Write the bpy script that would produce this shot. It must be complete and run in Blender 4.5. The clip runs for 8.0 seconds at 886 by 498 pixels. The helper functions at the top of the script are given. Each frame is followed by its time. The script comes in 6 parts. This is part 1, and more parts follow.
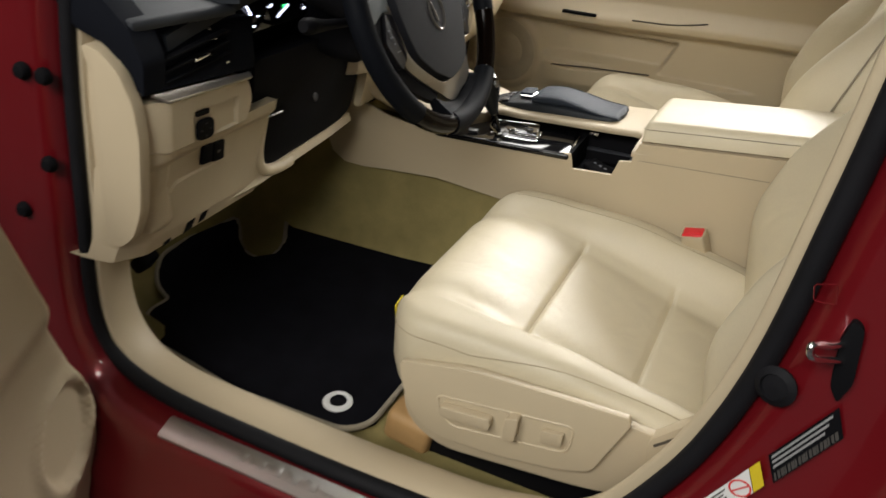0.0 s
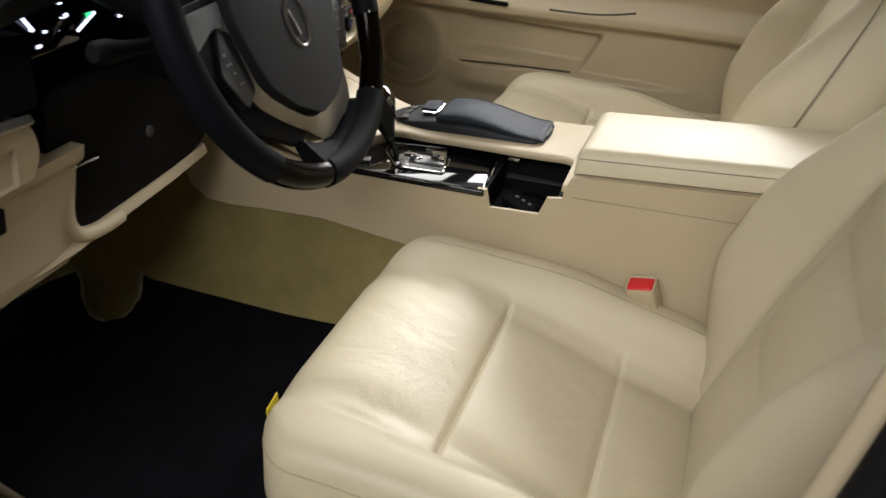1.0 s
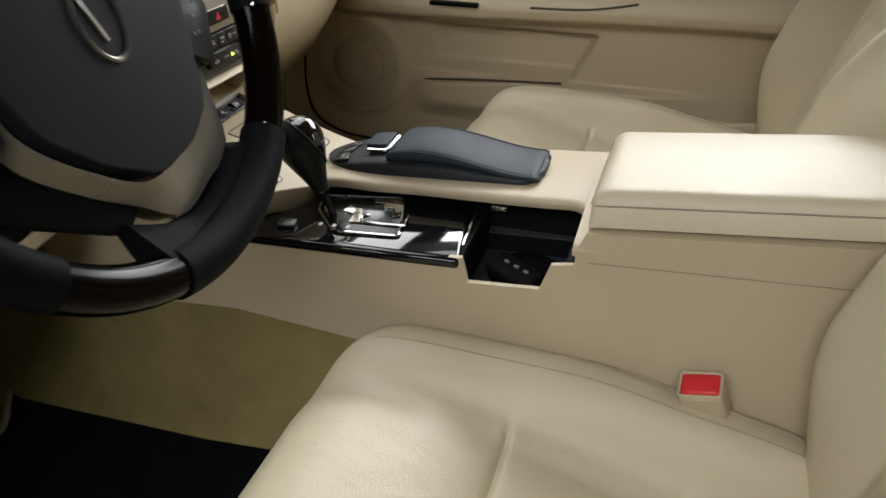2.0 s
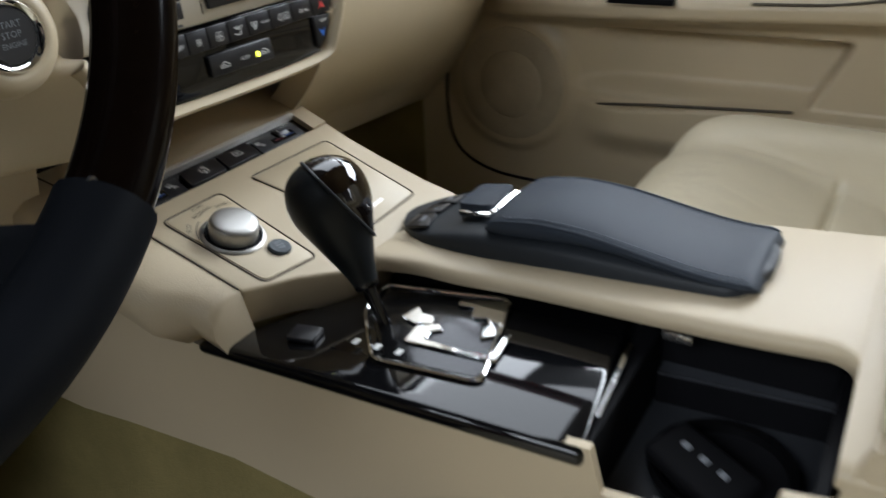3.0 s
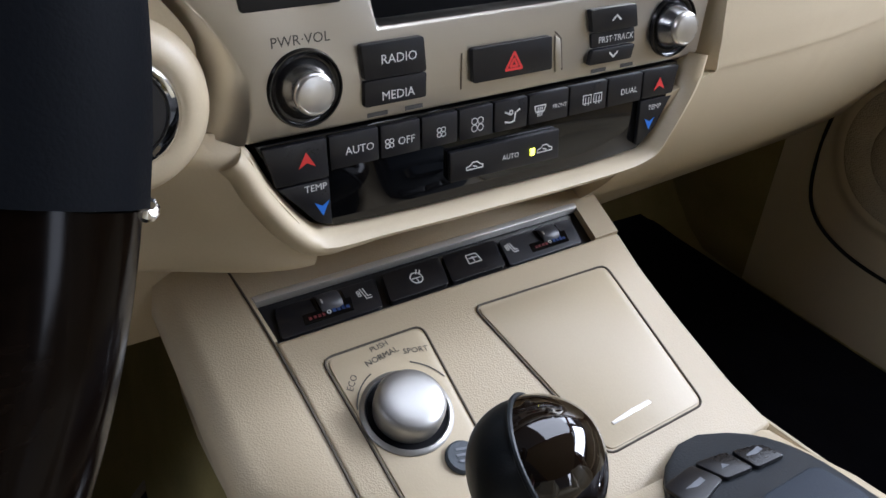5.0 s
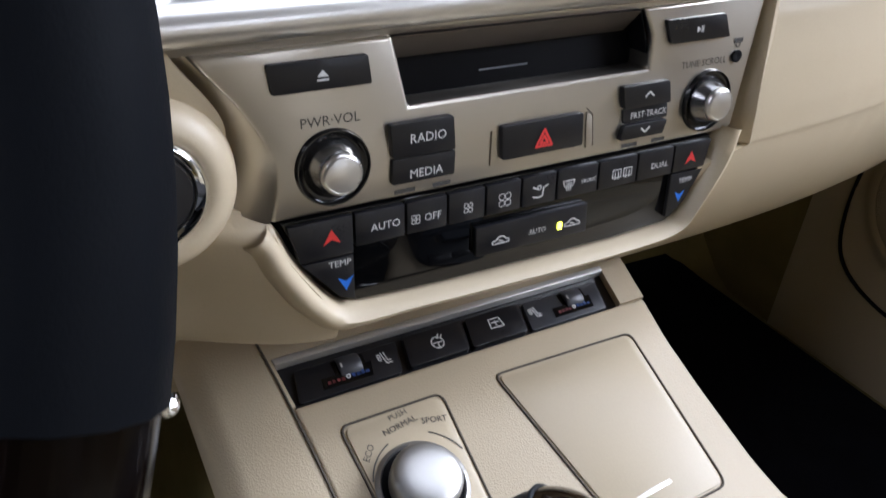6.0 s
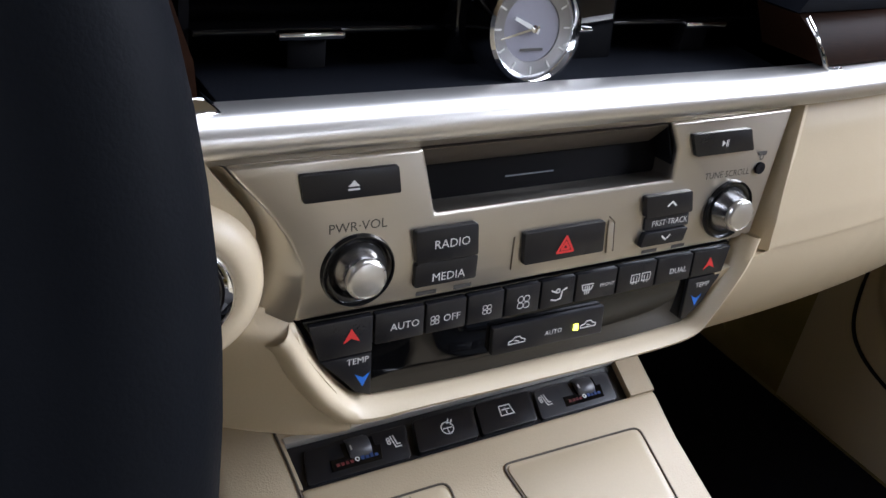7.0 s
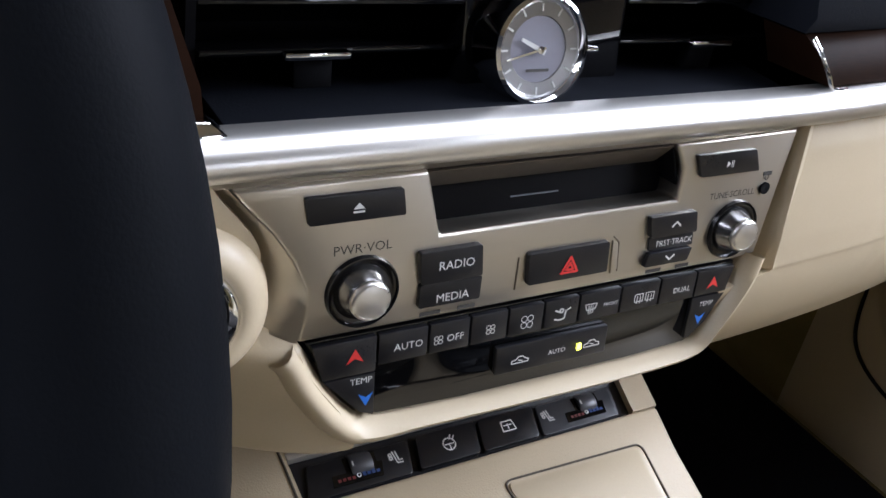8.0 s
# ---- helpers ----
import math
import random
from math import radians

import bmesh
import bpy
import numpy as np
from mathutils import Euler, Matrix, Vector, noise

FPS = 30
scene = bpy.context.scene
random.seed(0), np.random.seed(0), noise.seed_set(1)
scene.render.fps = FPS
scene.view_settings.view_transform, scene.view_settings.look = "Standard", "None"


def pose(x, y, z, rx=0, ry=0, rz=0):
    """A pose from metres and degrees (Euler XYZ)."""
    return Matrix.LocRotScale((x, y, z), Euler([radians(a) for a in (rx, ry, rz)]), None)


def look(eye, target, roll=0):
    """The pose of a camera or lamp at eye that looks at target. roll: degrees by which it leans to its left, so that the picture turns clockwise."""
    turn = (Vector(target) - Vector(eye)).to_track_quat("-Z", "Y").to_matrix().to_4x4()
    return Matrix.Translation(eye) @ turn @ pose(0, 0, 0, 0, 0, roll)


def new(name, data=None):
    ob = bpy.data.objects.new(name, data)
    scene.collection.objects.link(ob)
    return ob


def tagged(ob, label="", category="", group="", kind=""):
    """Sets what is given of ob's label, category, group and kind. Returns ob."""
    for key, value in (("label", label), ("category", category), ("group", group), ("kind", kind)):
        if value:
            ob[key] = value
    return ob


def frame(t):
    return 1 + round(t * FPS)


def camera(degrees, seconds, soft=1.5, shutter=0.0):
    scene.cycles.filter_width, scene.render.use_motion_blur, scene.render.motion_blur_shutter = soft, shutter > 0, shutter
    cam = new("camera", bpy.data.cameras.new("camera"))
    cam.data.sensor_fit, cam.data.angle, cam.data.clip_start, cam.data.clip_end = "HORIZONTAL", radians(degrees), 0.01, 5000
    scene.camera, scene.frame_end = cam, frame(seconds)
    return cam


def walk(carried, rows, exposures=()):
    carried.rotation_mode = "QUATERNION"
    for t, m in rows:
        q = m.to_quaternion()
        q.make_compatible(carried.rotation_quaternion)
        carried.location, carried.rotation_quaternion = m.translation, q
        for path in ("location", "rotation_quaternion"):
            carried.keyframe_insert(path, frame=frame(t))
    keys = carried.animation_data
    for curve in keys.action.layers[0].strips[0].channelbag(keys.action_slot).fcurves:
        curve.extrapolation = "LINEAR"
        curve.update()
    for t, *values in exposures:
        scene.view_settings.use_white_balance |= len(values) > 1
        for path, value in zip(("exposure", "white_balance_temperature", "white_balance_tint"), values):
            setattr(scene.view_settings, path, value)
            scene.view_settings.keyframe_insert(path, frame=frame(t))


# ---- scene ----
cam = camera(56.97, 8.0, shutter=0.3)
PATH = [
    (0, (0.1585, -1.5118, 1.2854), (-0.5467, 0.0717, 0.2878), 3.55),
    (0.5, (0.0944, -1.3449, 1.2537), (-0.4777, 0.2951, 0.2621), 4.51),
    (1, (0.0565, -1.1831, 1.2433), (-0.4497, 0.4499, 0.2054), 4.43),
    (1.2, (0.043, -1.1057, 1.2339), (-0.4757, 0.5163, 0.1852), 2.53),
    (2.5, (-0.0604, -0.6302, 1.0192), (-0.5883, 1.0511, 0.0734), -0.28),
    (3, (-0.0989, -0.4326, 0.9762), (-1.0423, 1.074, 0.0597), -3.34),
    (3.5, (-0.1516, -0.3329, 0.9985), (-1.3476, 0.977, 0.0745), -0.74),
    (4, (-0.2042, -0.2735, 1.0095), (-1.5538, 0.8362, 0.0364), 0.4),
    (4.2, (-0.2234, -0.2426, 1.0125), (-1.6297, 0.7543, -0.0017), -1.45),
    (5.3, (-0.2607, -0.2148, 1.0066), (-1.6561, 0.7171, -0.0816), 4.68),
    (5.5, (-0.2626, -0.2133, 1.0119), (-1.6691, 0.7175, -0.063), 5.16),
    (6, (-0.2744, -0.209, 1.0289), (-1.7128, 0.6937, -0.0276), 4.48),
    (6.5, (-0.2877, -0.2028, 1.0551), (-1.7594, 0.6888, 0.0358), 5.82),
    (7, (-0.2879, -0.209, 1.059), (-1.7735, 0.6812, 0.0586), 7.47),
    (7.5, (-0.2873, -0.2094, 1.0615), (-1.7722, 0.6801, 0.0595), 7.91),
    (8, (-0.2931, -0.2089, 1.0667), (-1.7793, 0.6784, 0.0646), 7.95),
]
walk(cam, [(t, look(eye, target, roll)) for t, eye, target, roll in PATH],
     [(0, 0.2, 6600, 10), (1.2, 0.0, 6450, 10), (2.5, -0.25, 6000, 8), (3.0, -0.1, 5700, 8), (3.5, 0.1, 5550, 11), (5.5, 0.15, 5400, 15), (6.5, 0.2, 5450, 16), (8, 0.3, 5450, 16)])

# ---- world and light ----
world = bpy.data.worlds.new("hall_air")
scene.world = world
world.use_nodes = True
world.node_tree.nodes["Background"].inputs[0].default_value = (0.9, 0.95, 1.0, 1)
world.node_tree.nodes["Background"].inputs[1].default_value = 0.02


def tube_light(name, x, y, z, sx, sy, watts, target=None):
    d = bpy.data.lights.new(name, "AREA")
    d.shape, d.size, d.size_y, d.energy, d.color = "RECTANGLE", sx, sy, watts, (1.0, 0.985, 0.955)
    o = new(name, d)
    o.matrix_world = look((x, y, z), target or (x, y, 0))
    return o


# Unseen lamps added to brighten the cabin; only the last follows a reflection.
tube_light("unseen_lamp", -0.5, -2.9, 2.7, 2.4, 0.8, 78, (-0.4, -0.6, 0.6))
tube_light("unseen_lamp", -0.2, -4.4, 2.75, 3.0, 0.6, 9, (-0.3, 0.4, 0.7))
tube_light("unseen_lamp", -1.0, 1.3, 2.95, 2.0, 2.2, 62)
tube_light("unseen_lamp", 0.5, 3.1, 2.9, 3.0, 1.8, 350, (-0.45, 0.0, 0.75))
tube_light("unseen_lamp", 4.3, 1.6, 2.2, 1.0, 2.4, 60, (-0.5, 0.1, 0.9))
tube_light("unseen_lamp", -1.8, 3.0, 2.95, 1.0, 2.2, 60)

# ---- materials ----


def mat(name, base, rough=0.5, metal=0.0, vary=0.08, vscale=6.0, bump=0.0, bscale=400.0, coat=0.0, brush=None, emit=0.0, rvary=0.08, pores=0.0, soft=0.0, spec=0.5, aniso=0.0):
    m = bpy.data.materials.new(name)
    m.use_nodes = True
    nt = m.node_tree
    b = nt.nodes["Principled BSDF"]
    L = nt.links.new
    b.inputs["Base Color"].default_value = (*base, 1)
    b.inputs["Roughness"].default_value = rough
    b.inputs["Metallic"].default_value = metal
    b.inputs["Coat Weight"].default_value = coat
    b.inputs["Coat Roughness"].default_value = 0.04
    b.inputs["Specular IOR Level"].default_value = spec
    if emit:
        b.inputs["Emission Color"].default_value = (*base, 1)
        b.inputs["Emission Strength"].default_value = emit
        return m
    if aniso:
        tg = nt.nodes.new("ShaderNodeTangent")
        tg.direction_type, tg.axis = "RADIAL", "Z"
        L(tg.outputs["Tangent"], b.inputs["Tangent"])
        b.inputs["Anisotropic"].default_value, b.inputs["Anisotropic Rotation"].default_value = aniso, 0.25
    tc = nt.nodes.new("ShaderNodeTexCoord")
    mp = nt.nodes.new("ShaderNodeMapping")
    L(tc.outputs["Object"], mp.inputs["Vector"])
    if brush:
        mp.inputs["Scale"].default_value = brush
    n1 = nt.nodes.new("ShaderNodeTexNoise")
    n1.inputs["Scale"].default_value, n1.inputs["Detail"].default_value = vscale, 6
    L(tc.outputs["Object"], n1.inputs["Vector"])
    n2 = nt.nodes.new("ShaderNodeTexNoise")
    n2.inputs["Scale"].default_value, n2.inputs["Detail"].default_value = bscale, 3
    L(mp.outputs["Vector"], n2.inputs["Vector"])
    mixn = nt.nodes.new("ShaderNodeMath")
    mixn.operation = "ADD"
    L(n1.outputs["Fac"], mixn.inputs[0])
    sc = nt.nodes.new("ShaderNodeMath")
    sc.operation = "MULTIPLY"
    sc.inputs[1].default_value = 0.6
    L(n2.outputs["Fac"], sc.inputs[0])
    L(sc.outputs[0], mixn.inputs[1])
    ramp = nt.nodes.new("ShaderNodeMapRange")
    ramp.inputs["From Min"].default_value, ramp.inputs["From Max"].default_value = 0.5, 1.1
    L(mixn.outputs[0], ramp.inputs["Value"])
    col = nt.nodes.new("ShaderNodeMix")
    col.data_type = "RGBA"
    col.inputs["A"].default_value = (*[c * (1 - vary) for c in base], 1)
    col.inputs["B"].default_value = (*[min(1, c * (1 + vary)) for c in base], 1)
    L(ramp.outputs["Result"], col.inputs["Factor"])
    L(col.outputs["Result"], b.inputs["Base Color"])
    rr = nt.nodes.new("ShaderNodeMapRange")
    rr.inputs["From Min"].default_value, rr.inputs["From Max"].default_value = 0.4, 1.2
    rr.inputs["To Min"].default_value, rr.inputs["To Max"].default_value = max(0.02, rough - rvary), min(1, rough + rvary)
    L(mixn.outputs[0], rr.inputs["Value"])
    L(rr.outputs["Result"], b.inputs["Roughness"])
    if bump:
        bp = nt.nodes.new("ShaderNodeBump")
        bp.inputs["Strength"].default_value, bp.inputs["Distance"].default_value = bump, 0.001
        src = n2.outputs["Fac"]
        if pores:
            vo = nt.nodes.new("ShaderNodeTexVoronoi")
            vo.inputs["Scale"].default_value = pores
            L(tc.outputs["Object"], vo.inputs["Vector"])
            ad = nt.nodes.new("ShaderNodeMath")
            ad.operation = "ADD"
            L(n2.outputs["Fac"], ad.inputs[0])
            L(vo.outputs["Distance"], ad.inputs[1])
            src = ad.outputs[0]
        L(src, bp.inputs["Height"])
        if soft:
            n3 = nt.nodes.new("ShaderNodeTexNoise")
            n3.inputs["Scale"].default_value, n3.inputs["Detail"].default_value, n3.inputs["Distortion"].default_value = 13.0, 2.5, 0.6
            L(tc.outputs["Object"], n3.inputs["Vector"])
            b3 = nt.nodes.new("ShaderNodeBump")
            b3.inputs["Strength"].default_value, b3.inputs["Distance"].default_value = soft, 0.02
            L(n3.outputs["Fac"], b3.inputs["Height"])
            L(b3.outputs["Normal"], bp.inputs["Normal"])
        L(bp.outputs["Normal"], b.inputs["Normal"])
    return m


LEATHER = mat("beige_leather", (0.545, 0.478, 0.335), 0.43, vary=0.07, vscale=7, bump=0.22, bscale=500, pores=1100, soft=0.15)
TRIM = mat("beige_plastic", (0.475, 0.392, 0.262), 0.50, vary=0.05, vscale=4, bump=0.16, bscale=900, pores=1100, soft=0.05)
TRIM_SMOOTH = mat("beige_satin", (0.51, 0.425, 0.285), 0.42, vary=0.04, vscale=4, bump=0.06, bscale=900, soft=0.04)
CARPET = mat("tan_carpet", (0.235, 0.192, 0.078), 0.95, vary=0.25, vscale=14, bump=1.0, bscale=700, spec=0.1)
MAT_PILE = mat("black_pile", (0.006, 0.006, 0.008), 1.0, vary=0.4, vscale=20, bump=1.0, bscale=900, spec=0.05)
BINDING = mat("binding", (0.30, 0.26, 0.19), 0.85, vary=0.15, vscale=30, bump=0.6, bscale=800)
RED = mat("red_paint", (0.17, 0.006, 0.010), 0.32, metal=0.35, vary=0.12, vscale=3, bump=0.03, bscale=1500, coat=1.0)
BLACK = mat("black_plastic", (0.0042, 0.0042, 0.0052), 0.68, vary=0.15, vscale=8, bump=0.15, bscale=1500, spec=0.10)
BUTTON = mat("button_black", (0.009, 0.009, 0.011), 0.32, vary=0.1, vscale=30, bump=0.08, bscale=1500, spec=0.45)
GLOSS = mat("piano_black", (0.0035, 0.0035, 0.004), 0.05, vary=0.1, vscale=10, rvary=0.02, spec=0.45)
RUBBER = mat("seal_rubber", (0.006, 0.006, 0.0075), 0.7, vary=0.2, vscale=20, bump=0.3, bscale=500, spec=0.2)
SLATE = mat("slate_leather", (0.026, 0.033, 0.045), 0.52, vary=0.12, vscale=10, bump=0.2, bscale=900, pores=1600, spec=0.18, soft=0.06)
SPEAKER = mat("speaker_mesh", (0.42, 0.355, 0.25), 0.7, vary=0.15, vscale=20, bump=0.6, bscale=500, pores=500)
DASHTOP = mat("dash_skin", (0.017, 0.020, 0.024), 0.52, vary=0.1, vscale=8, bump=0.2, bscale=900, spec=0.3)
SHELF = mat("shelf_skin", (0.006, 0.007, 0.010), 0.75, vary=0.1, vscale=8, bump=0.2, bscale=900, spec=0.06)
OCHRE = mat("ochre_plastic", (0.42, 0.25, 0.10), 0.6, vary=0.15, vscale=20, bump=0.2, bscale=900)
PERF = mat("perforated_leather", (0.545, 0.48, 0.34), 0.37, vary=0.07, vscale=7, bump=0.28, bscale=500, pores=520, soft=0.18)
SATIN_LINE = mat("satin_line", (0.72, 0.70, 0.66), 0.38, metal=0.6, vary=0.03)
BIN_GREY = mat("bin_grey", (0.030, 0.032, 0.037), 0.45, vary=0.12, vscale=20, bump=0.15, bscale=900)
CUP = mat("cup_metal", (0.05, 0.05, 0.052), 0.18, metal=0.9, vary=0.03)
BROWN_METAL = mat("brown_metal", (0.16, 0.135, 0.11), 0.45, metal=0.8, vary=0.05)
METAL = mat("champagne_metal", (0.50, 0.465, 0.40), 0.30, metal=0.95, vary=0.012, vscale=6, bscale=900, brush=(1, 0.02, 1), rvary=0.015, aniso=0.55)
SILVER = mat("satin_silver", (0.66, 0.64, 0.60), 0.28, metal=0.95, vary=0.05, vscale=8, bump=0.03, bscale=400, brush=(1, 0.05, 1))
RIM_LEATHER = mat("rim_leather", (0.0038, 0.0046, 0.0065), 0.6, vary=0.12, vscale=10, bump=0.08, bscale=1500, spec=0.07, soft=0.08)
GRIP = mat("grip_leather", (0.008, 0.0105, 0.013), 0.42, vary=0.12, vscale=14, bump=0.1, bscale=1500, spec=0.3)
BAR = mat("satin_bar", (0.70, 0.68, 0.64), 0.34, metal=0.95, vary=0.02, vscale=8, rvary=0.02)
SKIRT = mat("smoked_chrome", (0.20, 0.195, 0.19), 0.22, metal=0.95, vary=0.03, rvary=0.02)
DIAL = mat("spun_metal", (0.44, 0.43, 0.41), 0.44, metal=0.9, vary=0.04, vscale=20, rvary=0.04)
LACQUER = mat("lacquered_wood", (0.006, 0.0035, 0.002), 0.05, vary=0.5, vscale=20, bscale=90, brush=(6, 0.6, 6), coat=0.5, rvary=0.02)
HUB = mat("hub_skin", (0.008, 0.0085, 0.011), 0.6, vary=0.08, vscale=8, bump=0.1, bscale=1500, spec=0.25)
COVER_GREY = mat("cover_grey", (0.20, 0.225, 0.235), 0.35, vary=0.06, vscale=12)
DARK_SILVER = mat("dark_silver", (0.27, 0.255, 0.235), 0.30, metal=0.9, vary=0.06, vscale=8, bump=0.02, bscale=400)
CHROME = mat("chrome", (0.85, 0.85, 0.84), 0.08, metal=1.0, vary=0.03, rvary=0.03)
STEEL = mat("brushed_steel", (0.50, 0.48, 0.44), 0.36, metal=0.9, vary=0.1, vscale=9, bump=0.08, bscale=700, brush=(0.03, 1, 1))
WOOD = mat("dark_wood", (0.0035, 0.0019, 0.0012), 0.16, vary=0.5, vscale=5, bscale=90, brush=(6, 0.6, 6), rvary=0.02, spec=0.08)
INLAY = mat("inlay_wood", (0.012, 0.0055, 0.003), 0.5, vary=0.6, vscale=12, bscale=160, brush=(8, 0.5, 8), rvary=0.04, spec=0.015)
WHITE_PRINT = mat("white_print", (0.62, 0.62, 0.60), 0.6)
BTN_GREY = mat("button_grey", (0.045, 0.055, 0.065), 0.45, vary=0.08, vscale=30)
BTN_DARK = mat("switch_grey", (0.028, 0.029, 0.033), 0.42, vary=0.1, vscale=30, bump=0.08, bscale=1500)
GREY_KEY = mat("grey_key_print", (0.16, 0.17, 0.19), 0.6)
SEAM = mat("leather_seam", (0.36, 0.30, 0.20), 0.7)
STITCH = mat("stitch_thread", (0.10, 0.11, 0.13), 0.8)
GAP = mat("panel_gap", (0.075, 0.062, 0.045), 0.8, vary=0.1)
GREY_PRINT = mat("grey_print", (0.06, 0.056, 0.05), 0.6)
RED_PRINT = mat("red_print", (0.62, 0.035, 0.03), 0.5)
BLUE_PRINT = mat("blue_print", (0.03, 0.16, 0.62), 0.5)
DIM_BLUE = mat("dim_blue_print", (0.012, 0.035, 0.13), 0.6)
DIM_RED = mat("dim_red_print", (0.09, 0.008, 0.007), 0.6)
WHEEL_GREY = mat("wheel_grey", (0.045, 0.045, 0.05), 0.4, vary=0.1, vscale=60)
BUCKLE_RED = mat("buckle_red", (0.62, 0.02, 0.025), 0.4, vary=0.1, vscale=20)
YELLOW = mat("yellow_tag", (0.65, 0.50, 0.02), 0.6)
PAPER = mat("white_label", (0.72, 0.72, 0.70), 0.5)
LED = mat("amber_led", (0.85, 0.85, 0.05), emit=6.0)
GLOW = mat("dial_glow", (0.72, 0.76, 1.0), emit=2.2)
GREEN_GLOW = mat("green_glow", (0.05, 0.9, 0.25), emit=2.0)
CLOCK_FACE = mat("clock_face", (0.25, 0.245, 0.285), 0.45, metal=0.1, vary=0.05)
CLOCK_RING = mat("clock_ring", (0.26, 0.255, 0.25), 0.30, metal=0.85, vary=0.04)
ASPHALT = mat("hall_floor", (0.045, 0.042, 0.042), 0.75, vary=0.6, vscale=40, bump=1.0, bscale=160)
WALL = mat("hall_wall", (0.16, 0.16, 0.16), 0.8, vary=0.05, vscale=1.5, bump=0.2, bscale=60)
HEADLINER = mat("headliner", (0.45, 0.40, 0.31), 0.95, vary=0.04, bump=0.4, bscale=900)

# ---- building tools ----


def finish(bm, name, material, sharp=38):
    bmesh.ops.recalc_face_normals(bm, faces=bm.faces)
    lim = radians(sharp)
    for f in bm.faces:
        f.smooth = True
    for e in bm.edges:
        e.smooth = len(e.link_faces) == 2 and e.calc_face_angle(0) < lim
    me = bpy.data.meshes.new(name)
    bm.to_mesh(me)
    bm.free()
    me.materials.append(material)
    return me


def thing(name, at, label, category, group="", kind=""):
    o = new(name)
    o.location = at
    o.empty_display_size = 0.05
    return tagged(o, label, category, group, kind)


def part(name, bm, material, parent=None, label="", sharp=38):
    """One mesh in world coordinates, under a thing or under a part."""
    o = new(name, finish(bm, name, material, sharp))
    if parent is not None:
        o.parent = parent
        if parent.type == "EMPTY":
            o.matrix_parent_inverse = Matrix.Translation(parent.location).inverted()
    if label:
        o["label"] = label
    return o


def solid(name, bm, material, label, category, kind="", group="", sharp=38):
    return tagged(part(name, bm, material, None, "", sharp), label, category, group, kind)


def bevel(bm, w, seg=2, edges=None):
    if w > 0:
        bmesh.ops.bevel(bm, geom=list(edges or bm.edges), offset=w, segments=seg, profile=0.5, affect="EDGES", clamp_overlap=True)
    return bm


def box(c, s, rot=(0, 0, 0), bev=0.0, seg=2, m=None):
    bm = bmesh.new()
    bmesh.ops.create_cube(bm, size=1.0, matrix=Matrix.Diagonal((*s, 1)))
    bevel(bm, bev, seg)
    bmesh.ops.transform(bm, matrix=m if m is not None else pose(*c, *rot), verts=bm.verts)
    return bm


def join(*bms):
    out = bmesh.new()
    for b in bms:
        me = bpy.data.meshes.new("tmp")
        b.to_mesh(me)
        b.free()
        out.from_mesh(me)
        bpy.data.meshes.remove(me)
    return out


def prism(poly, vec, bev=0.0, seg=2):
    bm = bmesh.new()
    vec = Vector(vec)
    f = bm.faces.new([bm.verts.new(Vector(p)) for p in poly])
    r = bmesh.ops.extrude_face_region(bm, geom=[f])
    for v in r["geom"]:
        if isinstance(v, bmesh.types.BMVert):
            v.co += vec
    bmesh.ops.recalc_face_normals(bm, faces=bm.faces)
    return bevel(bm, bev, seg)


def loft(rings, closed=True, caps=True, loop=False):
    bm = bmesh.new()
    rows = [[bm.verts.new(Vector(p)) for p in r] for r in rings]
    n = len(rows[0])
    pairs = list(zip(rows, rows[1:])) + ([(rows[-1], rows[0])] if loop else [])
    for a, b in pairs:
        for i in range(n if closed else n - 1):
            j = (i + 1) % n
            bm.faces.new((a[i], a[j], b[j], b[i]))
    if caps and closed and not loop:
        bm.faces.new(rows[0][::-1])
        bm.faces.new(rows[-1])
    return bm


def spline(pts, n):
    """n points along a smooth curve through pts."""
    pts = [Vector(p) for p in pts]
    ext = [2 * pts[0] - pts[1]] + pts + [2 * pts[-1] - pts[-2]]
    out = []
    m = len(pts) - 1
    for k in range(n):
        u = k / (n - 1) * m
        i = min(int(u), m - 1)
        t = u - i
        p0, p1, p2, p3 = ext[i:i + 4]
        out.append(0.5 * (2 * p1 + (p2 - p0) * t + (2 * p0 - 5 * p1 + 4 * p2 - p3) * t * t + (3 * p1 - p0 - 3 * p2 + p3) * t ** 3))
    return out


def tube(pts, r, n=10, loop=False, flat=1.0, up=(0, 0, 1)):
    pts = [Vector(p) for p in pts]
    rings = []
    N = len(pts)
    for k, p in enumerate(pts):
        a = pts[(k - 1) % N] if loop or k else pts[k]
        b = pts[(k + 1) % N] if loop or k < N - 1 else pts[k]
        t = (b - a).normalized()
        s = t.cross(Vector(up))
        s = s.normalized() if s.length > 1e-4 else Vector((1, 0, 0))
        w = s.cross(t).normalized()
        rr = r[k] if isinstance(r, (list, tuple)) else r
        rings.append([p + s * rr * math.cos(q) + w * rr * flat * math.sin(q) for q in (2 * math.pi * i / n for i in range(n))])
    return loft(rings, True, True, loop)


def band(path, profile, side, out):
    """Sweeps an open profile of (across, proud) along path; side and out give the two directions at each point."""
    rings = []
    for k, p in enumerate(path):
        rings.append([p + side(k) * a + out(k) * b for a, b in profile])
    return loft(rings, False, False)


def lathe(prof, m, n=32, loop=False):
    rings = [[m @ Vector((r * math.cos(a), r * math.sin(a), h)) for a in (2 * math.pi * i / n for i in range(n))] for r, h in prof]
    return loft(rings, True, not loop, loop)


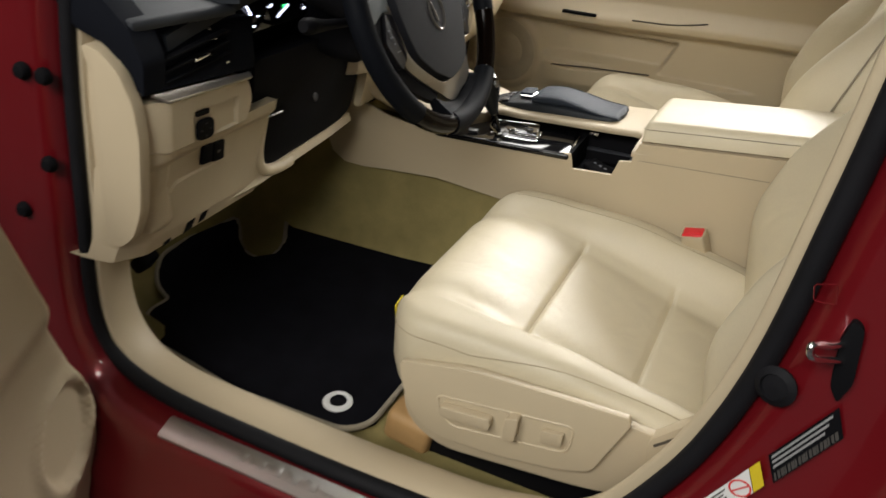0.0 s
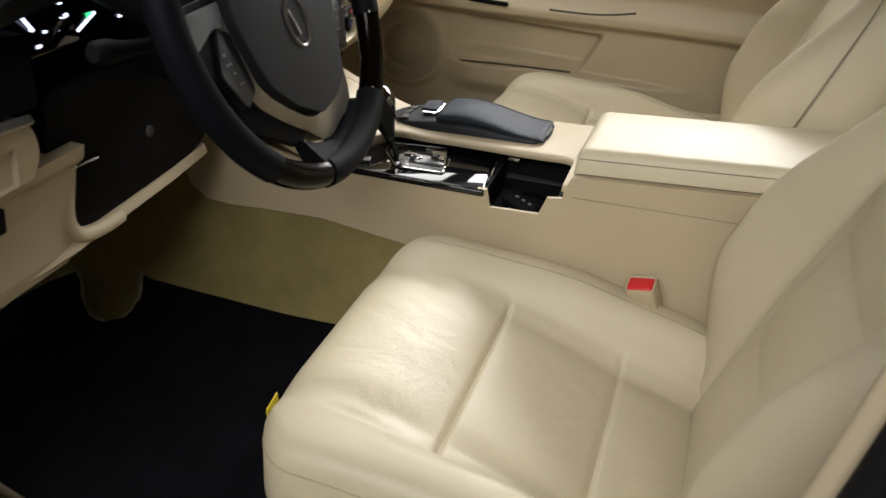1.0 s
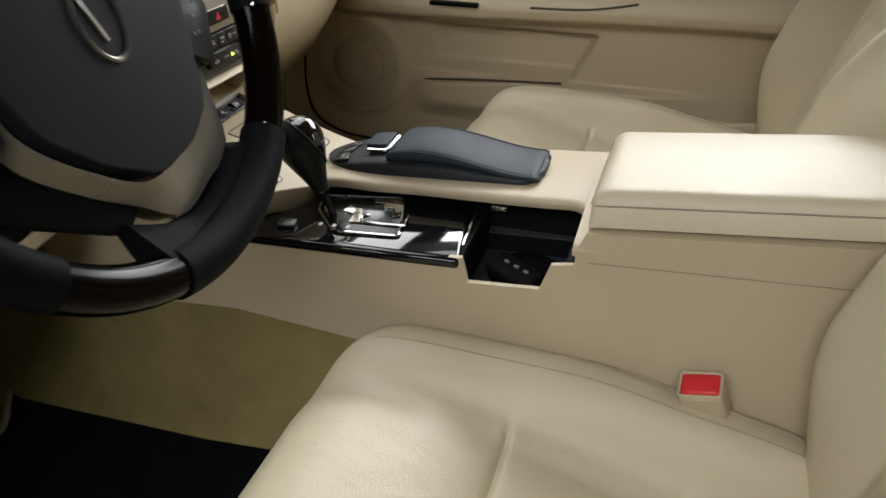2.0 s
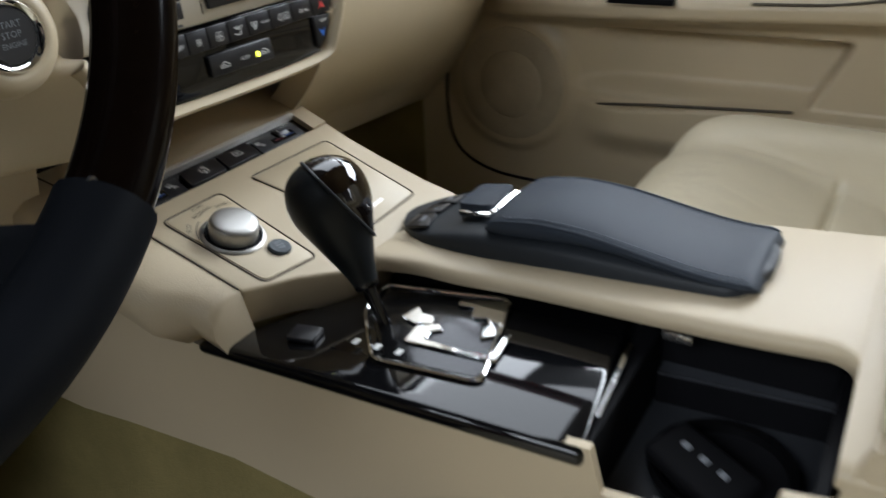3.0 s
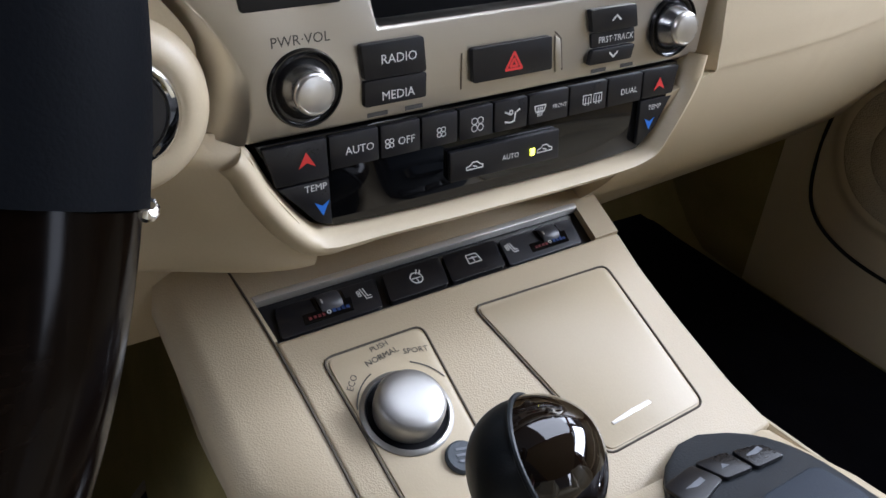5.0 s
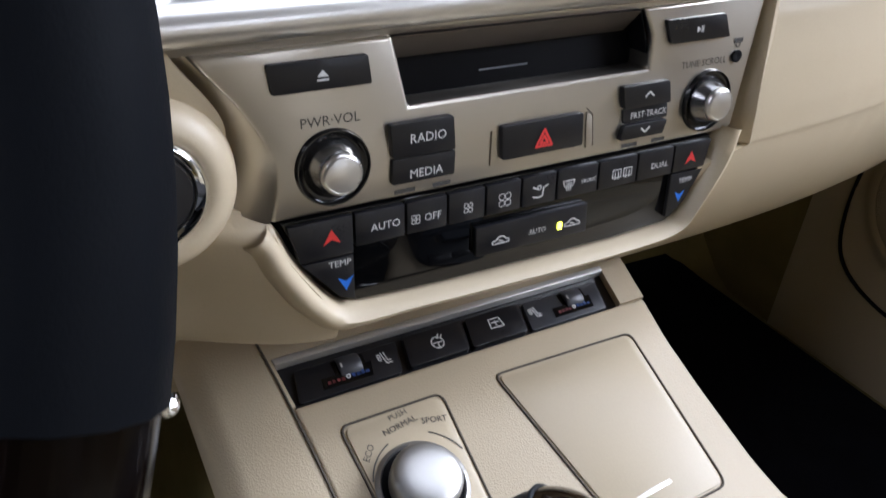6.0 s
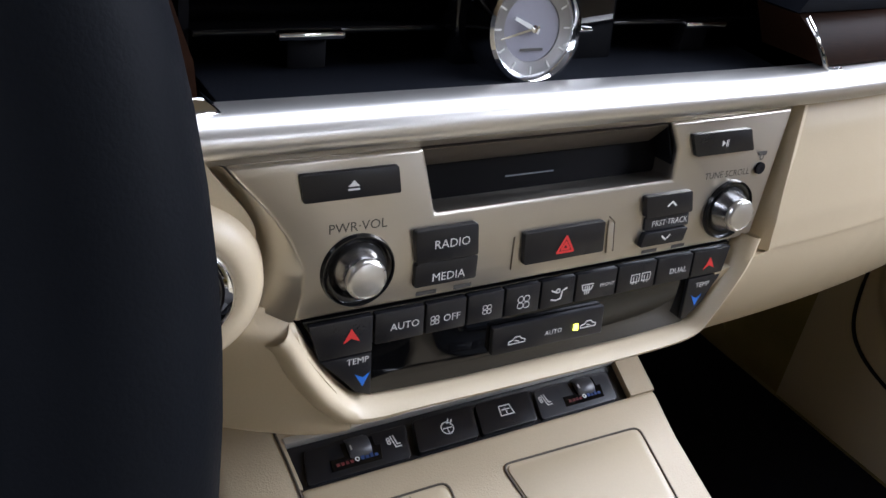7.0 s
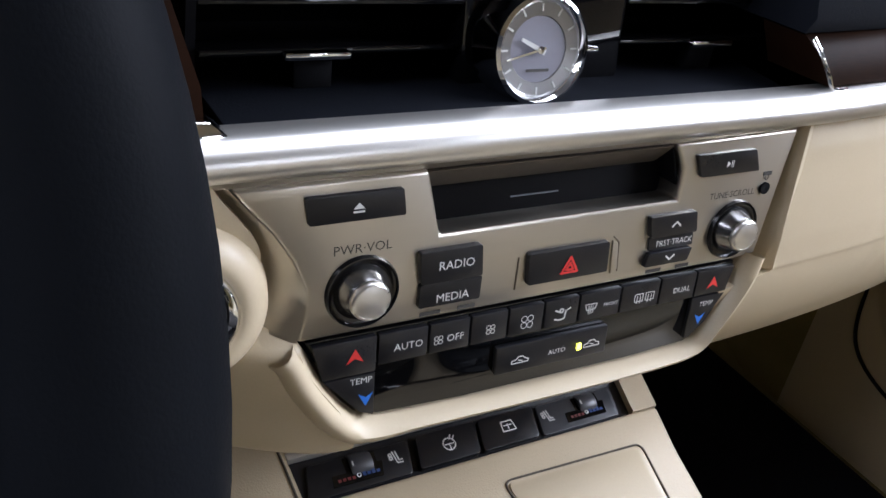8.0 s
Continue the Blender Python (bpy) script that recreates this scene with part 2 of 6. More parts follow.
def sheet(f, nu, nv, back=None):
    """A surface f(u, v), closed behind by the shift back."""
    bm = bmesh.new()
    g = [[bm.verts.new(Vector(f(i / nu, j / nv))) for j in range(nv + 1)] for i in range(nu + 1)]
    for i in range(nu):
        for j in range(nv):
            bm.faces.new((g[i][j], g[i + 1][j], g[i + 1][j + 1], g[i][j + 1]))
    if back:
        h = [[bm.verts.new(v.co + Vector(back)) for v in r] for r in g]
        for i in range(nu):
            for j in range(nv):
                bm.faces.new((h[i][j], h[i][j + 1], h[i + 1][j + 1], h[i + 1][j]))
        for i in range(nu):
            for j in (0, nv):
                bm.faces.new((g[i][j], g[i + 1][j], h[i + 1][j], h[i][j]))
        for j in range(nv):
            for i in (0, nu):
                bm.faces.new((g[i][j], g[i][j + 1], h[i][j + 1], h[i][j]))
    return bm


def smooth(a, b, x):
    t = min(1, max(0, (x - a) / (b - a)))
    return t * t * (3 - 2 * t)


def bell(x, w):
    return math.exp(-(x / w) ** 2)


def rounded(poly, r, seg=4):
    """A flat outline with its corners rounded; r is one radius or one for each corner."""
    out = []
    n = len(poly)
    P = [Vector(p) for p in poly]
    for i in range(n):
        a, b, c = P[i - 1], P[i], P[(i + 1) % n]
        rr = r[i] if isinstance(r, (list, tuple)) else r
        rr = min(rr, (a - b).length * 0.48, (c - b).length * 0.48)
        s, e = b + (a - b).normalized() * rr, b + (c - b).normalized() * rr
        if rr < 1e-6:
            out.append(b)
            continue
        for k in range(seg + 1):
            t = k / seg
            out.append(s * (1 - t) ** 2 + b * 2 * t * (1 - t) + e * t * t)
    return out


# ---- the hall round the car ----
solid("ground", box((0, 0, -0.05), (14, 14, 0.1)), ASPHALT, "dark speckled hall floor under the car", "floor", "structure")
for nm, c, s_ in (("wall_north", (0, 5.1, 1.6), (10.4, 0.2, 3.2)), ("wall_south", (0, -5.1, 1.6), (10.4, 0.2, 3.2)),
                  ("wall_east", (5.1, 0, 1.6), (0.2, 10, 3.2)), ("wall_west", (-5.1, 0, 1.6), (0.2, 10, 3.2))):
    solid(nm, box(c, s_), WALL, "plain light painted hall wall", "wall", "structure")
solid("ceiling", box((0, 0, 3.3), (10.4, 10.4, 0.16)), WALL, "plain light hall ceiling", "ceiling", "structure")

# ---- floor of the cabin ----
FLOOR = 0.322


def floor_z(x, y):
    toe = 0.42 * smooth(-0.92, -1.3, x)
    rest = 0.07 * smooth(-0.52, -0.60, y) * smooth(-0.78, -0.92, x)
    tun = max(0, 1 - max(0, abs(y) - 0.10) / 0.05)
    tunnel = 0.235 * smooth(0, 1, tun) + 0.045 * smooth(0.25, 0.12, abs(y))
    kick = 0.05 * smooth(-0.66, -0.73, y)
    return FLOOR + max(toe, tunnel) + rest + kick


solid("floor", sheet(lambda u, v: (-1.3 + 2.5 * u, -0.735 + 1.495 * v, floor_z(-1.3 + 2.5 * u, -0.735 + 1.495 * v)), 70, 90, (0, 0, -0.06)),
      CARPET, "tan olive carpet lining the cabin floor and tunnel", "carpet", "structure", sharp=60)
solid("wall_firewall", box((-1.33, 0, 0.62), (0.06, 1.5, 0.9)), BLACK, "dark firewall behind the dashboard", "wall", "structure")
solid("wall_rear", box((1.25, 0, 0.62), (0.06, 1.46, 0.64), bev=0.02), TRIM, "plain beige wall behind the seats", "wall", "structure")

# ---- body side round the driver's door opening ----
OPEN_Y = -0.765
opening = spline([(-0.60, 0, 1.30), (-0.667, 0, 1.10), (-0.702, 0, 0.95), (-0.732, 0, 0.70), (-0.746, 0, 0.535), (-0.712, 0, 0.455), (-0.63, 0, 0.422),
                  (-0.45, 0, 0.412), (-0.22, 0, 0.412), (-0.055, 0, 0.428), (0.045, 0, 0.503), (0.112, 0, 0.612), (0.151, 0, 0.710), (0.177, 0, 0.82), (0.195, 0, 0.965), (0.207, 0, 1.08), (0.226, 0, 1.30)], 90)


def outward(k):
    a, b = opening[max(0, k - 1)], opening[min(len(opening) - 1, k + 1)]
    t = (b - a).normalized()
    return Vector((t.z, 0, -t.x))


yv = lambda k: Vector((0, 1 - 0.78 * smooth(-0.06, 0.09, opening[k].x), 0))
shell = thing("car_body", (-0.2, -0.8, 0.3), "deep red painted car body round an open door", "car body", kind="structure")
base_path = [Vector((p.x, OPEN_Y, p.z)) for p in opening]
part("opening_trim", band(base_path, [(-0.006, -0.010), (-0.005, 0.002), (0.005, 0.007), (0.02, 0.008), (0.045, 0.006), (0.060, -0.002), (0.064, -0.05)],
                          yv, lambda k: -outward(k)), TRIM, shell, "beige plastic door opening trim", 50)
POSTY = [1 - smooth(0.45, 0.95, abs(outward(k).z)) for k in range(len(base_path))]
part("door_seal", tube([p + Vector((0, -0.012, 0)) + outward(k) * (0.006 + (0.0095 if p.x > -0.3 else 0.0070) * POSTY[k]) for k, p in enumerate(base_path)], [0.0135 - (0.001 if p.x > -0.3 else 0.0030) * g for g, p in zip(POSTY, base_path)], 12, up=(0, 1, 0)), RUBBER, shell, "black rubber door seal")
SILL = [(-0.004, 0.012), (-0.012, 0.016), (-0.026, 0.018), (-0.050, 0.020), (-0.072, 0.024), (-0.080, 0.040), (-0.088, 0.08), (-0.125, 0.11), (-0.14, 0.16), (-0.12, 0.25)]
POST = [(-0.004, 0.024), (-0.012, 0.028), (-0.024, 0.034), (-0.034, 0.044), (-0.040, 0.060), (-0.045, 0.10), (-0.055, 0.13), (-0.085, 0.15), (-0.12, 0.19), (-0.12, 0.30)]
rings = []
for k, p in enumerate(base_path):
    w_ = smooth(0.55, 0.95, abs(outward(k).z))
    rings.append([p + Vector((0, a1 * w_ + a0 * (1 - w_), 0)) + outward(k) * (b1 * w_ + b0 * (1 - w_)) for (a0, b0), (a1, b1) in zip(POST, SILL)])
part("door_frame", loft(rings, False, False), RED, shell, "glossy deep red paint", 60)
part("roof", box((0.39, 0, 1.455), (1.57, 1.26, 0.05), bev=0.02, seg=3), RED, shell)
part("headliner", box((0.39, 0, 1.415), (1.55, 1.24, 0.02), bev=0.008), HEADLINER, shell)
for sg in (-1, 1):
    part("roof_pillar", tube(spline([(-1.16, sg * 0.73, 1.00), (-0.80, sg * 0.68, 1.24), (-0.37, sg * 0.615, 1.445)], 14), 0.030, 10, flat=0.7), RED, shell)
    part("roof_pillar", tube(spline([(1.23, sg * 0.71, 0.92), (1.21, sg * 0.67, 1.20), (1.15, sg * 0.615, 1.445)], 10), 0.042, 10, flat=0.7), RED, shell)
part("roof_pillar", tube(spline([(0.38, 0.735, 1.10), (0.37, 0.69, 1.28), (0.36, 0.625, 1.445)], 8), 0.045, 10, flat=0.6), RED, shell)
part("rocker", loft([[(x, -0.86, 0.30), (x, -0.905, 0.27), (x, -0.90, 0.17), (x, -0.80, 0.16), (x, -0.74, 0.28), (x, -0.74, 0.36), (x, -0.80, 0.372)] for x in (-1.0, -0.5, 0.0, 0.6)]), RED, shell)

# scuff plate on the sill
scuff = thing("scuff_plate", (-0.35, -0.825, 0.385), "brushed steel sill plate with raised lettering", "sill plate")
SC0, SC1 = -0.60, 0.10
part("plate", prism(rounded([(SC0, -0.838, 0.392), (SC1, -0.838, 0.392), (SC1, -0.797, 0.399), (SC0 - 0.005, -0.797, 0.399)], 0.006), (0, 0, 0.004), 0.0012), STEEL, scuff)
for k, w_ in enumerate((0.016, 0.022, 0.022, 0.022, 0.022)):
    x0 = -0.455 + k * 0.030
    part("letter_bar", box((x0, -0.816, 0.4005), (w_, 0.016, 0.0009), (9.7, 0, 0), 0.0004), STEEL, scuff)

# ---- seats ----


def cushion_top(x, q):
    """Height of the cushion over its length x and across q (metres from its middle)."""
    z = 0.508 - 0.30 * (x - 0.03)
    a = abs(q)
    z += (0.020 + 0.052 * smooth(-0.28, 0.0, x) + 0.012 * smooth(-0.02, 0.14, x)) * smooth(0.135, 0.215, a) - 0.006 * bell(a - 0.168, 0.010) * smooth(-0.31, -0.22, x)
    if a < 0.168:
        w = smooth(0.168, 0.095, a)
        puff = 0.0
        for x0, x1 in ((-0.40, -0.134), (-0.134, 0.038), (0.038, 0.23)):
            if x0 <= x < x1:
                t = (x - x0) / (x1 - x0)
                puff = 1.75 * t ** 0.42 * (1 - t) ** 0.75
        z += 0.013 * w * puff
        z -= 0.006 * (bell(x + 0.134, 0.0035) + bell(x - 0.038, 0.0035)) * smooth(0.168, 0.158, a)
    return z


def nose_drop(x, xf=-0.345):
    return 0.085 * (1 - math.sqrt(max(0, 1 - (1 - min(1, (x - xf) / 0.15)) ** 2)))


def half_width(x, xf=-0.345, hw=0.262):
    return 0.12 + (hw - 0.12) * math.sqrt(max(0, 1 - (1 - min(1, (x - xf) / 0.085)) ** 2))


def shield_z(x, z):
    return z + (0.012 + 0.080 * (x + 0.22)) * max(0.0, min(1.0, (z - 0.40) / 0.09))


def seat(at, flip, xs, label, group):
    s = thing("car_seat", (at[0] + xs, at[1], FLOOR), label, "car seat", group)
    yc = at[1]
    Y = lambda q: yc + q * flip
    xf, xr, hw = -0.345, 0.19, 0.262
    rings = []
    NX, NQ = 150, 96
    for i in range(NX + 1):
        u = i / NX
        x = xf + (xr - xf) * (u ** 1.25)
        r = smooth(0, 1, min(1, (x - xf) / 0.10)) ** 0.5
        drop = 0.085 * (1 - math.sqrt(max(0, 1 - (1 - min(1, (x - xf) / 0.15)) ** 2)))
        half = 0.12 + (hw - 0.12) * math.sqrt(max(0, 1 - (1 - min(1, (x - xf) / 0.085)) ** 2))
        ring = []
        low = 0.515 - 0.05 * smooth(xf + 0.05, xr, x)
        for j in range(NQ + 1):
            q = -half + 2 * half * j / NQ
            e = max(0.0, (abs(q) - (half - 0.034)) / 0.034)
            top = cushion_top(x, q) - drop
            edge = 0.030 * (1 - math.sqrt(max(0, 1 - e * e)))
            ring.append((x + xs, Y(q), max(low, top - edge)))
        ring += [(x + xs, Y(half + 0.003), low - 0.012), (x + xs, Y(half - 0.01), low - 0.05), (x + xs, Y(-half + 0.01), low - 0.05), (x + xs, Y(-half - 0.003), low - 0.012)]
        rings.append(ring)
    cush = part("cushion", loft(rings), LEATHER, s, "perforated beige leather", 60)
    cush.data.materials.append(PERF)
    for f in cush.data.polygons:
        if abs(f.center.y - yc) < 0.160 and f.normal.z > 0.3 and f.center.x - xs > -0.30:
            f.material_index = 1
    # piping along both bolsters
    for sg in (-1, 1):
        pts = []
        for k in range(41):
            x = -0.325 + 0.485 * k / 40
            half = half_width(x)
            q = half + (0.236 - half) * smooth(-0.18, 0.12, x)
            e = min(1, max(0, (q - (half - 0.034)) / 0.034))
            pts.append((x + xs, Y(sg * (q + 0.0003)), cushion_top(x, q) - nose_drop(x) - 0.030 * (1 - math.sqrt(1 - e * e)) + 0.0002))
        part("seam", tube(pts, 0.0009, 6), SEAM, cush)
        if sg > 0:
            pts = [(x + xs, Y(0.212 * min(1, half_width(x) / 0.255)), cushion_top(x, 0.212) - nose_drop(x) + 0.0002) for x in [(-0.29 + 0.46 * k / 30) for k in range(31)]]
            part("seam", tube(pts, 0.0008, 6), SEAM, cush)
    # plastic shields on both sides
    for sg in (-1, 1):
        o = 0.265 * sg
        pr = rounded([(x + xs, Y(o), z) for x, z in ((-0.276, 0.540), (-0.162, 0.566), (-0.03, 0.570), (0.09, 0.560), (0.185, 0.572), (0.18, 0.47), (0.02, 0.428), (-0.21, 0.404), (-0.268, 0.440))], [0.03, 0.02, 0.01, 0.02, 0.02, 0.03, 0.04, 0.05, 0.05])
        sh = part("side_shield", prism(pr, (0, 0.015 * sg * flip, 0), 0.006, 3), TRIM, s, "beige plastic side shield")
        if sg * flip < 0 and flip > 0:
            yo = Y(o) - 0.014
            lap = rounded([(x + xs, yo, z) for x, z in ((-0.277, 0.548), (-0.162, 0.573), (-0.033, 0.579), (0.060, 0.582), (0.064, 0.570), (0.024, 0.470), (-0.023, 0.452), (-0.116, 0.436), (-0.209, 0.431), (-0.252, 0.454), (-0.272, 0.510))], [0.012, 0.02, 0.02, 0.004, 0.004, 0.014, 0.03, 0.03, 0.03, 0.03, 0.02])
            part("control_panel", prism(lap, (0, -0.010, 0), 0.0045, 3), TRIM_SMOOTH, sh, "smooth beige switch panel")
            yo -= 0.010
            rim = rounded([(x + xs, yo, z) for x, z in ((-0.216, 0.509), (-0.007, 0.537), (-0.012, 0.488), (-0.192, 0.460))], 0.016, 6)
            part("panel_rim", tube([p + Vector((0, 0.0012, 0)) for p in rim], 0.0026, 10, True, up=(0, 1, 0)), TRIM_SMOOTH, sh)
            for pts, r_, out_ in ((((-0.205, 0.502), (-0.123, 0.510), (-0.124, 0.489), (-0.200, 0.484)), 0.007, 0.014),
                                  (((-0.101, 0.526), (-0.082, 0.530), (-0.085, 0.488), (-0.104, 0.485)), 0.006, 0.016),
                                  (((-0.051, 0.519), (-0.019, 0.524), (-0.020, 0.503), (-0.051, 0.499)), 0.004, 0.009)):
                part("seat_switch", prism(rounded([(x + xs, yo, z) for x, z in pts], r_), (0, -out_, 0), 0.0035, 3), TRIM, sh)
    # backrest
    NZ = 88
    rings = []
    bx, bz, lean = 0.166, 0.475, radians(19)
    up, fw = Vector((math.sin(lean), 0, math.cos(lean))), Vector((-math.cos(lean), 0, math.sin(lean)))
    for i in range(NZ + 1):
        v = i / NZ * 0.66
        half = 0.245 + 0.02 * math.sin(min(1, v / 0.5) * math.pi) - 0.07 * smooth(0.45, 0.66, v)
        ring = []
        c = Vector((bx, 0, bz)) + up * v
        rr = 1 - 0.8 * smooth(0.60, 0.66, v) ** 2
        for j in range(NQ + 1):
            q = -half + 2 * half * j / NQ
            a = abs(q)
            e = max(0.0, (a - (half - 0.05)) / 0.05)
            d = 0.02 + 0.088 * smooth(0.125, 0.225, a) * smooth(-0.03, 0.22, v) * (1 - 0.62 * smooth(0.28, 0.52, v))
            d -= 0.010 * bell(a - 0.155, 0.009)
            if a < 0.155:
                for v0, v1 in ((0.0, 0.16), (0.16, 0.33), (0.33, 0.62)):
                    if v0 <= v < v1:
                        d += 0.010 * math.sin(math.pi * (v - v0) / (v1 - v0)) ** 0.6 * smooth(0.155, 0.11, a)
            d -= (d + 0.02) * (1 - math.sqrt(max(0, 1 - e * e)))
            p = c + fw * d * rr
            ring.append((p.x + xs, Y(q), p.z))
        for q, d in ((half + 0.004, -0.05), (half - 0.03, -0.10), (-half + 0.03, -0.10), (-half - 0.004, -0.05)):
            p = c + fw * d * rr
            ring.append((p.x + xs, Y(q), p.z))
        rings.append(ring)
    back = part("backrest", loft(rings), LEATHER, s, "beige leather", 60)
    back.data.materials.append(PERF)
    for f in back.data.polygons:
        if abs(f.center.y - yc) < 0.148 and f.normal.x < -0.3:
            f.material_index = 1
    for sg in (-1, 1):
        pts = []
        for k in range(21):
            v = 0.04 + 0.5 * k / 20
            half = 0.245 + 0.02 * math.sin(min(1, v / 0.5) * math.pi) - 0.07 * smooth(0.45, 0.66, v)
            p = Vector((bx, 0, bz)) + up * v + fw * 0.028
            pts.append((p.x + xs, Y(sg * (half + 0.002)), p.z))
        part("seam", tube(pts, 0.0016, 6), BINDING, back)
    # rails
    for q in (-0.20, 0.20):
        part("seat_rail", box((-0.03 + xs, Y(q), FLOOR + 0.015), (0.48, 0.035, 0.08), (0, 3, 0), 0.006), BLACK, s, "black steel rail")
        part("rail_cover", box((-0.29 + xs, Y(q), FLOOR + 0.028), (0.085, 0.065, 0.062), (0, 10, 0), 0.014, 3), OCHRE if q < 0 else TRIM, s, "ochre rail end cover")
    if flip > 0:
        yo = Y(-0.287)
        hc = part("hinge_cover", prism(rounded([(0.088 + xs, yo, 0.556), (0.098 + xs, yo, 0.500), (0.165 + xs, yo, 0.520), (0.175 + xs, yo, 0.60), (0.140 + xs, yo, 0.612)], 0.010), (0, 0.02, 0), 0.004, 2), TRIM, s, "beige hinge cover")
        part("cover_slot", prism([(0.096 + xs, yo - 0.0003, 0.553), (0.136 + xs, yo - 0.0003, 0.592), (0.138 + xs, yo - 0.0003, 0.588), (0.098 + xs, yo - 0.0003, 0.549)], (0, 0.004, 0)), GAP, hc)
    part("seat_base", box((-0.02 + xs, yc, 0.425), (0.42, 0.42, 0.09), (0, 3, 0), 0.02), BLACK, s)
    return s


driver_seat = seat((0, -0.378), 1, 0.0, "beige leather driver's seat with power switches on its side", "front seats")
passenger_seat = seat((0, 0.385), -1, -0.03, "beige leather front passenger seat beside the console", "front seats")
passenger_seat.location.z += 0.024

# ---- centre console ----
def CZ(x):
    return 0.7525 - 0.33 * (x + 0.59)


def cp(x, y, h=0.0):
    return Vector((x + 0.313 * h, y, CZ(x) + 0.95 * h))


def DZ(x):
    """Height of the deck beside the lever."""
    return 0.699 + 0.08 * (x + 0.42)


console = thing("centre_console", (-0.25, 0, 0.55), "beige plastic centre console between the front seats", "console")
YL, YR = -0.122, 0.128


# side walls, with the step for the bin
belt = [(-0.750, 0.72), (-0.66, 0.70), (-0.60, 0.682), (-0.492, 0.668), (-0.35, 0.678), (-0.212, 0.689), (-0.205, 0.661), (-0.130, 0.667), (-0.120, 0.697), (-0.098, 0.701), (-0.094, 0.722), (-0.088, 0.7375), (0.30, 0.778)]
low = [(0.30, 0.50), (-0.10, 0.545), (-0.327, 0.560), (-0.485, 0.572), (-0.600, 0.563), (-0.660, 0.556), (-0.705, 0.557), (-0.735, 0.576), (-0.748, 0.610)]
part("side_wall", prism([(x, YL, z) for x, z in belt + low], (0, 0.006, 0)), TRIM, console)
part("side_wall", prism([(x, YR - 0.006, z) for x, z in [(-0.748, 0.73), (-0.66, 0.72), (-0.45, 0.69), (-0.3, 0.70), (-0.1, 0.72), (0.30, 0.75)] + low], (0, 0.006, 0), 0.002, 1), TRIM, console)
part("belt_line", tube([(x, YL - 0.0003, 0.706 + 0.06 * (x + 0.09)) for x in (-0.085, 0.0, 0.10, 0.2)], 0.0006, 6), BINDING, console)

# sloping front plate, in pieces round the switch strip
plate = thing("console_plate", (-0.53, 0, 0.72), "sloping beige console plate below the centre stack", "console panel")


def slab(pts, h0, h1, bev=0.0015, seg=2, r=0.0):
    q = [cp(x, y, h0) for x, y in pts]
    q = rounded(q, r) if r else q
    n = Vector((0.313, 0, 0.95))
    return prism(q, n * (h1 - h0), bev, seg)


XS0, XS1 = -0.5915, -0.5637
def gap_y(x):
    """The seam between the plate and its corner piece."""
    t = (-0.4635 - x) / 0.1585
    return -0.1052 - 0.0023 * t - 0.0073 * t ** 3


part("upper_rim", slab([(-0.66, gap_y(-0.66)), (-0.66, 0.128), (XS0, 0.126), (XS0, gap_y(XS0)), (-0.625, gap_y(-0.625))], -0.012, 0.0, 0.0), TRIM, plate)
part("left_rim", slab([(XS0, gap_y(XS0)), (XS0, -0.1085), (XS1, -0.1062), (XS1, gap_y(XS1))], -0.012, 0.0, 0.0), TRIM, plate)
part("right_rim", slab([(XS0, 0.1075), (XS0, 0.126), (XS1, 0.122), (XS1, 0.1035)], -0.012, 0.0, 0.0), TRIM, plate)
body = [(XS1, gap_y(XS1)), (XS1, 0.122), (-0.535, 0.1175), (-0.50, 0.1155), (-0.455, 0.1150), (-0.425, 0.1185), (-0.418, 0.0), (-0.424, -0.028), (-0.447, -0.066), (-0.4625, -0.1052), (-0.50, gap_y(-0.50)), (-0.53, gap_y(-0.53))]
part("face", slab(body, -0.034, 0.0, 0.003, 3), TRIM, plate)
part("corner_piece", loft([[cp(x, gap_y(x) - 0.0004, -0.0003), cp(x, -0.140, -0.001), cp(x, -0.150, -0.008), (x, -0.152, CZ(x) - 0.030), (x + 0.002, -0.128, CZ(x) - 0.05), (x, -0.118, CZ(x) - 0.045)] for x in (-0.66, -0.62, -0.58, -0.56, -0.53, -0.50)]
                          + [[cp(x, gap_y(x) - 0.0004, -0.0003), cp(x, -0.120 - g * .9, -0.001), cp(x, -0.132 - g * .6, -0.008), (x, -0.134, CZ(x) - 0.022), (x, -0.126, CZ(x) - 0.038), (x, -0.098, CZ(x) - 0.038)] for x, g in ((-0.485, 0.006), (-0.470, 0.003), (-0.4635, 0.0))]), TRIM, plate, "", 70)
# dial panel outline and lid
dial_plate = part("dial_plate", slab([(-0.545, -0.089), (-0.545, -0.034), (-0.454, -0.040), (-0.460, -0.086)], -0.002, 0.0009, 0.0006, 2, 0.006), TRIM_SMOOTH, plate)
lid = part("cup_lid", slab([(-0.545, 0.002), (-0.543, 0.094), (-0.451, 0.087), (-0.449, 0.020)], -0.002, 0.0009, 0.0006, 2, 0.005), TRIM_SMOOTH, plate, "hinged beige cup holder lid")
for pts in ([(-0.5465, 0.0005), (-0.5445, 0.0955), (-0.4495, 0.0885), (-0.4475, 0.0185)], [(-0.5465, -0.0905), (-0.5465, -0.0325), (-0.4525, -0.0385), (-0.4585, -0.0875)]):
    part("gap_line", tube(rounded([cp(x, y, 0.0002) for x, y in pts], 0.006), 0.0007, 6, True), GAP, plate)
part("gap_line", tube([cp(-0.655 + 0.019 * k, gap_y(-0.655 + 0.019 * k), 0.0) for k in range(11)], 0.0007, 6), GAP, plate)
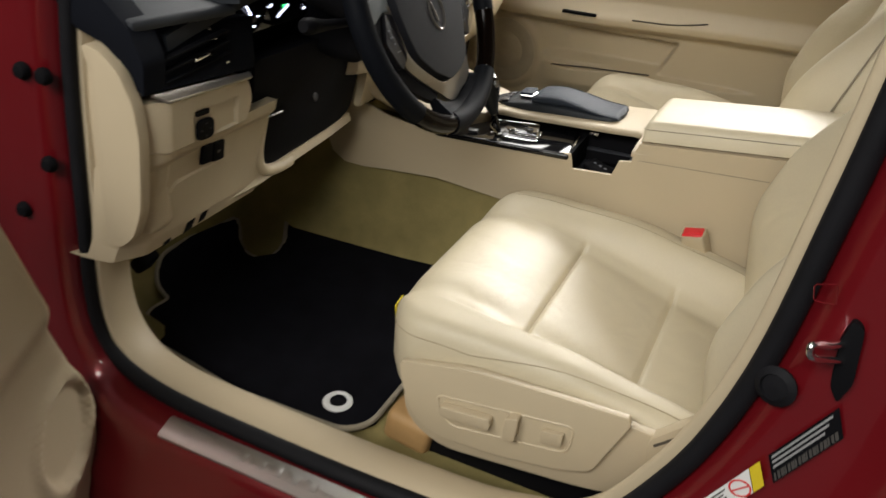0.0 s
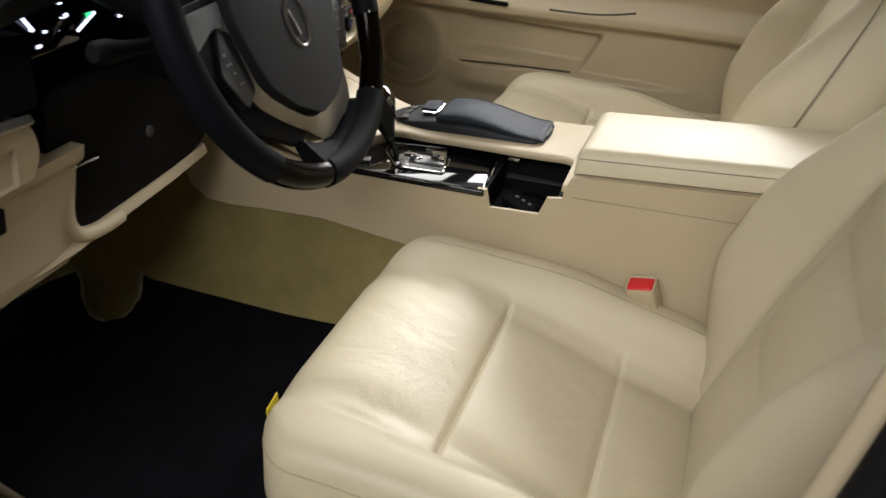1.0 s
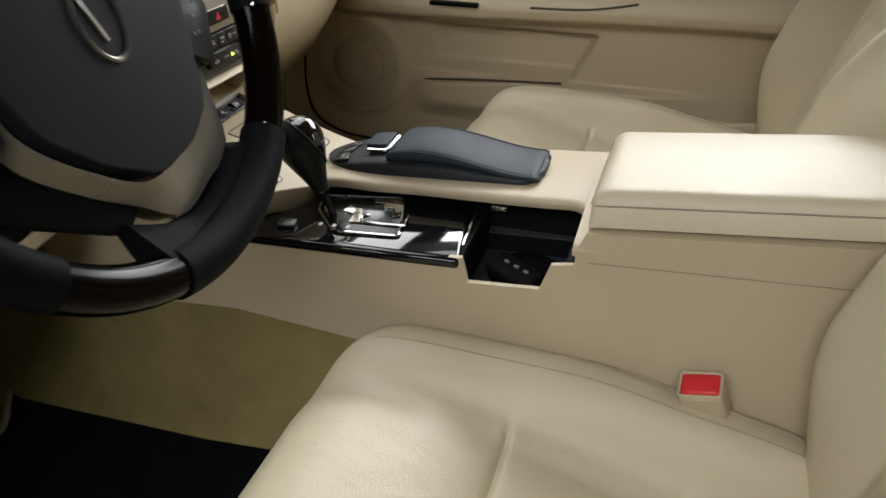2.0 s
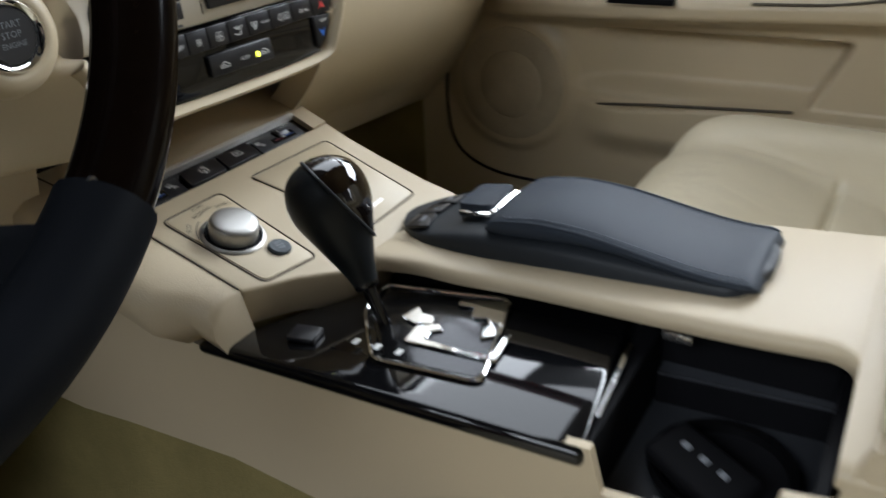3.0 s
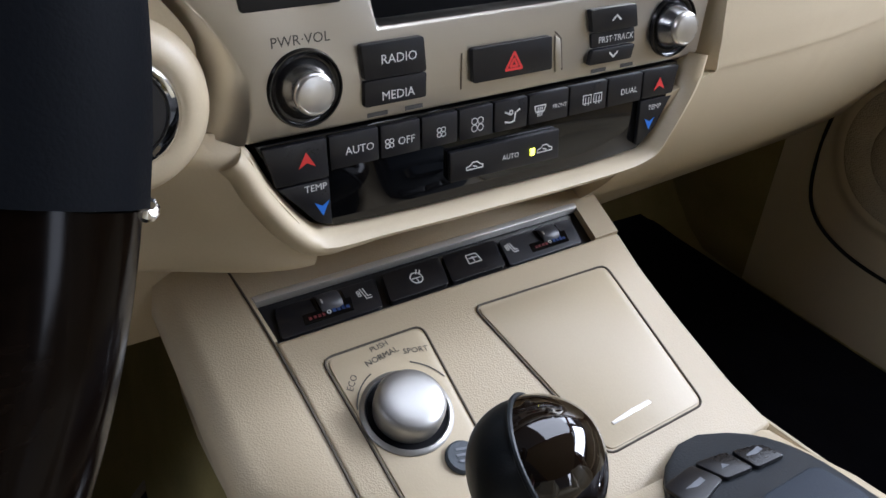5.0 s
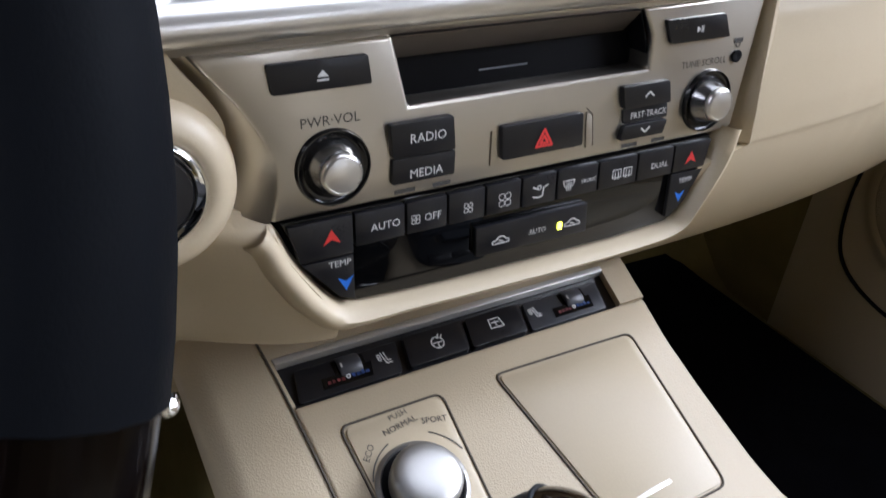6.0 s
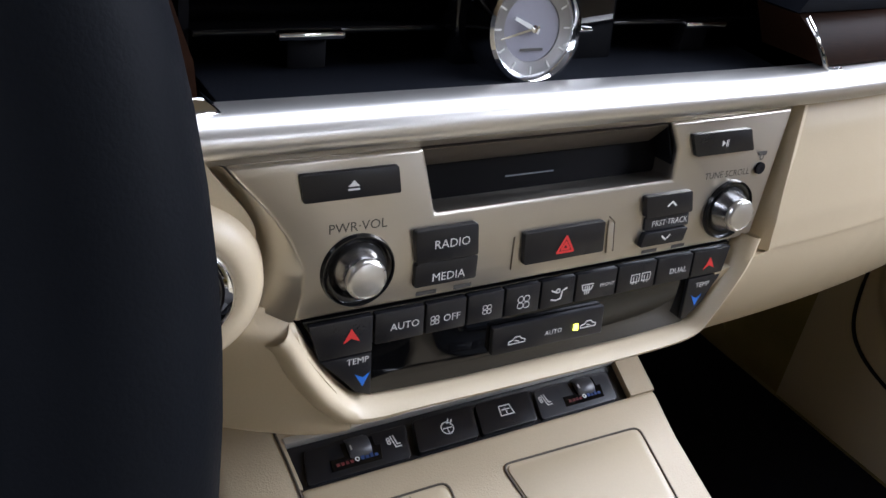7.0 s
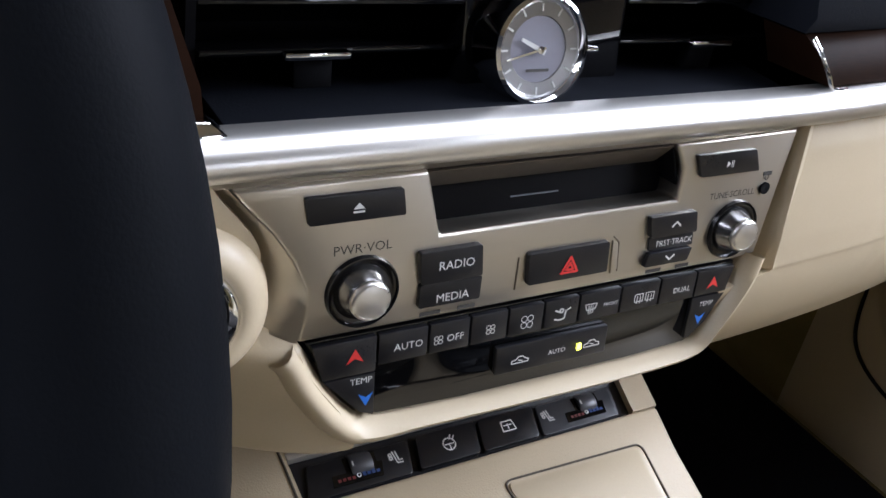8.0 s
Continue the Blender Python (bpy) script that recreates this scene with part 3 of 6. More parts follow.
part("lid_pull", slab([(-0.4610, 0.0305), (-0.4628, 0.0450), (-0.4634, 0.0585), (-0.4612, 0.0590), (-0.4602, 0.0450), (-0.4592, 0.0310)], 0.0006, 0.0017, 0.0004), SATIN_LINE, lid)

# deck to the side of the lever, and rear shelf
deck = []
edge = [(-0.425 + 0.305 * k / 20, 0.014 * smooth(-0.34, -0.13, -0.425 + 0.305 * k / 20)) for k in range(21)] + [(-0.120 + 0.019 * math.sin(radians(10 * k)), 0.014 + 0.019 * (1 - math.cos(radians(10 * k)))) for k in range(1, 10)] + [(-0.1006, 0.070), (-0.1003, 0.1105), (-0.090, 0.1115), (-0.070, 0.1115)]
for x, turn in edge:
    y0 = -0.018 + 0.008 * smooth(-0.425, -0.380, x) - turn
    z = DZ(x) + 0.006 * smooth(-0.344, -0.425, x) - 0.02 * turn
    deck.append([(x, y0 + 0.030, z - 0.012), (x, y0 + 0.001, z - 0.012), (x, y0 - 0.002, z - 0.006), (x, y0 - 0.0005, z - 0.0025), (x, y0 + 0.003, z - 0.0006), (x, y0 + 0.008, z), *[(x, q - 0.010 * smooth(-0.37, -0.425, x), DZ(x) - g) for q, g in ((0.118, 0.0), (0.126, 0.004), (0.129, 0.015), (0.128, 0.05))]])
part("deck_wall", prism([(-0.43, 0.016, 0.655), (-0.11, 0.016, 0.655), (-0.11, 0.016, DZ(-0.11) - 0.013), (-0.43, 0.016, DZ(-0.43) - 0.013)], (0, 0.004, 0)), BLACK, console, "black wall under the deck edge")
part("deck", loft(deck, False, False), TRIM, console, "", 50)
part("bin_rear_rim", prism([(-0.097, -0.1215, 0.7165), (-0.07, -0.1215, 0.7165), (-0.07, 0.126, 0.7185), (-0.097, 0.126, 0.7185)], (0, 0, -0.03)), TRIM, console)
part("rear_shelf", prism([(-0.088, -0.1225, 0.7375), (0.30, -0.1225, 0.778), (0.30, 0.1285, 0.770), (-0.088, 0.1285, 0.729)], (0, 0, -0.03)), TRIM, console)

# lever panel


def GZ(x):
    return 0.676 + 0.045 * (x + 0.49)


gp = [(-0.494, -0.1262), (-0.470, -0.104), (-0.452, -0.070), (-0.428, -0.034), (-0.405, 0.000), (-0.33, 0.016), (-0.235, 0.016), (-0.226, -0.05), (-0.214, -0.1262)]
gloss = part("shift_panel", prism([(x, y, GZ(x) - 0.012) for x, y in gp], (0, 0, 0.012), 0.0045, 3), GLOSS, console, "glossy black panel round the lever")

gate_plate = part("gate_plate", prism(rounded([(x, y, GZ(x)) for x, y in ((-0.408, -0.012), (-0.315, 0.0), (-0.292, -0.09), (-0.36, -0.094), (-0.40, -0.05))], 0.008), (0, 0, 0.0016), 0.0006), CUP, gloss, "smoked metal gate plate")
part("gate_frame", tube(rounded([(x, y, GZ(x) + 0.0018) for x, y in ((-0.412, -0.014), (-0.316, -0.001), (-0.290, -0.094), (-0.366, -0.098), (-0.404, -0.052))], 0.008), 0.0016, 8, True), CHROME, gloss)


def gate_bit(pts):
    return prism([(x, y, GZ(x) + 0.0018) for x, y in pts], (0, 0, 0.0022), 0.0006, 1)


part("gate_bar", gate_bit([(-0.3736, -0.0512), (-0.3698, -0.0340), (-0.3622, -0.0415), (-0.3532, -0.0420), (-0.3490, -0.0513), (-0.3609, -0.0551)]), CHROME, gloss)
part("gate_bar", gate_bit([(-0.3483, -0.0158), (-0.3126, -0.0060), (-0.3106, -0.0182), (-0.3066, -0.0316), (-0.3089, -0.0349), (-0.3050, -0.0476), (-0.3116, -0.0550), (-0.3156, -0.0425), (-0.3133, -0.0392), (-0.3187, -0.0315), (-0.3295, -0.0344), (-0.3334, -0.0221), (-0.3455, -0.0233)]), CHROME, gloss)
part("gate_bar", gate_bit([(-0.3580, -0.0574), (-0.3445, -0.0494), (-0.3392, -0.0546), (-0.3454, -0.0595), (-0.3445, -0.0690), (-0.3240, -0.0705), (-0.2960, -0.0695), (-0.2992, -0.0445), (-0.2955, -0.0430), (-0.2910, -0.0740), (-0.3246, -0.0752), (-0.3561, -0.0757)]), CHROME, gloss)
part("rear_strip", prism([(-0.2262, -0.020, GZ(-0.226)), (-0.2232, -0.020, GZ(-0.226)), (-0.2165, -0.095, GZ(-0.22)), (-0.2200, -0.095, GZ(-0.22))], (0, 0, 0.0012), 0.0004, 1), CHROME, gloss)
part("side_button", box((-0.424, -0.0925, GZ(-0.424) + 0.002), (0.020, 0.017, 0.004), (0, 0, 12), 0.0012), BUTTON, gloss)
for k in range(5):
    part("position_mark", box((-0.385 + 0.016 * k, -0.088 + 0.001 * k, GZ(-0.37) + 0.0026), (0.004, 0.006, 0.0006)), WHITE_PRINT, gloss)

# bin with cup holder
bin_ = thing("console_bin", (-0.16, -0.06, 0.61), "open black bin with a cup holder in the console", "storage bin")
part("bin_floor", box((-0.163, -0.036, 0.628), (0.125, 0.170, 0.008)), BIN_GREY, bin_, "grey bin floor")
part("bin_wall", box((-0.163, 0.0495, 0.662), (0.125, 0.006, 0.072)), BLACK, bin_)
part("bin_wall", box((-0.221, -0.036, 0.655), (0.012, 0.165, 0.058)), BLACK, bin_)
part("bin_wall", box((-0.1045, -0.036, 0.660), (0.006, 0.160, 0.064)), BLACK, bin_)
part("bin_ledge", prism([(-0.214, 0.004, 0.6560), (-0.108, 0.010, 0.6580), (-0.108, 0.0465, 0.6610), (-0.214, 0.0465, 0.6590)], (0, 0, -0.003), 0.0008), BIN_GREY, bin_, "grey ledge in the bin")
part("bin_ledge_face", prism([(-0.214, 0.0042, 0.6560), (-0.108, 0.0102, 0.6580), (-0.108, 0.0102, 0.6320), (-0.214, 0.0042, 0.6320)], (0, 0.003, 0)), BLACK, bin_)
part("cup_ring", lathe([(0.036, 0.0), (0.042, 0.001), (0.0435, 0.006), (0.041, 0.0085), (0.037, 0.007)], pose(-0.158, -0.046, 0.632), 40, True), GLOSS, bin_)
part("cup_base", lathe([(0.0, 0), (0.038, 0), (0.038, 0.002), (0.0, 0.002)], pose(-0.158, -0.046, 0.632), 32), RUBBER, bin_)
part("chrome_tab", box((-0.200, -0.0095, 0.694), (0.018, 0.003, 0.006), bev=0.001), SILVER, bin_)
part("latch_tab", box((-0.176, -0.090, 0.634), (0.022, 0.009, 0.005), (0, 0, -8), 0.0012), SILVER, bin_)
fob = thing("key_fob", (-0.165, -0.064, 0.637), "black plastic key fob lying in the cup holder", "car key")
part("fob_body", box((-0.166, -0.064, 0.6475), (0.062, 0.034, 0.013), (8, 4, -28), 0.005, 3), BLACK, fob)
for k in range(3):
    part("fob_button", box((-0.1775 + 0.012 * k, -0.0575 - 0.0064 * k, 0.6555 - 0.0010 * k), (0.006, 0.004, 0.002), (8, 4, -28), 0.0006), GREY_KEY, fob)

# armrest lid
arm = thing("armrest", (0.06, 0.0, 0.74), "padded beige leather armrest lid with stitched edge", "armrest")
rings = []
for i in range(49):
    u = i / 48
    x = -0.088 + 0.40 * u ** 1.4
    e = min(1, (x + 0.088) / 0.020)
    hh = (1 - (1 - e) ** 2.6) ** 0.42
    ring = []
    for j in range(33):
        a = -1 + 2 * j / 32
        yy = -0.004 + 0.104 * a * (0.93 + 0.07 * hh)
        k = max(0, abs(a) - 0.86) / 0.14
        z = 0.762 + (0.006 * (1 - a * a) + 0.012 * math.sqrt(max(0, 1 - k * k))) * hh + 0.105 * (x + 0.088) - 0.012 * (a + 1) / 2
        ring.append((x, yy, z))
    ring += [(x, 0.104, 0.730 + 0.105 * (x + 0.088)), (x, -0.112, 0.740 + 0.105 * (x + 0.088))]
    rings.append(ring)
part("pad", loft(rings), LEATHER, arm, "", 60)
part("seam", tube([(x, -0.1090, 0.762 + 0.105 * (x + 0.088)) for x in [-0.084 + 0.39 * k / 12 for k in range(13)]], 0.0008, 6), BINDING, arm)
part("seam", tube([(-0.0885, y, 0.762 - 0.058 * (y + 0.105)) for y in [-0.105 + 0.20 * k / 8 for k in range(9)]], 0.0008, 6), BINDING, arm)

# palm rest controller
ctl = thing("touch_controller", (-0.30, 0.058, 0.71), "slate grey padded palm rest controller on the console", "controller")


def cy(x):
    return 0.062 - 0.035 * (x + 0.43)


def DK(x):
    return DZ(x) + 0.006 * smooth(-0.345, -0.425, x)


def base_top(x):
    """Height of the controller's base over the deck."""
    return 0.0030 + 0.0155 * smooth(-0.428, -0.345, x) - 0.010 * smooth(-0.30, -0.17, x)


rings = []
for i in range(41):
    u = i / 40
    x = -0.436 + 0.278 * u
    w = 0.0455 * math.sqrt(max(0.03, 1 - (1 - min(1, u / 0.19)) ** 2)) * math.sqrt(max(0.1, 1 - max(0, (u - 0.92) / 0.08) ** 2 * 0.9))
    zb, yc, top = DK(x) - 0.001, cy(x), base_top(x) * (0.35 + 0.65 * smooth(0, 0.10, u))
    ring = [(x, yc - w, zb)]
    for j in range(15):
        a = math.pi * j / 14
        ring.append((x, yc - w * math.copysign(abs(math.cos(a)) ** 0.55, math.cos(a)), zb + 0.001 + top * math.sin(a) ** 0.4))
    rings.append(ring + [(x, yc + w, zb)])
part("controller_base", loft(rings), DASHTOP, ctl, "dark grey plastic base", 60)
rings, piping = [], []
for i in range(49):
    u = i / 48
    x = -0.348 + 0.188 * u
    e = math.sqrt(max(0.0, 1 - (1 - min(1, u / 0.09)) ** 2)) * math.sqrt(max(0.0, 1 - max(0, (u - 0.93) / 0.07) ** 2))
    h = 0.037 - 0.004 * smooth(0.25, 0.0, u) - 0.0255 * smooth(0.18, 0.95, u)
    seat_ = 0.016 * smooth(0.95, 0.35, u)
    zb, yc = DK(x) + 0.001 + seat_, cy(x)
    w = 0.0435 * (0.86 + 0.14 * e)
    H = max(0.002, (h - seat_) * (0.25 + 0.75 * e))
    ring = [(x, yc - w * 0.90, zb), (x, yc - w * 0.97, zb + 0.20 * H), (x, yc - w, zb + 0.45 * H), (x, yc - w * 0.985, zb + 0.60 * H)]
    for j in range(15):
        q = -0.955 + 1.91 * j / 14
        ring.append((x, yc + w * q, zb + H * (0.66 + 0.34 * (1 - (q / 0.955) ** 2) ** 0.75)))
    ring += [(x, yc + w * 0.985, zb + 0.60 * H), (x, yc + w, zb + 0.45 * H), (x, yc + w * 0.97, zb + 0.20 * H), (x, yc + w * 0.90, zb)]
    rings.append(ring)
    piping.append((x, yc, w, zb + 0.635 * H))
part("palm_rest", loft(rings), SLATE, ctl, "padded slate leather", 40)
for sg in (-1, 1):
    part("piping", tube([(x, yc + sg * w * 0.975, z) for x, yc, w, z in piping[1:-1]], 0.0013, 8), SLATE, ctl)
    for (x, yc, w, z), (x2, *_) in zip(piping[4:-3], piping[5:]):
        part("stitch", box(((x + x2) / 2, yc + sg * w * 0.90, z + 0.0024), (0.0024, 0.0007, 0.0009)), STITCH, ctl)
sx0, sx1 = -0.380, -0.353
sel = part("selector", prism(rounded([(sx0, 0.0405, DK(sx0) + 0.0170), (sx0, 0.0800, DK(sx0) + 0.0170), (sx1, 0.0835, DK(sx1) + 0.0200), (sx1, 0.0390, DK(sx1) + 0.0200)], 0.006), (-0.001, 0, 0.0085), 0.0034, 4), SLATE, ctl)
part("selector_edge", tube(spline([(sx0 + 0.004, 0.0382, DK(sx0) + 0.0190), (sx1 - 0.003, 0.0375, DK(sx1) + 0.0212), (sx1 + 0.0012, 0.0415, DK(sx1) + 0.0220), (sx1 + 0.0016, 0.060, DK(sx1) + 0.0224), (sx1 + 0.0012, 0.0815, DK(sx1) + 0.0222)], 20), 0.0026, 8), CHROME, sel)


def key_top(pts, h):
    return prism(rounded([(x, y, DK(x) + base_top(x) + 0.0004) for x, y in pts], 0.0025), (-0.0004, 0, h), 0.0008, 2)


part("menu_key", key_top([(-0.4165, 0.0235), (-0.4190, 0.0455), (-0.4040, 0.0500), (-0.3960, 0.0235)], 0.0022), BUTTON, ctl)
part("arrow_key", key_top([(-0.4195, 0.0475), (-0.4165, 0.0665), (-0.4010, 0.0680), (-0.4030, 0.0515)], 0.0022), BUTTON, ctl)
part("map_key", key_top([(-0.4155, 0.0690), (-0.4110, 0.0850), (-0.3985, 0.0880), (-0.4000, 0.0695)], 0.0022), BUTTON, ctl)
for (x, y, w_) in ((-0.4085, 0.036, 0.012), (-0.4085, 0.0775, 0.010)):
    part("key_print", box((x, y, DK(x) + base_top(x) + 0.0027), (0.0030, w_, 0.0004), (0, -8, 8)), GREY_KEY, ctl)
part("key_print", prism([(x, y, DK(x) + base_top(x) + 0.0026) for x, y in ((-0.412, 0.0575), (-0.409, 0.055), (-0.409, 0.060))], (0, 0, 0.0004)), GREY_KEY, ctl)

# shift lever
lev = thing("shift_lever", (-0.385, -0.052, 0.685), "black leather shift lever with a glossy wood cap", "gear lever")
ax0, ax1 = Vector((-0.382, -0.060, 0.682)), Vector((-0.4275, -0.0585, 0.7895))
d_ = (ax1 - ax0).normalized()
Ml = Matrix.Translation(ax0) @ d_.to_track_quat("Z", "Y").to_matrix().to_4x4()
L_ = (ax1 - ax0).length
part("stalk", lathe([(0.0, 0), (0.0046, 0), (0.0046, 0.045), (0.0, 0.045)], Ml, 16), GLOSS, lev, "gloss black stalk")
part("collar", lathe([(0.0, 0.028), (0.0080, 0.028), (0.0088, 0.030), (0.0088, 0.033), (0.0, 0.034)], Ml, 20), GLOSS, lev)
head = [(0.0085, 0.031), (0.0100, 0.038), (0.0140, 0.050), (0.0208, 0.068), (0.0258, 0.082), (0.0272, 0.092), (0.0263, 0.101), (0.0226, 0.1095), (0.0162, 0.1155), (0.0078, 0.1190), (0.0, 0.1200)]
curve = [(max(0.0, p.x), p.z) for p in spline([(r, 0, z) for r, z in head], 61)][:-1]
part("grip", lathe([(0.0, 0.030)] + curve + [(0.0, 0.1200)], Ml, 72), GRIP, lev, "black leather grip", 60)
shell_ = lathe([(0.0, 0.030)] + [(r + 0.0006, z + 0.0003) for r, z in curve] + [(0.0, 0.1206)], Ml, 144)
mid, way = Ml @ Vector((0, 0, 0.086)), Vector((0.45, 0.68, 0.58)).normalized()
centre = mid + way * 0.0065
bmesh.ops.bisect_plane(shell_, geom=shell_.verts[:] + shell_.edges[:] + shell_.faces[:], plane_co=centre, plane_no=way, clear_inner=True)
s1 = way.orthogonal().normalized()
s2 = way.cross(s1)
rim_pts = sorted((v.co.copy() for v in shell_.verts if v.is_boundary), key=lambda c: math.atan2((c - centre).dot(s1), (c - centre).dot(s2)))
part("cap", shell_, LACQUER, lev, "glossy dark wood cap", 80)
part("cap_bead", tube(rim_pts[::3], 0.0013, 8, True, up=way), GRIP, lev)

# drive mode dial
dial = thing("mode_dial", (-0.508, -0.063, 0.726), "brushed silver drive mode dial on the console", "dial")
Md = Matrix.Translation(cp(-0.5055, -0.0648, 0.0008)) @ Vector((0.313, 0, 0.95)).to_track_quat("Z", "Y").to_matrix().to_4x4() @ Matrix.Scale(1.02, 4)
part("bezel", lathe([(0.0200, 0.0), (0.0230, 0.0), (0.0230, 0.0008), (0.0222, 0.0016), (0.0208, 0.0022), (0.0200, 0.0008)], Md, 48, True), DIAL, dial)
part("gap_ring", lathe([(0.0, 0.0), (0.0203, 0.0), (0.0203, 0.0009), (0.0, 0.0009)], Md, 40), BLACK, dial)
part("knob", lathe([(0.0, 0.0), (0.0168, 0.0), (0.0172, 0.003), (0.0172, 0.0090), (0.0170, 0.0108), (0.0162, 0.0124), (0.0144, 0.0135), (0.0105, 0.0143), (0.0055, 0.0147), (0.0, 0.0148)], Md, 48), DIAL, dial)
btn = thing("display_button", cp(-0.473, -0.0525, 0.002), "round dark grey push button on the console", "button")
part("button", lathe([(0.0, 0.0), (0.0085, 0.0), (0.0085, 0.002), (0.0075, 0.003), (0.0, 0.0032)], Matrix.Translation(cp(-0.475, -0.0520, 0.0006)) @ Vector((0.313, 0, 0.95)).to_track_quat("Z", "Y").to_matrix().to_4x4(), 28), BTN_GREY, btn)

# seat heater switch strip
strip = thing("switch_strip", (-0.577, 0, 0.745), "black switch strip with chrome line across the console", "switch panel")
part("recess", slab([(XS0, -0.1085), (XS0, 0.1075), (XS1, 0.1035), (XS1, -0.1062)], -0.012, -0.005, 0.0), BUTTON, strip)
part("chrome_line", slab([(XS0 - 0.0004, -0.1085), (XS0 - 0.0004, 0.1075), (XS0 + 0.0036, 0.1070), (XS0 + 0.0036, -0.1080)], -0.005, 0.0012, 0.0008), SATIN_LINE, strip)
for y0, y1, wide in ((-0.1010, -0.0425, 1), (-0.0385, -0.0010, 0), (0.0012, 0.0382, 0), (0.0420, 0.0975, 1)):
    b = part("heater_switch" if wide else "switch", slab([(-0.5840, y0 + 0.002), (-0.5840, y1 + 0.002), (-0.5655, y1 - 0.002), (-0.5655, y0 - 0.002)], -0.005, -0.0030 if wide else -0.0008, 0.0011, 3, 0.0025), BTN_DARK if y0 > 0.04 else BUTTON, strip)
    if wide:
        ym = -0.0735 if y0 < 0 else 0.0745
        part("wheel_window", slab([(-0.5825, ym - 0.006), (-0.5825, ym + 0.012), (-0.5770, ym + 0.012), (-0.5770, ym + 0.015), (-0.5690, ym + 0.013), (-0.5690, ym - 0.015), (-0.5750, ym - 0.014), (-0.5750, ym - 0.006)], -0.0030, -0.0026, 0.0), GLOSS, b, "dark wheel window")
        part("wheel", lathe([(0.0, -0.0062), (0.0070, -0.0062), (0.0075, -0.005), (0.0075, 0.005), (0.0070, 0.0062), (0.0, 0.0062)], Matrix.Translation(cp(-0.5785, ym + 0.003, -0.0072)) @ pose(0, 0, 0, 90, 0, 0), 24), WHEEL_GREY, b, "ribbed grey thumbwheel")
        part("wheel_mark", slab([(-0.5790, ym - 0.0025), (-0.5790, ym - 0.0017), (-0.5766, ym - 0.0017), (-0.5766, ym - 0.0025)], 0.0002, 0.0006, 0), WHITE_PRINT, b)
        for k in range(4):
            part("cold_mark", slab([(-0.5738 + 0.001 * (k % 2), ym + 0.002 + 0.0026 * k), (-0.5738 + 0.001 * (k % 2), ym + 0.0040 + 0.0026 * k), (-0.5712, ym + 0.0040 + 0.0026 * k), (-0.5712, ym + 0.002 + 0.0026 * k)], -0.0026, -0.0022, 0), DIM_BLUE, b)
            part("warm_mark", slab([(-0.5725, ym - 0.0040 - 0.0026 * k), (-0.5725, ym - 0.0022 - 0.0026 * k), (-0.5708, ym - 0.0022 - 0.0026 * k), (-0.5708, ym - 0.0040 - 0.0026 * k)], -0.0026, -0.0022, 0), DIM_RED, b)
        part("zero_mark", lathe([(0.0007, 0.0), (0.0013, 0.0), (0.0013, 0.0003), (0.0007, 0.0003)], Matrix.Translation(cp(-0.5722, ym, -0.0025)) @ Vector((0.313, 0, 0.95)).to_track_quat("Z", "Y").to_matrix().to_4x4(), 12, True), WHITE_PRINT, b)

# buckle
buck = thing("seat_belt_buckle", (0.03, -0.118, 0.50), "beige seat belt buckle with a red release button", "belt buckle")
Mb = pose(0.054, -0.134, 0.561, 20, -16, -8) @ Matrix.Scale(0.92, 4)
part("housing", box(None, (0.046, 0.034, 0.11), bev=0.006, seg=3, m=Mb), TRIM, buck)
release = part("release", box(None, (0.040, 0.026, 0.010), bev=0.004, seg=3, m=Mb @ pose(0, 0, 0.0535)), BUCKLE_RED, buck, "red push button")
part("release_frame", tube(rounded([Mb @ Vector((x, y, 0.0552)) for x, y in ((-0.0215, -0.0150), (0.0215, -0.0150), (0.0215, 0.0150), (-0.0215, 0.0150))], 0.004, 3), 0.0018, 6, True), TRIM, buck)
part("release_dish", box(None, (0.028, 0.014, 0.002), bev=0.0008, m=Mb @ pose(0, 0, 0.0585)), BUCKLE_RED, release)

# ---- dashboard ----
def SX(z):
    return -0.541 - 0.107 * (z - 0.831)


def sp(y, z, d=0.0):
    return Vector((SX(z) + 0.994 * d, y, z + 0.106 * d))


SN = Vector((0.994, 0, 0.106))


def plaque(pts, d0, d1, bev=0.001, seg=2, r=0.0):
    q = [sp(y, z, d0) for y, z in pts]
    if r:
        q = rounded(q, r)
    return prism(q, SN * (d1 - d0), bev, seg)


dash = thing("dashboard", (-0.8, 0, 0.6), "beige and black dashboard with satin silver trim", "dashboard")
stack = thing("audio_panel", (-0.55, 0, 0.90), "champagne brushed metal audio panel with knobs", "audio panel")
out = [(-0.1445, 0.9305), (-0.0655, 0.9305), (-0.0585, 0.9015), (0.0715, 0.9015), (0.0715, 0.918), (0.0645, 0.9305), (0.1455, 0.9325), (0.1355, 0.864), (0.121, 0.8625), (-0.1205, 0.8625), (-0.1175, 0.875), (-0.1168, 0.886), (-0.122, 0.899), (-0.130, 0.912), (-0.139, 0.923)]
part("face", plaque(out, -0.018, 0.0, 0.0018, 3), METAL, stack)
flank_in = spline([(0, -0.1450, 0.9305), (0, -0.139, 0.923), (0, -0.130, 0.912), (0, -0.122, 0.899), (0, -0.1168, 0.886), (0, -0.1175, 0.875), (0, -0.1205, 0.8625)], 24)
flank_out = spline([(0, -0.1580, 0.9340), (0, -0.151, 0.928), (0, -0.141, 0.914), (0, -0.133, 0.898), (0, -0.1295, 0.882), (0, -0.132, 0.873), (0, -0.1365, 0.8625)], 24)
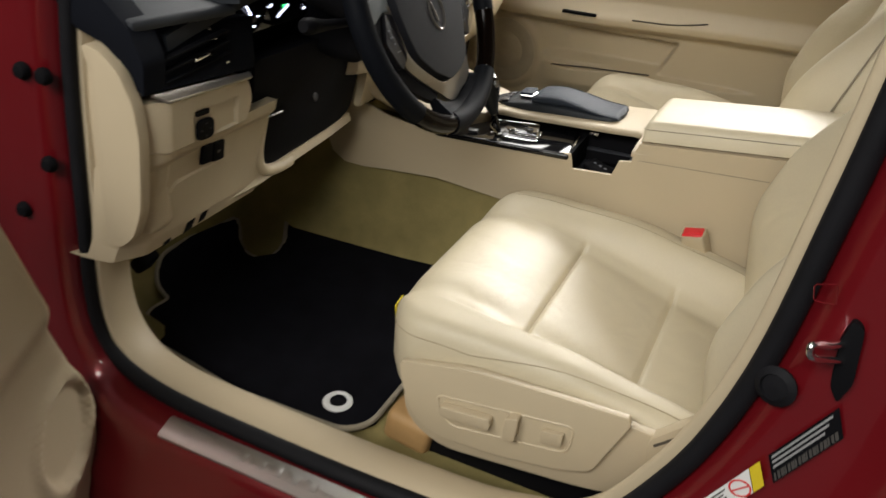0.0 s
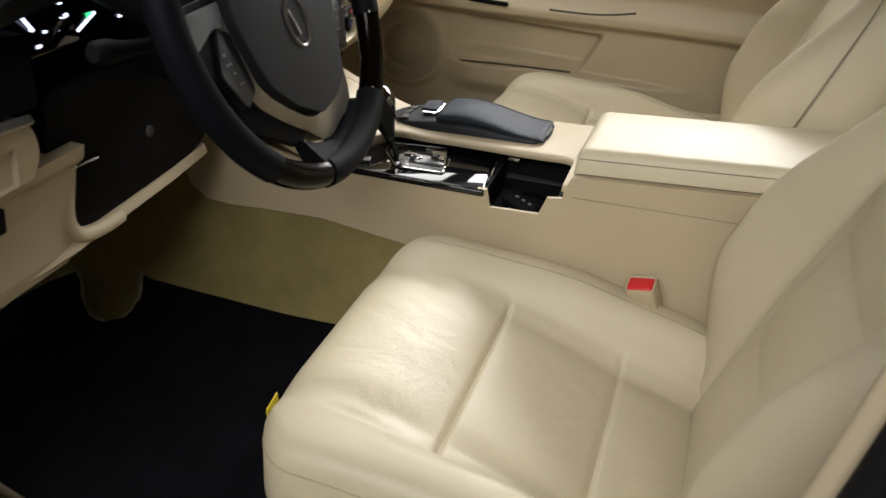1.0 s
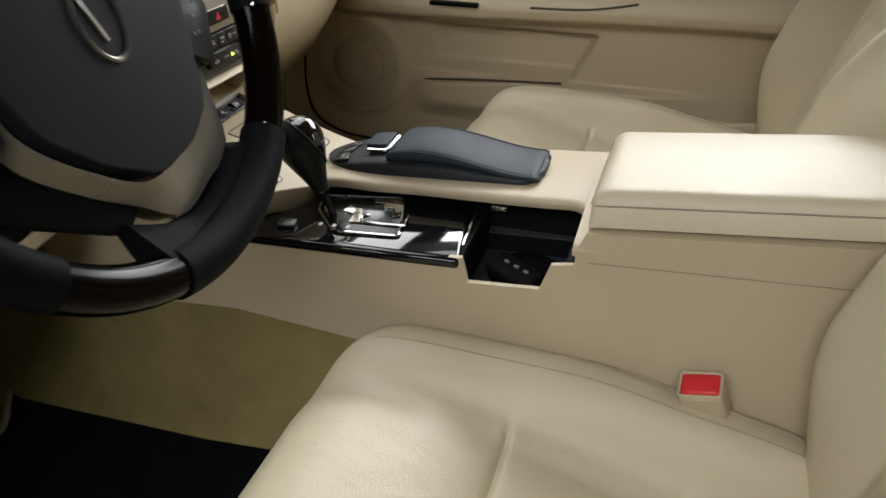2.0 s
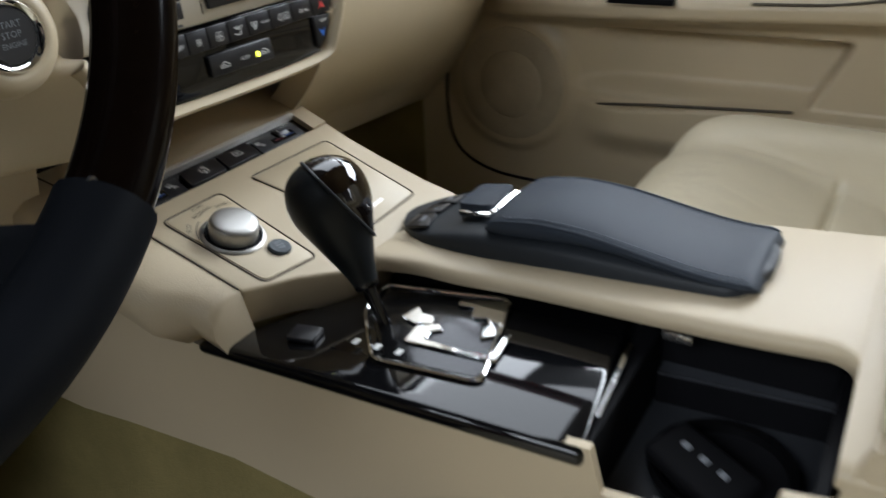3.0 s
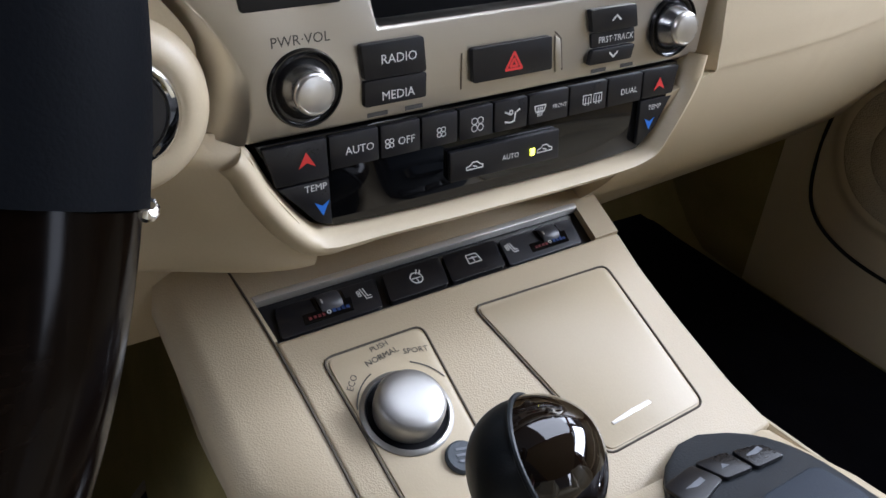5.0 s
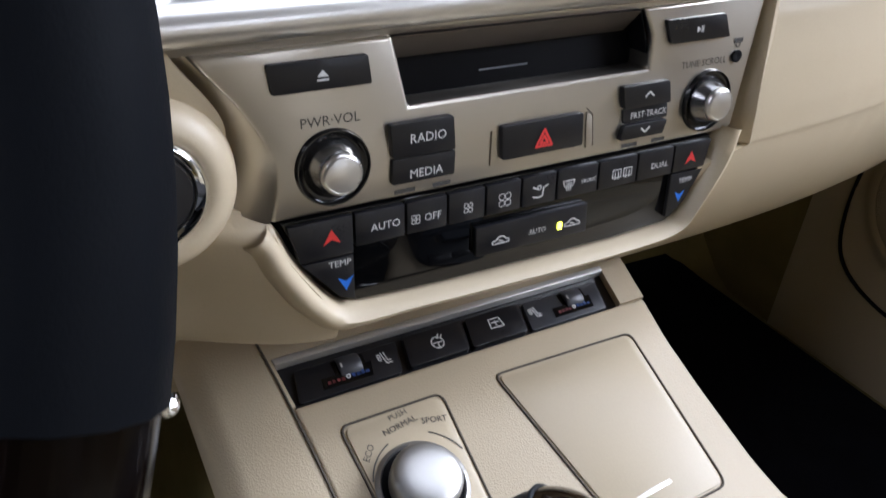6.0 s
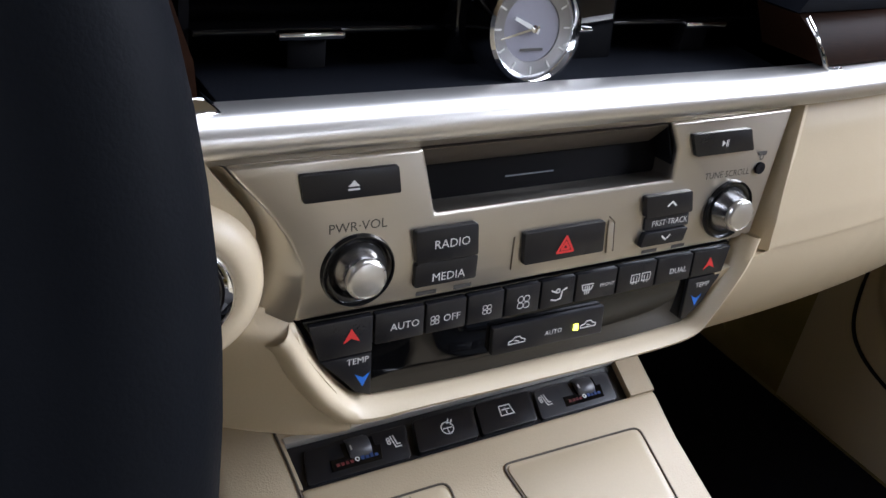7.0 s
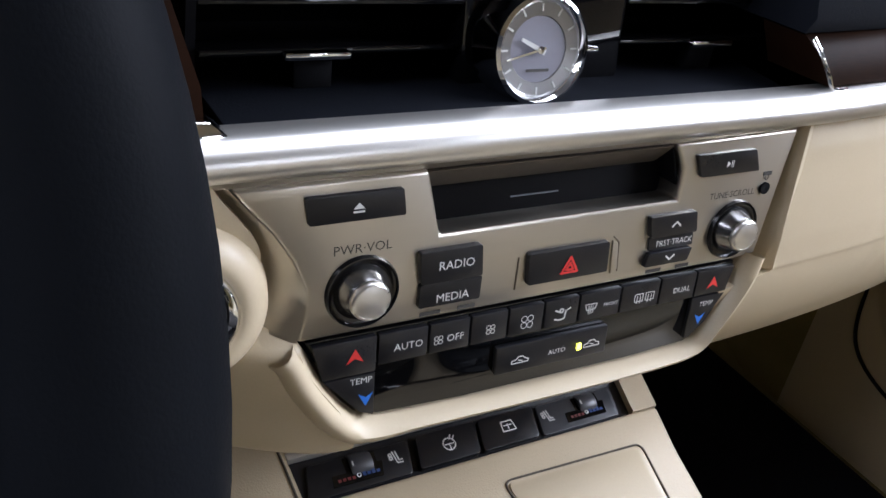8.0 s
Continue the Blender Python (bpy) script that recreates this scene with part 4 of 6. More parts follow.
part("side_flank", loft([[sp(a.y, a.z, -0.0002), sp(a.y * 0.8 + b.y * 0.2, a.z * 0.8 + b.z * 0.2, -0.0022), sp(b.y, b.z, -0.0115), sp(b.y - 0.001, b.z, -0.024), sp(a.y, a.z, -0.024)] for a, b in zip(flank_in, flank_out)]), METAL, stack, "curved metal flank", 30)
part("top_lip", loft([[sp(y, 0.929, -0.012), sp(y, 0.9305, -0.002), sp(y, 0.936, 0.0005), sp(y, 0.944, -0.002), sp(y, 0.944, -0.012)] for y in (-0.165, 0.0, 0.146)]), METAL, stack)
part("disc_slot", join(prism([sp(-0.068, 0.8990, -0.044), sp(0.078, 0.8990, -0.044), sp(0.078, 0.930, -0.044), sp(-0.070, 0.930, -0.044)], SN * 0.004),
                       prism([sp(-0.066, 0.8995, -0.044), sp(0.077, 0.8995, -0.044), sp(0.077, 0.8995, -0.002), sp(-0.066, 0.8995, -0.002)], (0, 0, 0.001)),
                       prism([sp(0.0755, 0.899, -0.044), sp(0.0700, 0.929, -0.044), sp(0.0640, 0.929, -0.003), sp(0.0750, 0.899, -0.003)], (0, 0.001, 0)),
                       prism([sp(-0.062, 0.899, -0.044), sp(-0.068, 0.930, -0.044), sp(-0.0672, 0.930, -0.002), sp(-0.0605, 0.899, -0.002)], (0, -0.001, 0))), BLACK, stack, "dark disc slot")
part("disc_door", plaque([(-0.062, 0.900), (0.074, 0.900), (0.071, 0.920), (-0.065, 0.920)], -0.019, -0.015, 0.0008), BLACK, stack, "dark disc door")
# Thin reflection on the disc door, laid on as a grey line.
part("disc_glint", plaque([(-0.016, 0.9085), (0.010, 0.9085), (0.010, 0.9079), (-0.016, 0.9079)], -0.0152, -0.0146, 0.0), GREY_KEY, stack)
part("slot_brow", loft([[sp(y + k, 0.9300, 0.0002), sp(y + k * 0.7, 0.9200, -0.0105), sp(y + k * 0.7, 0.9185, -0.0125), sp(y + k * 0.7, 0.9185, -0.022), sp(y + k, 0.9300, -0.022)] for y, k in ((-0.0655, 0.0), (0.0, 0.0), (0.0635, -0.001))]), BROWN_METAL, stack, "brown metal brow over the slot", 25)


def key(name, y0, y1, z0, z1, parent, d0=-0.002, d1=0.0022, skew=0.0, m=None, r=0.0012):
    return part(name, plaque([(y0, z1), (y1, z1), (y1 + skew, z0), (y0 + skew, z0)], d0, d1, 0.0009, 2, r), m or BUTTON, parent)


eject = key("eject_key", -0.1178, -0.0772, 0.9137, 0.9252, stack, skew=0.0015)
playk = key("play_key", 0.0770, 0.1160, 0.9130, 0.9246, stack, skew=0.0050)
radio = key("radio_key", -0.0688, -0.0392, 0.8812, 0.8960, stack, d1=0.0036, skew=0.0012)
media = key("media_key", -0.0676, -0.0376, 0.8696, 0.8806, stack, d1=0.0028, skew=-0.0004)
haz = key("hazard_key", -0.0140, 0.0310, 0.8712, 0.8870, stack, d1=0.0030, skew=0.0010)
up_k = key("track_up_key", 0.0538, 0.0832, 0.8848, 0.8960, stack, d1=0.0032, skew=0.0024)
tr_k = key("track_plate", 0.0568, 0.0853, 0.8768, 0.8842, stack, d1=0.0012, skew=0.0010)
dn_k = key("track_down_key", 0.0572, 0.0850, 0.8692, 0.8763, stack, d1=0.0030, skew=-0.0020)
rot = SN.to_track_quat("Z", "Y").to_matrix().to_4x4()
for nm, y, z in (("volume_knob", -0.0930, 0.8815), ("tune_knob", 0.1130, 0.8812)):
    M = Matrix.Translation(sp(y, z, 0)) @ rot
    k = part(nm, lathe([(0.0, 0.0070), (0.0080, 0.0070), (0.0082, 0.0085), (0.0082, 0.0096), (0.0078, 0.0104), (0.0070, 0.0108), (0.0, 0.0109)], M, 48), BAR, stack, "satin silver knob")
    part("knob_rim", lathe([(0.0080, 0.0072), (0.0087, 0.0080), (0.0087, 0.0095), (0.0080, 0.0106), (0.0074, 0.0109), (0.0074, 0.0100)], M, 48, True), SILVER, k, "bright metal rim")
    part("skirt", lathe([(0.0128, -0.0010), (0.0122, 0.0010), (0.0105, 0.0036), (0.0094, 0.0062), (0.0084, 0.0076), (0.0, 0.0076)], M, 48), SKIRT, k, "smoked metal skirt")
    part("cup", lathe([(0.0120, -0.0006), (0.0126, 0.0004), (0.0140, 0.0005), (0.0148, 0.0010), (0.0152, 0.0022), (0.0157, 0.0022), (0.0162, 0.0008), (0.0163, -0.0006)], M, 48, True), CUP, k)
part("hazard_trim", plaque([(0.0346, 0.8862), (0.0382, 0.8840), (0.0398, 0.8700), (0.0360, 0.8682), (0.0350, 0.8780)], -0.001, 0.0010, 0.0006), METAL, stack)
part("hazard_line", tube([sp(y, z, 0.0002) for y, z in ((0.0350, 0.8878), (0.0386, 0.8846), (0.0404, 0.8690))], 0.0004, 6), BROWN_METAL, stack)
part("hazard_line", tube([sp(y, z, 0.0002) for y, z in ((-0.0178, 0.8850), (-0.0182, 0.8690))], 0.0004, 6), BROWN_METAL, stack)
part("jack", lathe([(0.0, 0.0), (0.0032, 0.0), (0.0032, 0.0012), (0.002, 0.0014), (0.0, 0.0008)], Matrix.Translation(sp(0.1300, 0.9020, 0)) @ rot, 18), BLACK, stack)

# climate panel
clim = thing("climate_panel", (-0.54, 0, 0.84), "gloss black climate control panel with printed keys", "climate panel")
hv = [(-0.1165, 0.8612), (0.1225, 0.8612), (0.1215, 0.848), (0.1085, 0.825), (0.098, 0.8165), (0.06, 0.8150), (-0.04, 0.8158), (-0.084, 0.8180), (-0.096, 0.8255), (-0.1085, 0.844)]
part("glass", plaque(hv, -0.014, -0.001, 0.0008, 2), GLOSS, clim)
edges = (-0.1150, -0.0855, -0.0612, -0.0402, -0.0203, -0.0005, 0.0198, 0.0452, 0.0705, 0.0950, 0.1215)
names = ("temp_up_key", "auto_key", "fan_off_key", "fan_low_key", "fan_high_key", "airflow_key", "front_defrost_key", "rear_defrost_key", "dual_key", "temp_up_key")
ckeys = {}
for i, nm in enumerate(names):
    z0 = 0.8425 if i == 0 else 0.8450
    sk = 0.0045 if i == 0 else (-0.003 if i == 9 else 0)
    a, b = edges[i] + 0.0005, edges[i + 1] - 0.0005
    pts = [(a, 0.8598), (b, 0.8598), (b + (sk if i == 9 else 0), z0), (a + (sk if i == 0 else 0), z0)]
    ckeys[i] = part(nm, plaque(pts, -0.002, 0.0016, 0.0006, 2), BUTTON, clim)
tl_k = part("temp_down_key", plaque([(-0.1095, 0.8415), (-0.0860, 0.8415), (-0.0860, 0.8195), (-0.0930, 0.8225), (-0.1010, 0.8320)], -0.002, 0.0012, 0.0006), BUTTON, clim)
trk = part("temp_down_key", plaque([(0.0955, 0.8440), (0.1185, 0.8440), (0.1080, 0.8275), (0.0990, 0.8200), (0.0955, 0.8195)], -0.002, 0.0012, 0.0006), BUTTON, clim)
recirc = part("recirculation_key", plaque([(-0.0255, 0.8405), (0.0395, 0.8400), (0.0400, 0.8245), (-0.0250, 0.8255)], -0.001, 0.0024, 0.0008, 2), BUTTON, clim)

# beige surround below the climate panel
lip = spline([(0, -0.1225, 0.8620), (0, -0.1185, 0.8560), (0, -0.1125, 0.8430), (0, -0.1000, 0.8245), (0, -0.0860, 0.8160), (0, -0.04, 0.8138), (0, 0.0, 0.8130), (0, 0.06, 0.8126), (0, 0.0985, 0.8150), (0, 0.1115, 0.8260), (0, 0.1245, 0.8480), (0, 0.1290, 0.8655)], 70)
rings = []
for k, p in enumerate(lip):
    a, b = lip[max(0, k - 1)], lip[min(len(lip) - 1, k + 1)]
    t = (b - a).normalized()
    o = Vector((0, t.z, -t.y))
    ring = []
    low_ = smooth(0.862, 0.822, p.z)
    fl = smooth(-0.06, -0.10, p.y)
    wide = 1 - 0.40 * (1 - fl) * low_
    for w_, d in ((-0.002, -0.004), (0.0, 0.001), (0.002, 0.005), (0.005, 0.0075), (0.008, 0.0065), (0.0105, 0.002 + 0.002 * fl), (0.0125, -0.010 + 0.010 * fl)):
        q = p + o * w_ * wide
        ring.append(sp(q.y, q.z, d))
    q = p + o * (0.0125 * wide + 0.028 * low_ * (1 - fl))
    ring.append(Vector((-0.640 + 0.06 * fl, q.y, max(0.772 + 0.02 * fl, q.z))))
    rings.append(ring)
part("climate_surround", loft(rings, False, False), TRIM_SMOOTH, dash, "satin beige surround", 60)

# satin bar across the dash
bar = []
for i in range(41):
    y = -0.19 + 0.93 * i / 40
    x = -0.5475 - 0.42 * max(0, y - 0.12) ** 2 - 0.5 * max(0, -0.15 - y) ** 2
    z = 0.9415 + 0.004 * smooth(0.1, 0.6, y)
    bar.append([(x - 0.020, y, z + 0.0075), (x - 0.006, y, z + 0.0085), (x + 0.001, y, z + 0.0055), (x + 0.0035, y, z), (x + 0.001, y, z - 0.0055), (x - 0.006, y, z - 0.0085), (x - 0.020, y, z - 0.0075)])
part("trim_bar", loft(bar), BAR, dash, "satin silver bar", 50)

# passenger side panel and glovebox: upper panel, crease, then the lid that curves back under
GLOVE = [(0.0, 0.936), (0.006, 0.920), (0.011, 0.895), (0.0145, 0.870), (0.0155, 0.8540), (0.0151, 0.8520)]


def glove(u, v):
    if v <= 0.4:
        k = min(int(v / 0.08), 4)
        f = v / 0.08 - k
        off, z = (GLOVE[k][i] * (1 - f) + GLOVE[k + 1][i] * f for i in (0, 1))
    else:
        off, z = GLOVE[-1]
    y0 = 0.150 - 0.036 * smooth(0.40, 0.42, v)
    y = y0 + (0.750 - y0) * u
    top = Vector((-0.556 - 0.42 * max(0, y - 0.12) ** 2 + off, y, z))
    edge_a = Vector((-0.637 - 0.265 * (y - 0.13), y, 0.720 - 0.179 * (y - 0.13)))
    edge_b = Vector((-0.677 - 0.296 * (y - 0.13), y, 0.675 - 0.198 * (y - 0.13)))
    if v <= 0.4:
        return top
    if v <= 0.85:
        s_ = (v - 0.4) / 0.45
        return Vector((top.x + (edge_a.x - top.x) * s_ ** 1.9, y, top.z + (edge_a.z - top.z) * s_ ** 0.95))
    if v <= 0.95:
        return edge_a.lerp(edge_b, (v - 0.85) / 0.10)
    return edge_b + Vector((-0.20 * (v - 0.95) / 0.05, 0, 0.02 * (v - 0.95) / 0.05))


part("glovebox_panel", sheet(glove, 40, 100, (-0.03, 0, 0.004)), TRIM_SMOOTH, dash, "smooth beige panel over the glovebox", 40)
part("side_strip", loft([[sp(0.1465, z, -0.001) + Vector((0, 0.004 * math.sin((z - .86) * 40), 0)), sp(0.150, z, 0.003), sp(0.155, z, 0.001), sp(0.156, z, -0.02), sp(0.147, z, -0.02)] for z in (0.934, 0.92, 0.90, 0.88, 0.865, 0.853)]), TRIM_SMOOTH, dash)
part("lower_body", box((-0.86, -0.045, 0.86), (0.38, 1.37, 0.20), bev=0.02), BLACK, dash)
part("centre_core", box((-0.72, 0.0, 0.80), (0.16, 0.25, 0.20), bev=0.01), BLACK, dash)

# centre air vents
vent = thing("air_vent", (-0.60, 0, 0.96), "black centre air vents either side of a clock", "air vent")
part("shelf", prism([(-0.556, -0.141, 0.9465), (-0.556, 0.149, 0.9465), (-0.70, 0.188, 0.9405), (-0.70, -0.142, 0.9405)], (0, 0, -0.004), 0.0012), SHELF, vent, "black soft shelf")
part("vent_back", box((-0.695, 0.02, 0.985), (0.006, 0.40, 0.09)), BLACK, vent)
for y in (-0.146, 0.188):
    part("vent_wall", prism([(-0.62, y, 0.943), (-0.695, y, 0.943), (-0.695, y, 1.02), (-0.60, y, 1.02)], (0, 0.004, 0)), BLACK, vent)
part("hood", prism([(-0.60, -0.15, 1.0), (-0.60, 0.19, 1.0), (-0.70, 0.19, 1.015), (-0.70, -0.15, 1.015)], (0, 0, 0.03), 0.004), DASHTOP, vent)
for z in (0.9595, 0.980):
    for y0, y1 in ((-0.142, -0.026), (0.066, 0.182)):
        part("vane", box((-0.622, (y0 + y1) / 2, z), (0.024, y1 - y0, 0.0028), (0, -6, 0), 0.0008), GLOSS, vent)
for y in (-0.094, 0.126):
    part("vane_tab", box((-0.6085, y, 0.9598), (0.006, 0.029, 0.0036), bev=0.0012), CHROME, vent)
    part("tab_stem", box((-0.618, y, 0.950), (0.012, 0.018, 0.016), bev=0.002), BLACK, vent)
part("clock_panel", prism([(-0.606, -0.026, 0.943), (-0.606, 0.066, 0.943), (-0.612, 0.066, 1.0), (-0.612, -0.026, 1.0)], (-0.02, 0, 0), 0.003), GLOSS, vent)
for y in (-0.0125, 0.0415):
    part("pin", box((-0.603, y, 0.9605), (0.006, 0.009, 0.003), bev=0.001), CHROME, vent)

clock = thing("clock", (-0.594, 0.012, 0.963), "round analogue clock with a chrome bezel", "clock")
Mc = Matrix.Translation((-0.5900, 0.0000, 0.9660)) @ Vector((0.985, 0, 0.17)).to_track_quat("Z", "Y").to_matrix().to_4x4() @ Matrix.Scale(0.94, 4)
part("bezel", lathe([(0.0210, -0.012), (0.0262, -0.012), (0.0265, 0.004), (0.0255, 0.0090), (0.0238, 0.0100), (0.0218, 0.0078), (0.0210, 0.005)], Mc, 48, True), CHROME, clock)
part("face", lathe([(0.0, 0.0), (0.0158, 0.0), (0.0158, 0.0046), (0.0, 0.0046)], Mc, 48), CLOCK_FACE, clock, "pale lilac grey dial")
part("chapter_ring", lathe([(0.0152, 0.0), (0.0214, 0.0), (0.0214, 0.0062), (0.0156, 0.0052), (0.0152, 0.0044)], Mc, 48, True), CLOCK_RING, clock, "satin metal hour ring")
yax = Vector((0, 1, 0))


def hand(angle, length, w):
    a = radians(angle)
    u = Vector((0, math.sin(a), math.cos(a)))
    n = Vector((0.985, 0, 0.17))
    u = (u - n * u.dot(n)).normalized()
    s_ = n.cross(u)
    c = Mc @ Vector((0, 0, 0.0062))
    return prism([c - u * 0.003 - s_ * w, c - u * 0.003 + s_ * w, c + u * length + s_ * w * 0.6, c + u * length - s_ * w * 0.6], n * 0.0006)


part("hour_hand", hand(-64, 0.0110, 0.0012), WHITE_PRINT, clock)
part("minute_hand", hand(-104, 0.0175, 0.0006), CHROME, clock)
for k in range(12):
    a = radians(30 * k)
    n = Vector((0.985, 0, 0.17))
    u = Vector((0, math.sin(a), math.cos(a)))
    u = (u - n * u.dot(n)).normalized()
    s_ = n.cross(u)
    c = Mc @ Vector((0, 0, 0.0057))
    part("hour_mark", prism([c + u * 0.0165 - s_ * 0.0004, c + u * 0.0165 + s_ * 0.0004, c + u * 0.0200 + s_ * 0.0004, c + u * 0.0200 - s_ * 0.0004], n * 0.0004), WHITE_PRINT, clock)
cn = Vector((0.985, 0, 0.17))
cu = Vector((-0.17, 0, 0.985))
cc = Mc @ Vector((0, 0, 0.0052))
part("name_bar", prism([cc - cu * a + Vector((0, d, 0)) for a, d in ((0.0085, -0.006), (0.0085, 0.006), (0.0097, 0.006), (0.0097, -0.006))], cn * 0.0003), GREY_PRINT, clock)
part("hand_boss", lathe([(0.0, 0.0058), (0.0018, 0.0058), (0.0018, 0.0074), (0.0, 0.0076)], Mc, 14), CHROME, clock)

# wood inlays beside the vents
part("wood_inlay", loft([[(-0.5575 - 0.42 * max(0, y - 0.12) ** 2, y, 0.951), (-0.559 - 0.42 * max(0, y - 0.12) ** 2, y - 0.005, 0.959), (-0.564 - 0.42 * max(0, y - 0.12) ** 2, y - 0.010, 0.968), (-0.571 - 0.42 * max(0, y - 0.12) ** 2, y - 0.014, 0.9745), (-0.60 - 0.42 * max(0, y - 0.12) ** 2, y - 0.014, 0.9745), (-0.60 - 0.42 * max(0, y - 0.12) ** 2, y, 0.951)] for y in (0.166, 0.23, 0.30, 0.45, 0.60, 0.73)]), INLAY, dash, "dark gloss wood", 50)
part("dash_pad", loft([[(-0.570 - 0.42 * max(0, y - 0.12) ** 2, y - 0.018, 0.9755), (-0.566 - 0.42 * max(0, y - 0.12) ** 2, y - 0.018, 0.984), (-0.575 - 0.42 * max(0, y - 0.12) ** 2, y - 0.018, 1.016), (-0.65 - 0.42 * max(0, y - 0.12) ** 2, y - 0.018, 1.03), (-0.65 - 0.42 * max(0, y - 0.12) ** 2, y - 0.018, 0.9755)] for y in (0.168, 0.23, 0.30, 0.45, 0.60, 0.73)]), SHELF, dash, "black soft pad over the wood", 50)
part("wood_inlay", loft([[(-0.556, y, 0.951), (-0.560, y, 0.966), (-0.585, y - 0.005, 0.992), (-0.62, y - 0.005, 0.992), (-0.60, y, 0.951)] for y in (-0.152, -0.20, -0.24)]), INLAY, dash, "dark gloss wood")
part("inlay_tip", tube(spline([(-0.5555, 0.176, 0.9505), (-0.5560, 0.166, 0.9510), (-0.5575, 0.161, 0.9580), (-0.5610, 0.1555, 0.9670), (-0.5660, 0.1515, 0.9745)], 20), 0.0012, 8), CHROME, dash, "thin chrome edge")
part("inlay_tip", prism([(-0.554, -0.143, 0.9485), (-0.554, -0.172, 0.9495), (-0.558, -0.168, 0.956), (-0.556, -0.150, 0.955)], (-0.01, 0, 0), 0.001), CHROME, dash)
part("dash_top", sheet(lambda u, v: (-0.60 - 0.6 * u, -0.72 + 1.44 * v, 1.03 + 0.03 * u - 0.05 * abs(2 * v - 1) ** 3), 12, 30, (0, 0, -0.02)), DASHTOP, dash, "black soft dash top")
# start button
def left_panel(u, v):
    w_ = min(1, v / 0.78)
    z = 0.937 - 0.136 * w_ - 0.012 * max(0, v - 0.78) / 0.22
    right = -0.133 - 0.020 * smooth(0.90, 0.94, z) + 0.013 * smooth(0.867, 0.863, z) + 0.025 * smooth(0.862, 0.806, z)
    y = right + (-0.242 - right) * u
    low_ = smooth(0.8655, 0.8600, z)
    x = (-0.5530 - 0.045 * u * u) * (1 - low_) + (SX(z) + 0.0032 - 0.022 * smooth(0.0, 0.55, u) - 0.045 * u * u) * low_
    e = max(0, (v - 0.70) / 0.30)
    return (x - 0.085 * e ** 2.2, y, z)


part("start_panel", sheet(left_panel, 54, 60, (-0.04, 0, 0)), TRIM_SMOOTH, dash, "beige panel round the start button", 60)
part("knee_panel_inner", sheet(lambda u, v: (-0.612 - 0.02 * v, -0.128 - 0.055 * u, 0.80 - 0.085 * v), 12, 8, (-0.04, 0, 0)), TRIM, dash)
for k in range(5):
    gy, gz = -0.2085 + 0.0050 * k, 0.8435 - 0.0004 * k
    gu = (gy + 0.112) / (-0.242 + 0.112)
    gx = SX(gz) + 0.0032 - 0.022 * smooth(0.0, 0.55, gu) - 0.045 * gu * gu
    part("grille_slot", box((gx - 0.0035, gy, gz), (0.010, 0.0024, 0.010)), BLACK, dash, "dark sensor slot")
part("panel_seam", tube([left_panel(u, v) for u, v in ((0.62, 0.555), (0.57, 0.60), (0.52, 0.645))], 0.0007, 6), GAP, dash)
part("cluster_cowl", box((-0.585, -0.285, 0.935), (0.12, 0.15, 0.15), (0, 6, 0), 0.025, 4), BLACK, dash, "black cluster cowl side")
start = thing("start_button", (-0.54, -0.165, 0.886), "round black start button in a chrome ring", "button")
Ms = Matrix.Translation(sp(-0.1650, 0.8855, 0.004)) @ rot
part("ring", lathe([(0.0155, 0.0), (0.0210, 0.0), (0.0205, 0.004), (0.0190, 0.0055), (0.0165, 0.004), (0.0155, 0.002)], Ms, 44, True), CHROME, start)
part("cap", lathe([(0.0, 0.0), (0.0158, 0.0), (0.0158, 0.003), (0.0148, 0.0042), (0.0, 0.0044)], Ms, 40), BUTTON, start)
part("start_pad", lathe([(0.0203, -0.010), (0.0203, 0.0015), (0.0225, 0.0030), (0.0255, 0.0028), (0.0295, 0.0008), (0.0330, -0.0035), (0.0350, -0.011), (0.0354, -0.026)], Ms, 60, True), TRIM_SMOOTH, dash, "rounded beige pad round the start button", 60)

# driver's side: knee panel, switch block, end cap
def knee_x(z):
    return -0.612 + 0.242 * (z - 0.826) + 0.010 * smooth(0.795, 0.812, z) - 0.25 * max(0, 0.677 - z)


def knee(u, v):
    y = -0.788 + 0.296 * u
    z = 0.828 - 0.187 * v
    x = knee_x(z)
    d = max(0, -0.744 - y)
    x -= 0.65 * d * d / (d + 0.008)
    x -= 0.06 * max(0, (v - 0.95) / 0.05) ** 2
    tray = smooth(-0.7235, -0.7205, y + 0.5 * max(0, 0.772 - z)) * smooth(0.7585, 0.7612, z + 0.012 * smooth(-0.70, -0.72, y)) * smooth(-0.560, -0.600, y)
    return (x - 0.0028 * tray, y, z)


def block(u, v):
    y1 = -0.574 + 0.016 * math.sin(math.pi * v) ** 0.8
    y = -0.788 + (y1 + 0.788) * u
    zt = 0.9005 - 0.060 * (y + 0.745)
    zb = 0.8215 - 0.028 * (y + 0.746) + 0.30 * max(0, -0.746 - y)
    z = zt + (zb - zt) * v
    x = -0.592 + 0.12 * (z - 0.86)
    d = max(0, -0.736 - y)
    x -= 0.65 * d * d / (d + 0.010)
    x -= 0.012 * max(0, (y - y1 + 0.010) / 0.010) ** 2 + 0.008 * max(0, (zb + 0.006 - z) / 0.006) ** 2
    dip = smooth(-0.6935, -0.6915, y) * smooth(-0.5975, -0.5995, y) * smooth(0.8715, 0.8700, z + 0.045 * (y + 0.69)) * smooth(0.8215, 0.8245, z)
    return (x - (0.0025 + 0.0035 * smooth(-0.69, -0.61, y)) * dip, y, z)


def on_knee(pts, d):
    return [(knee_x(z) + d, y, z) for y, z in pts]


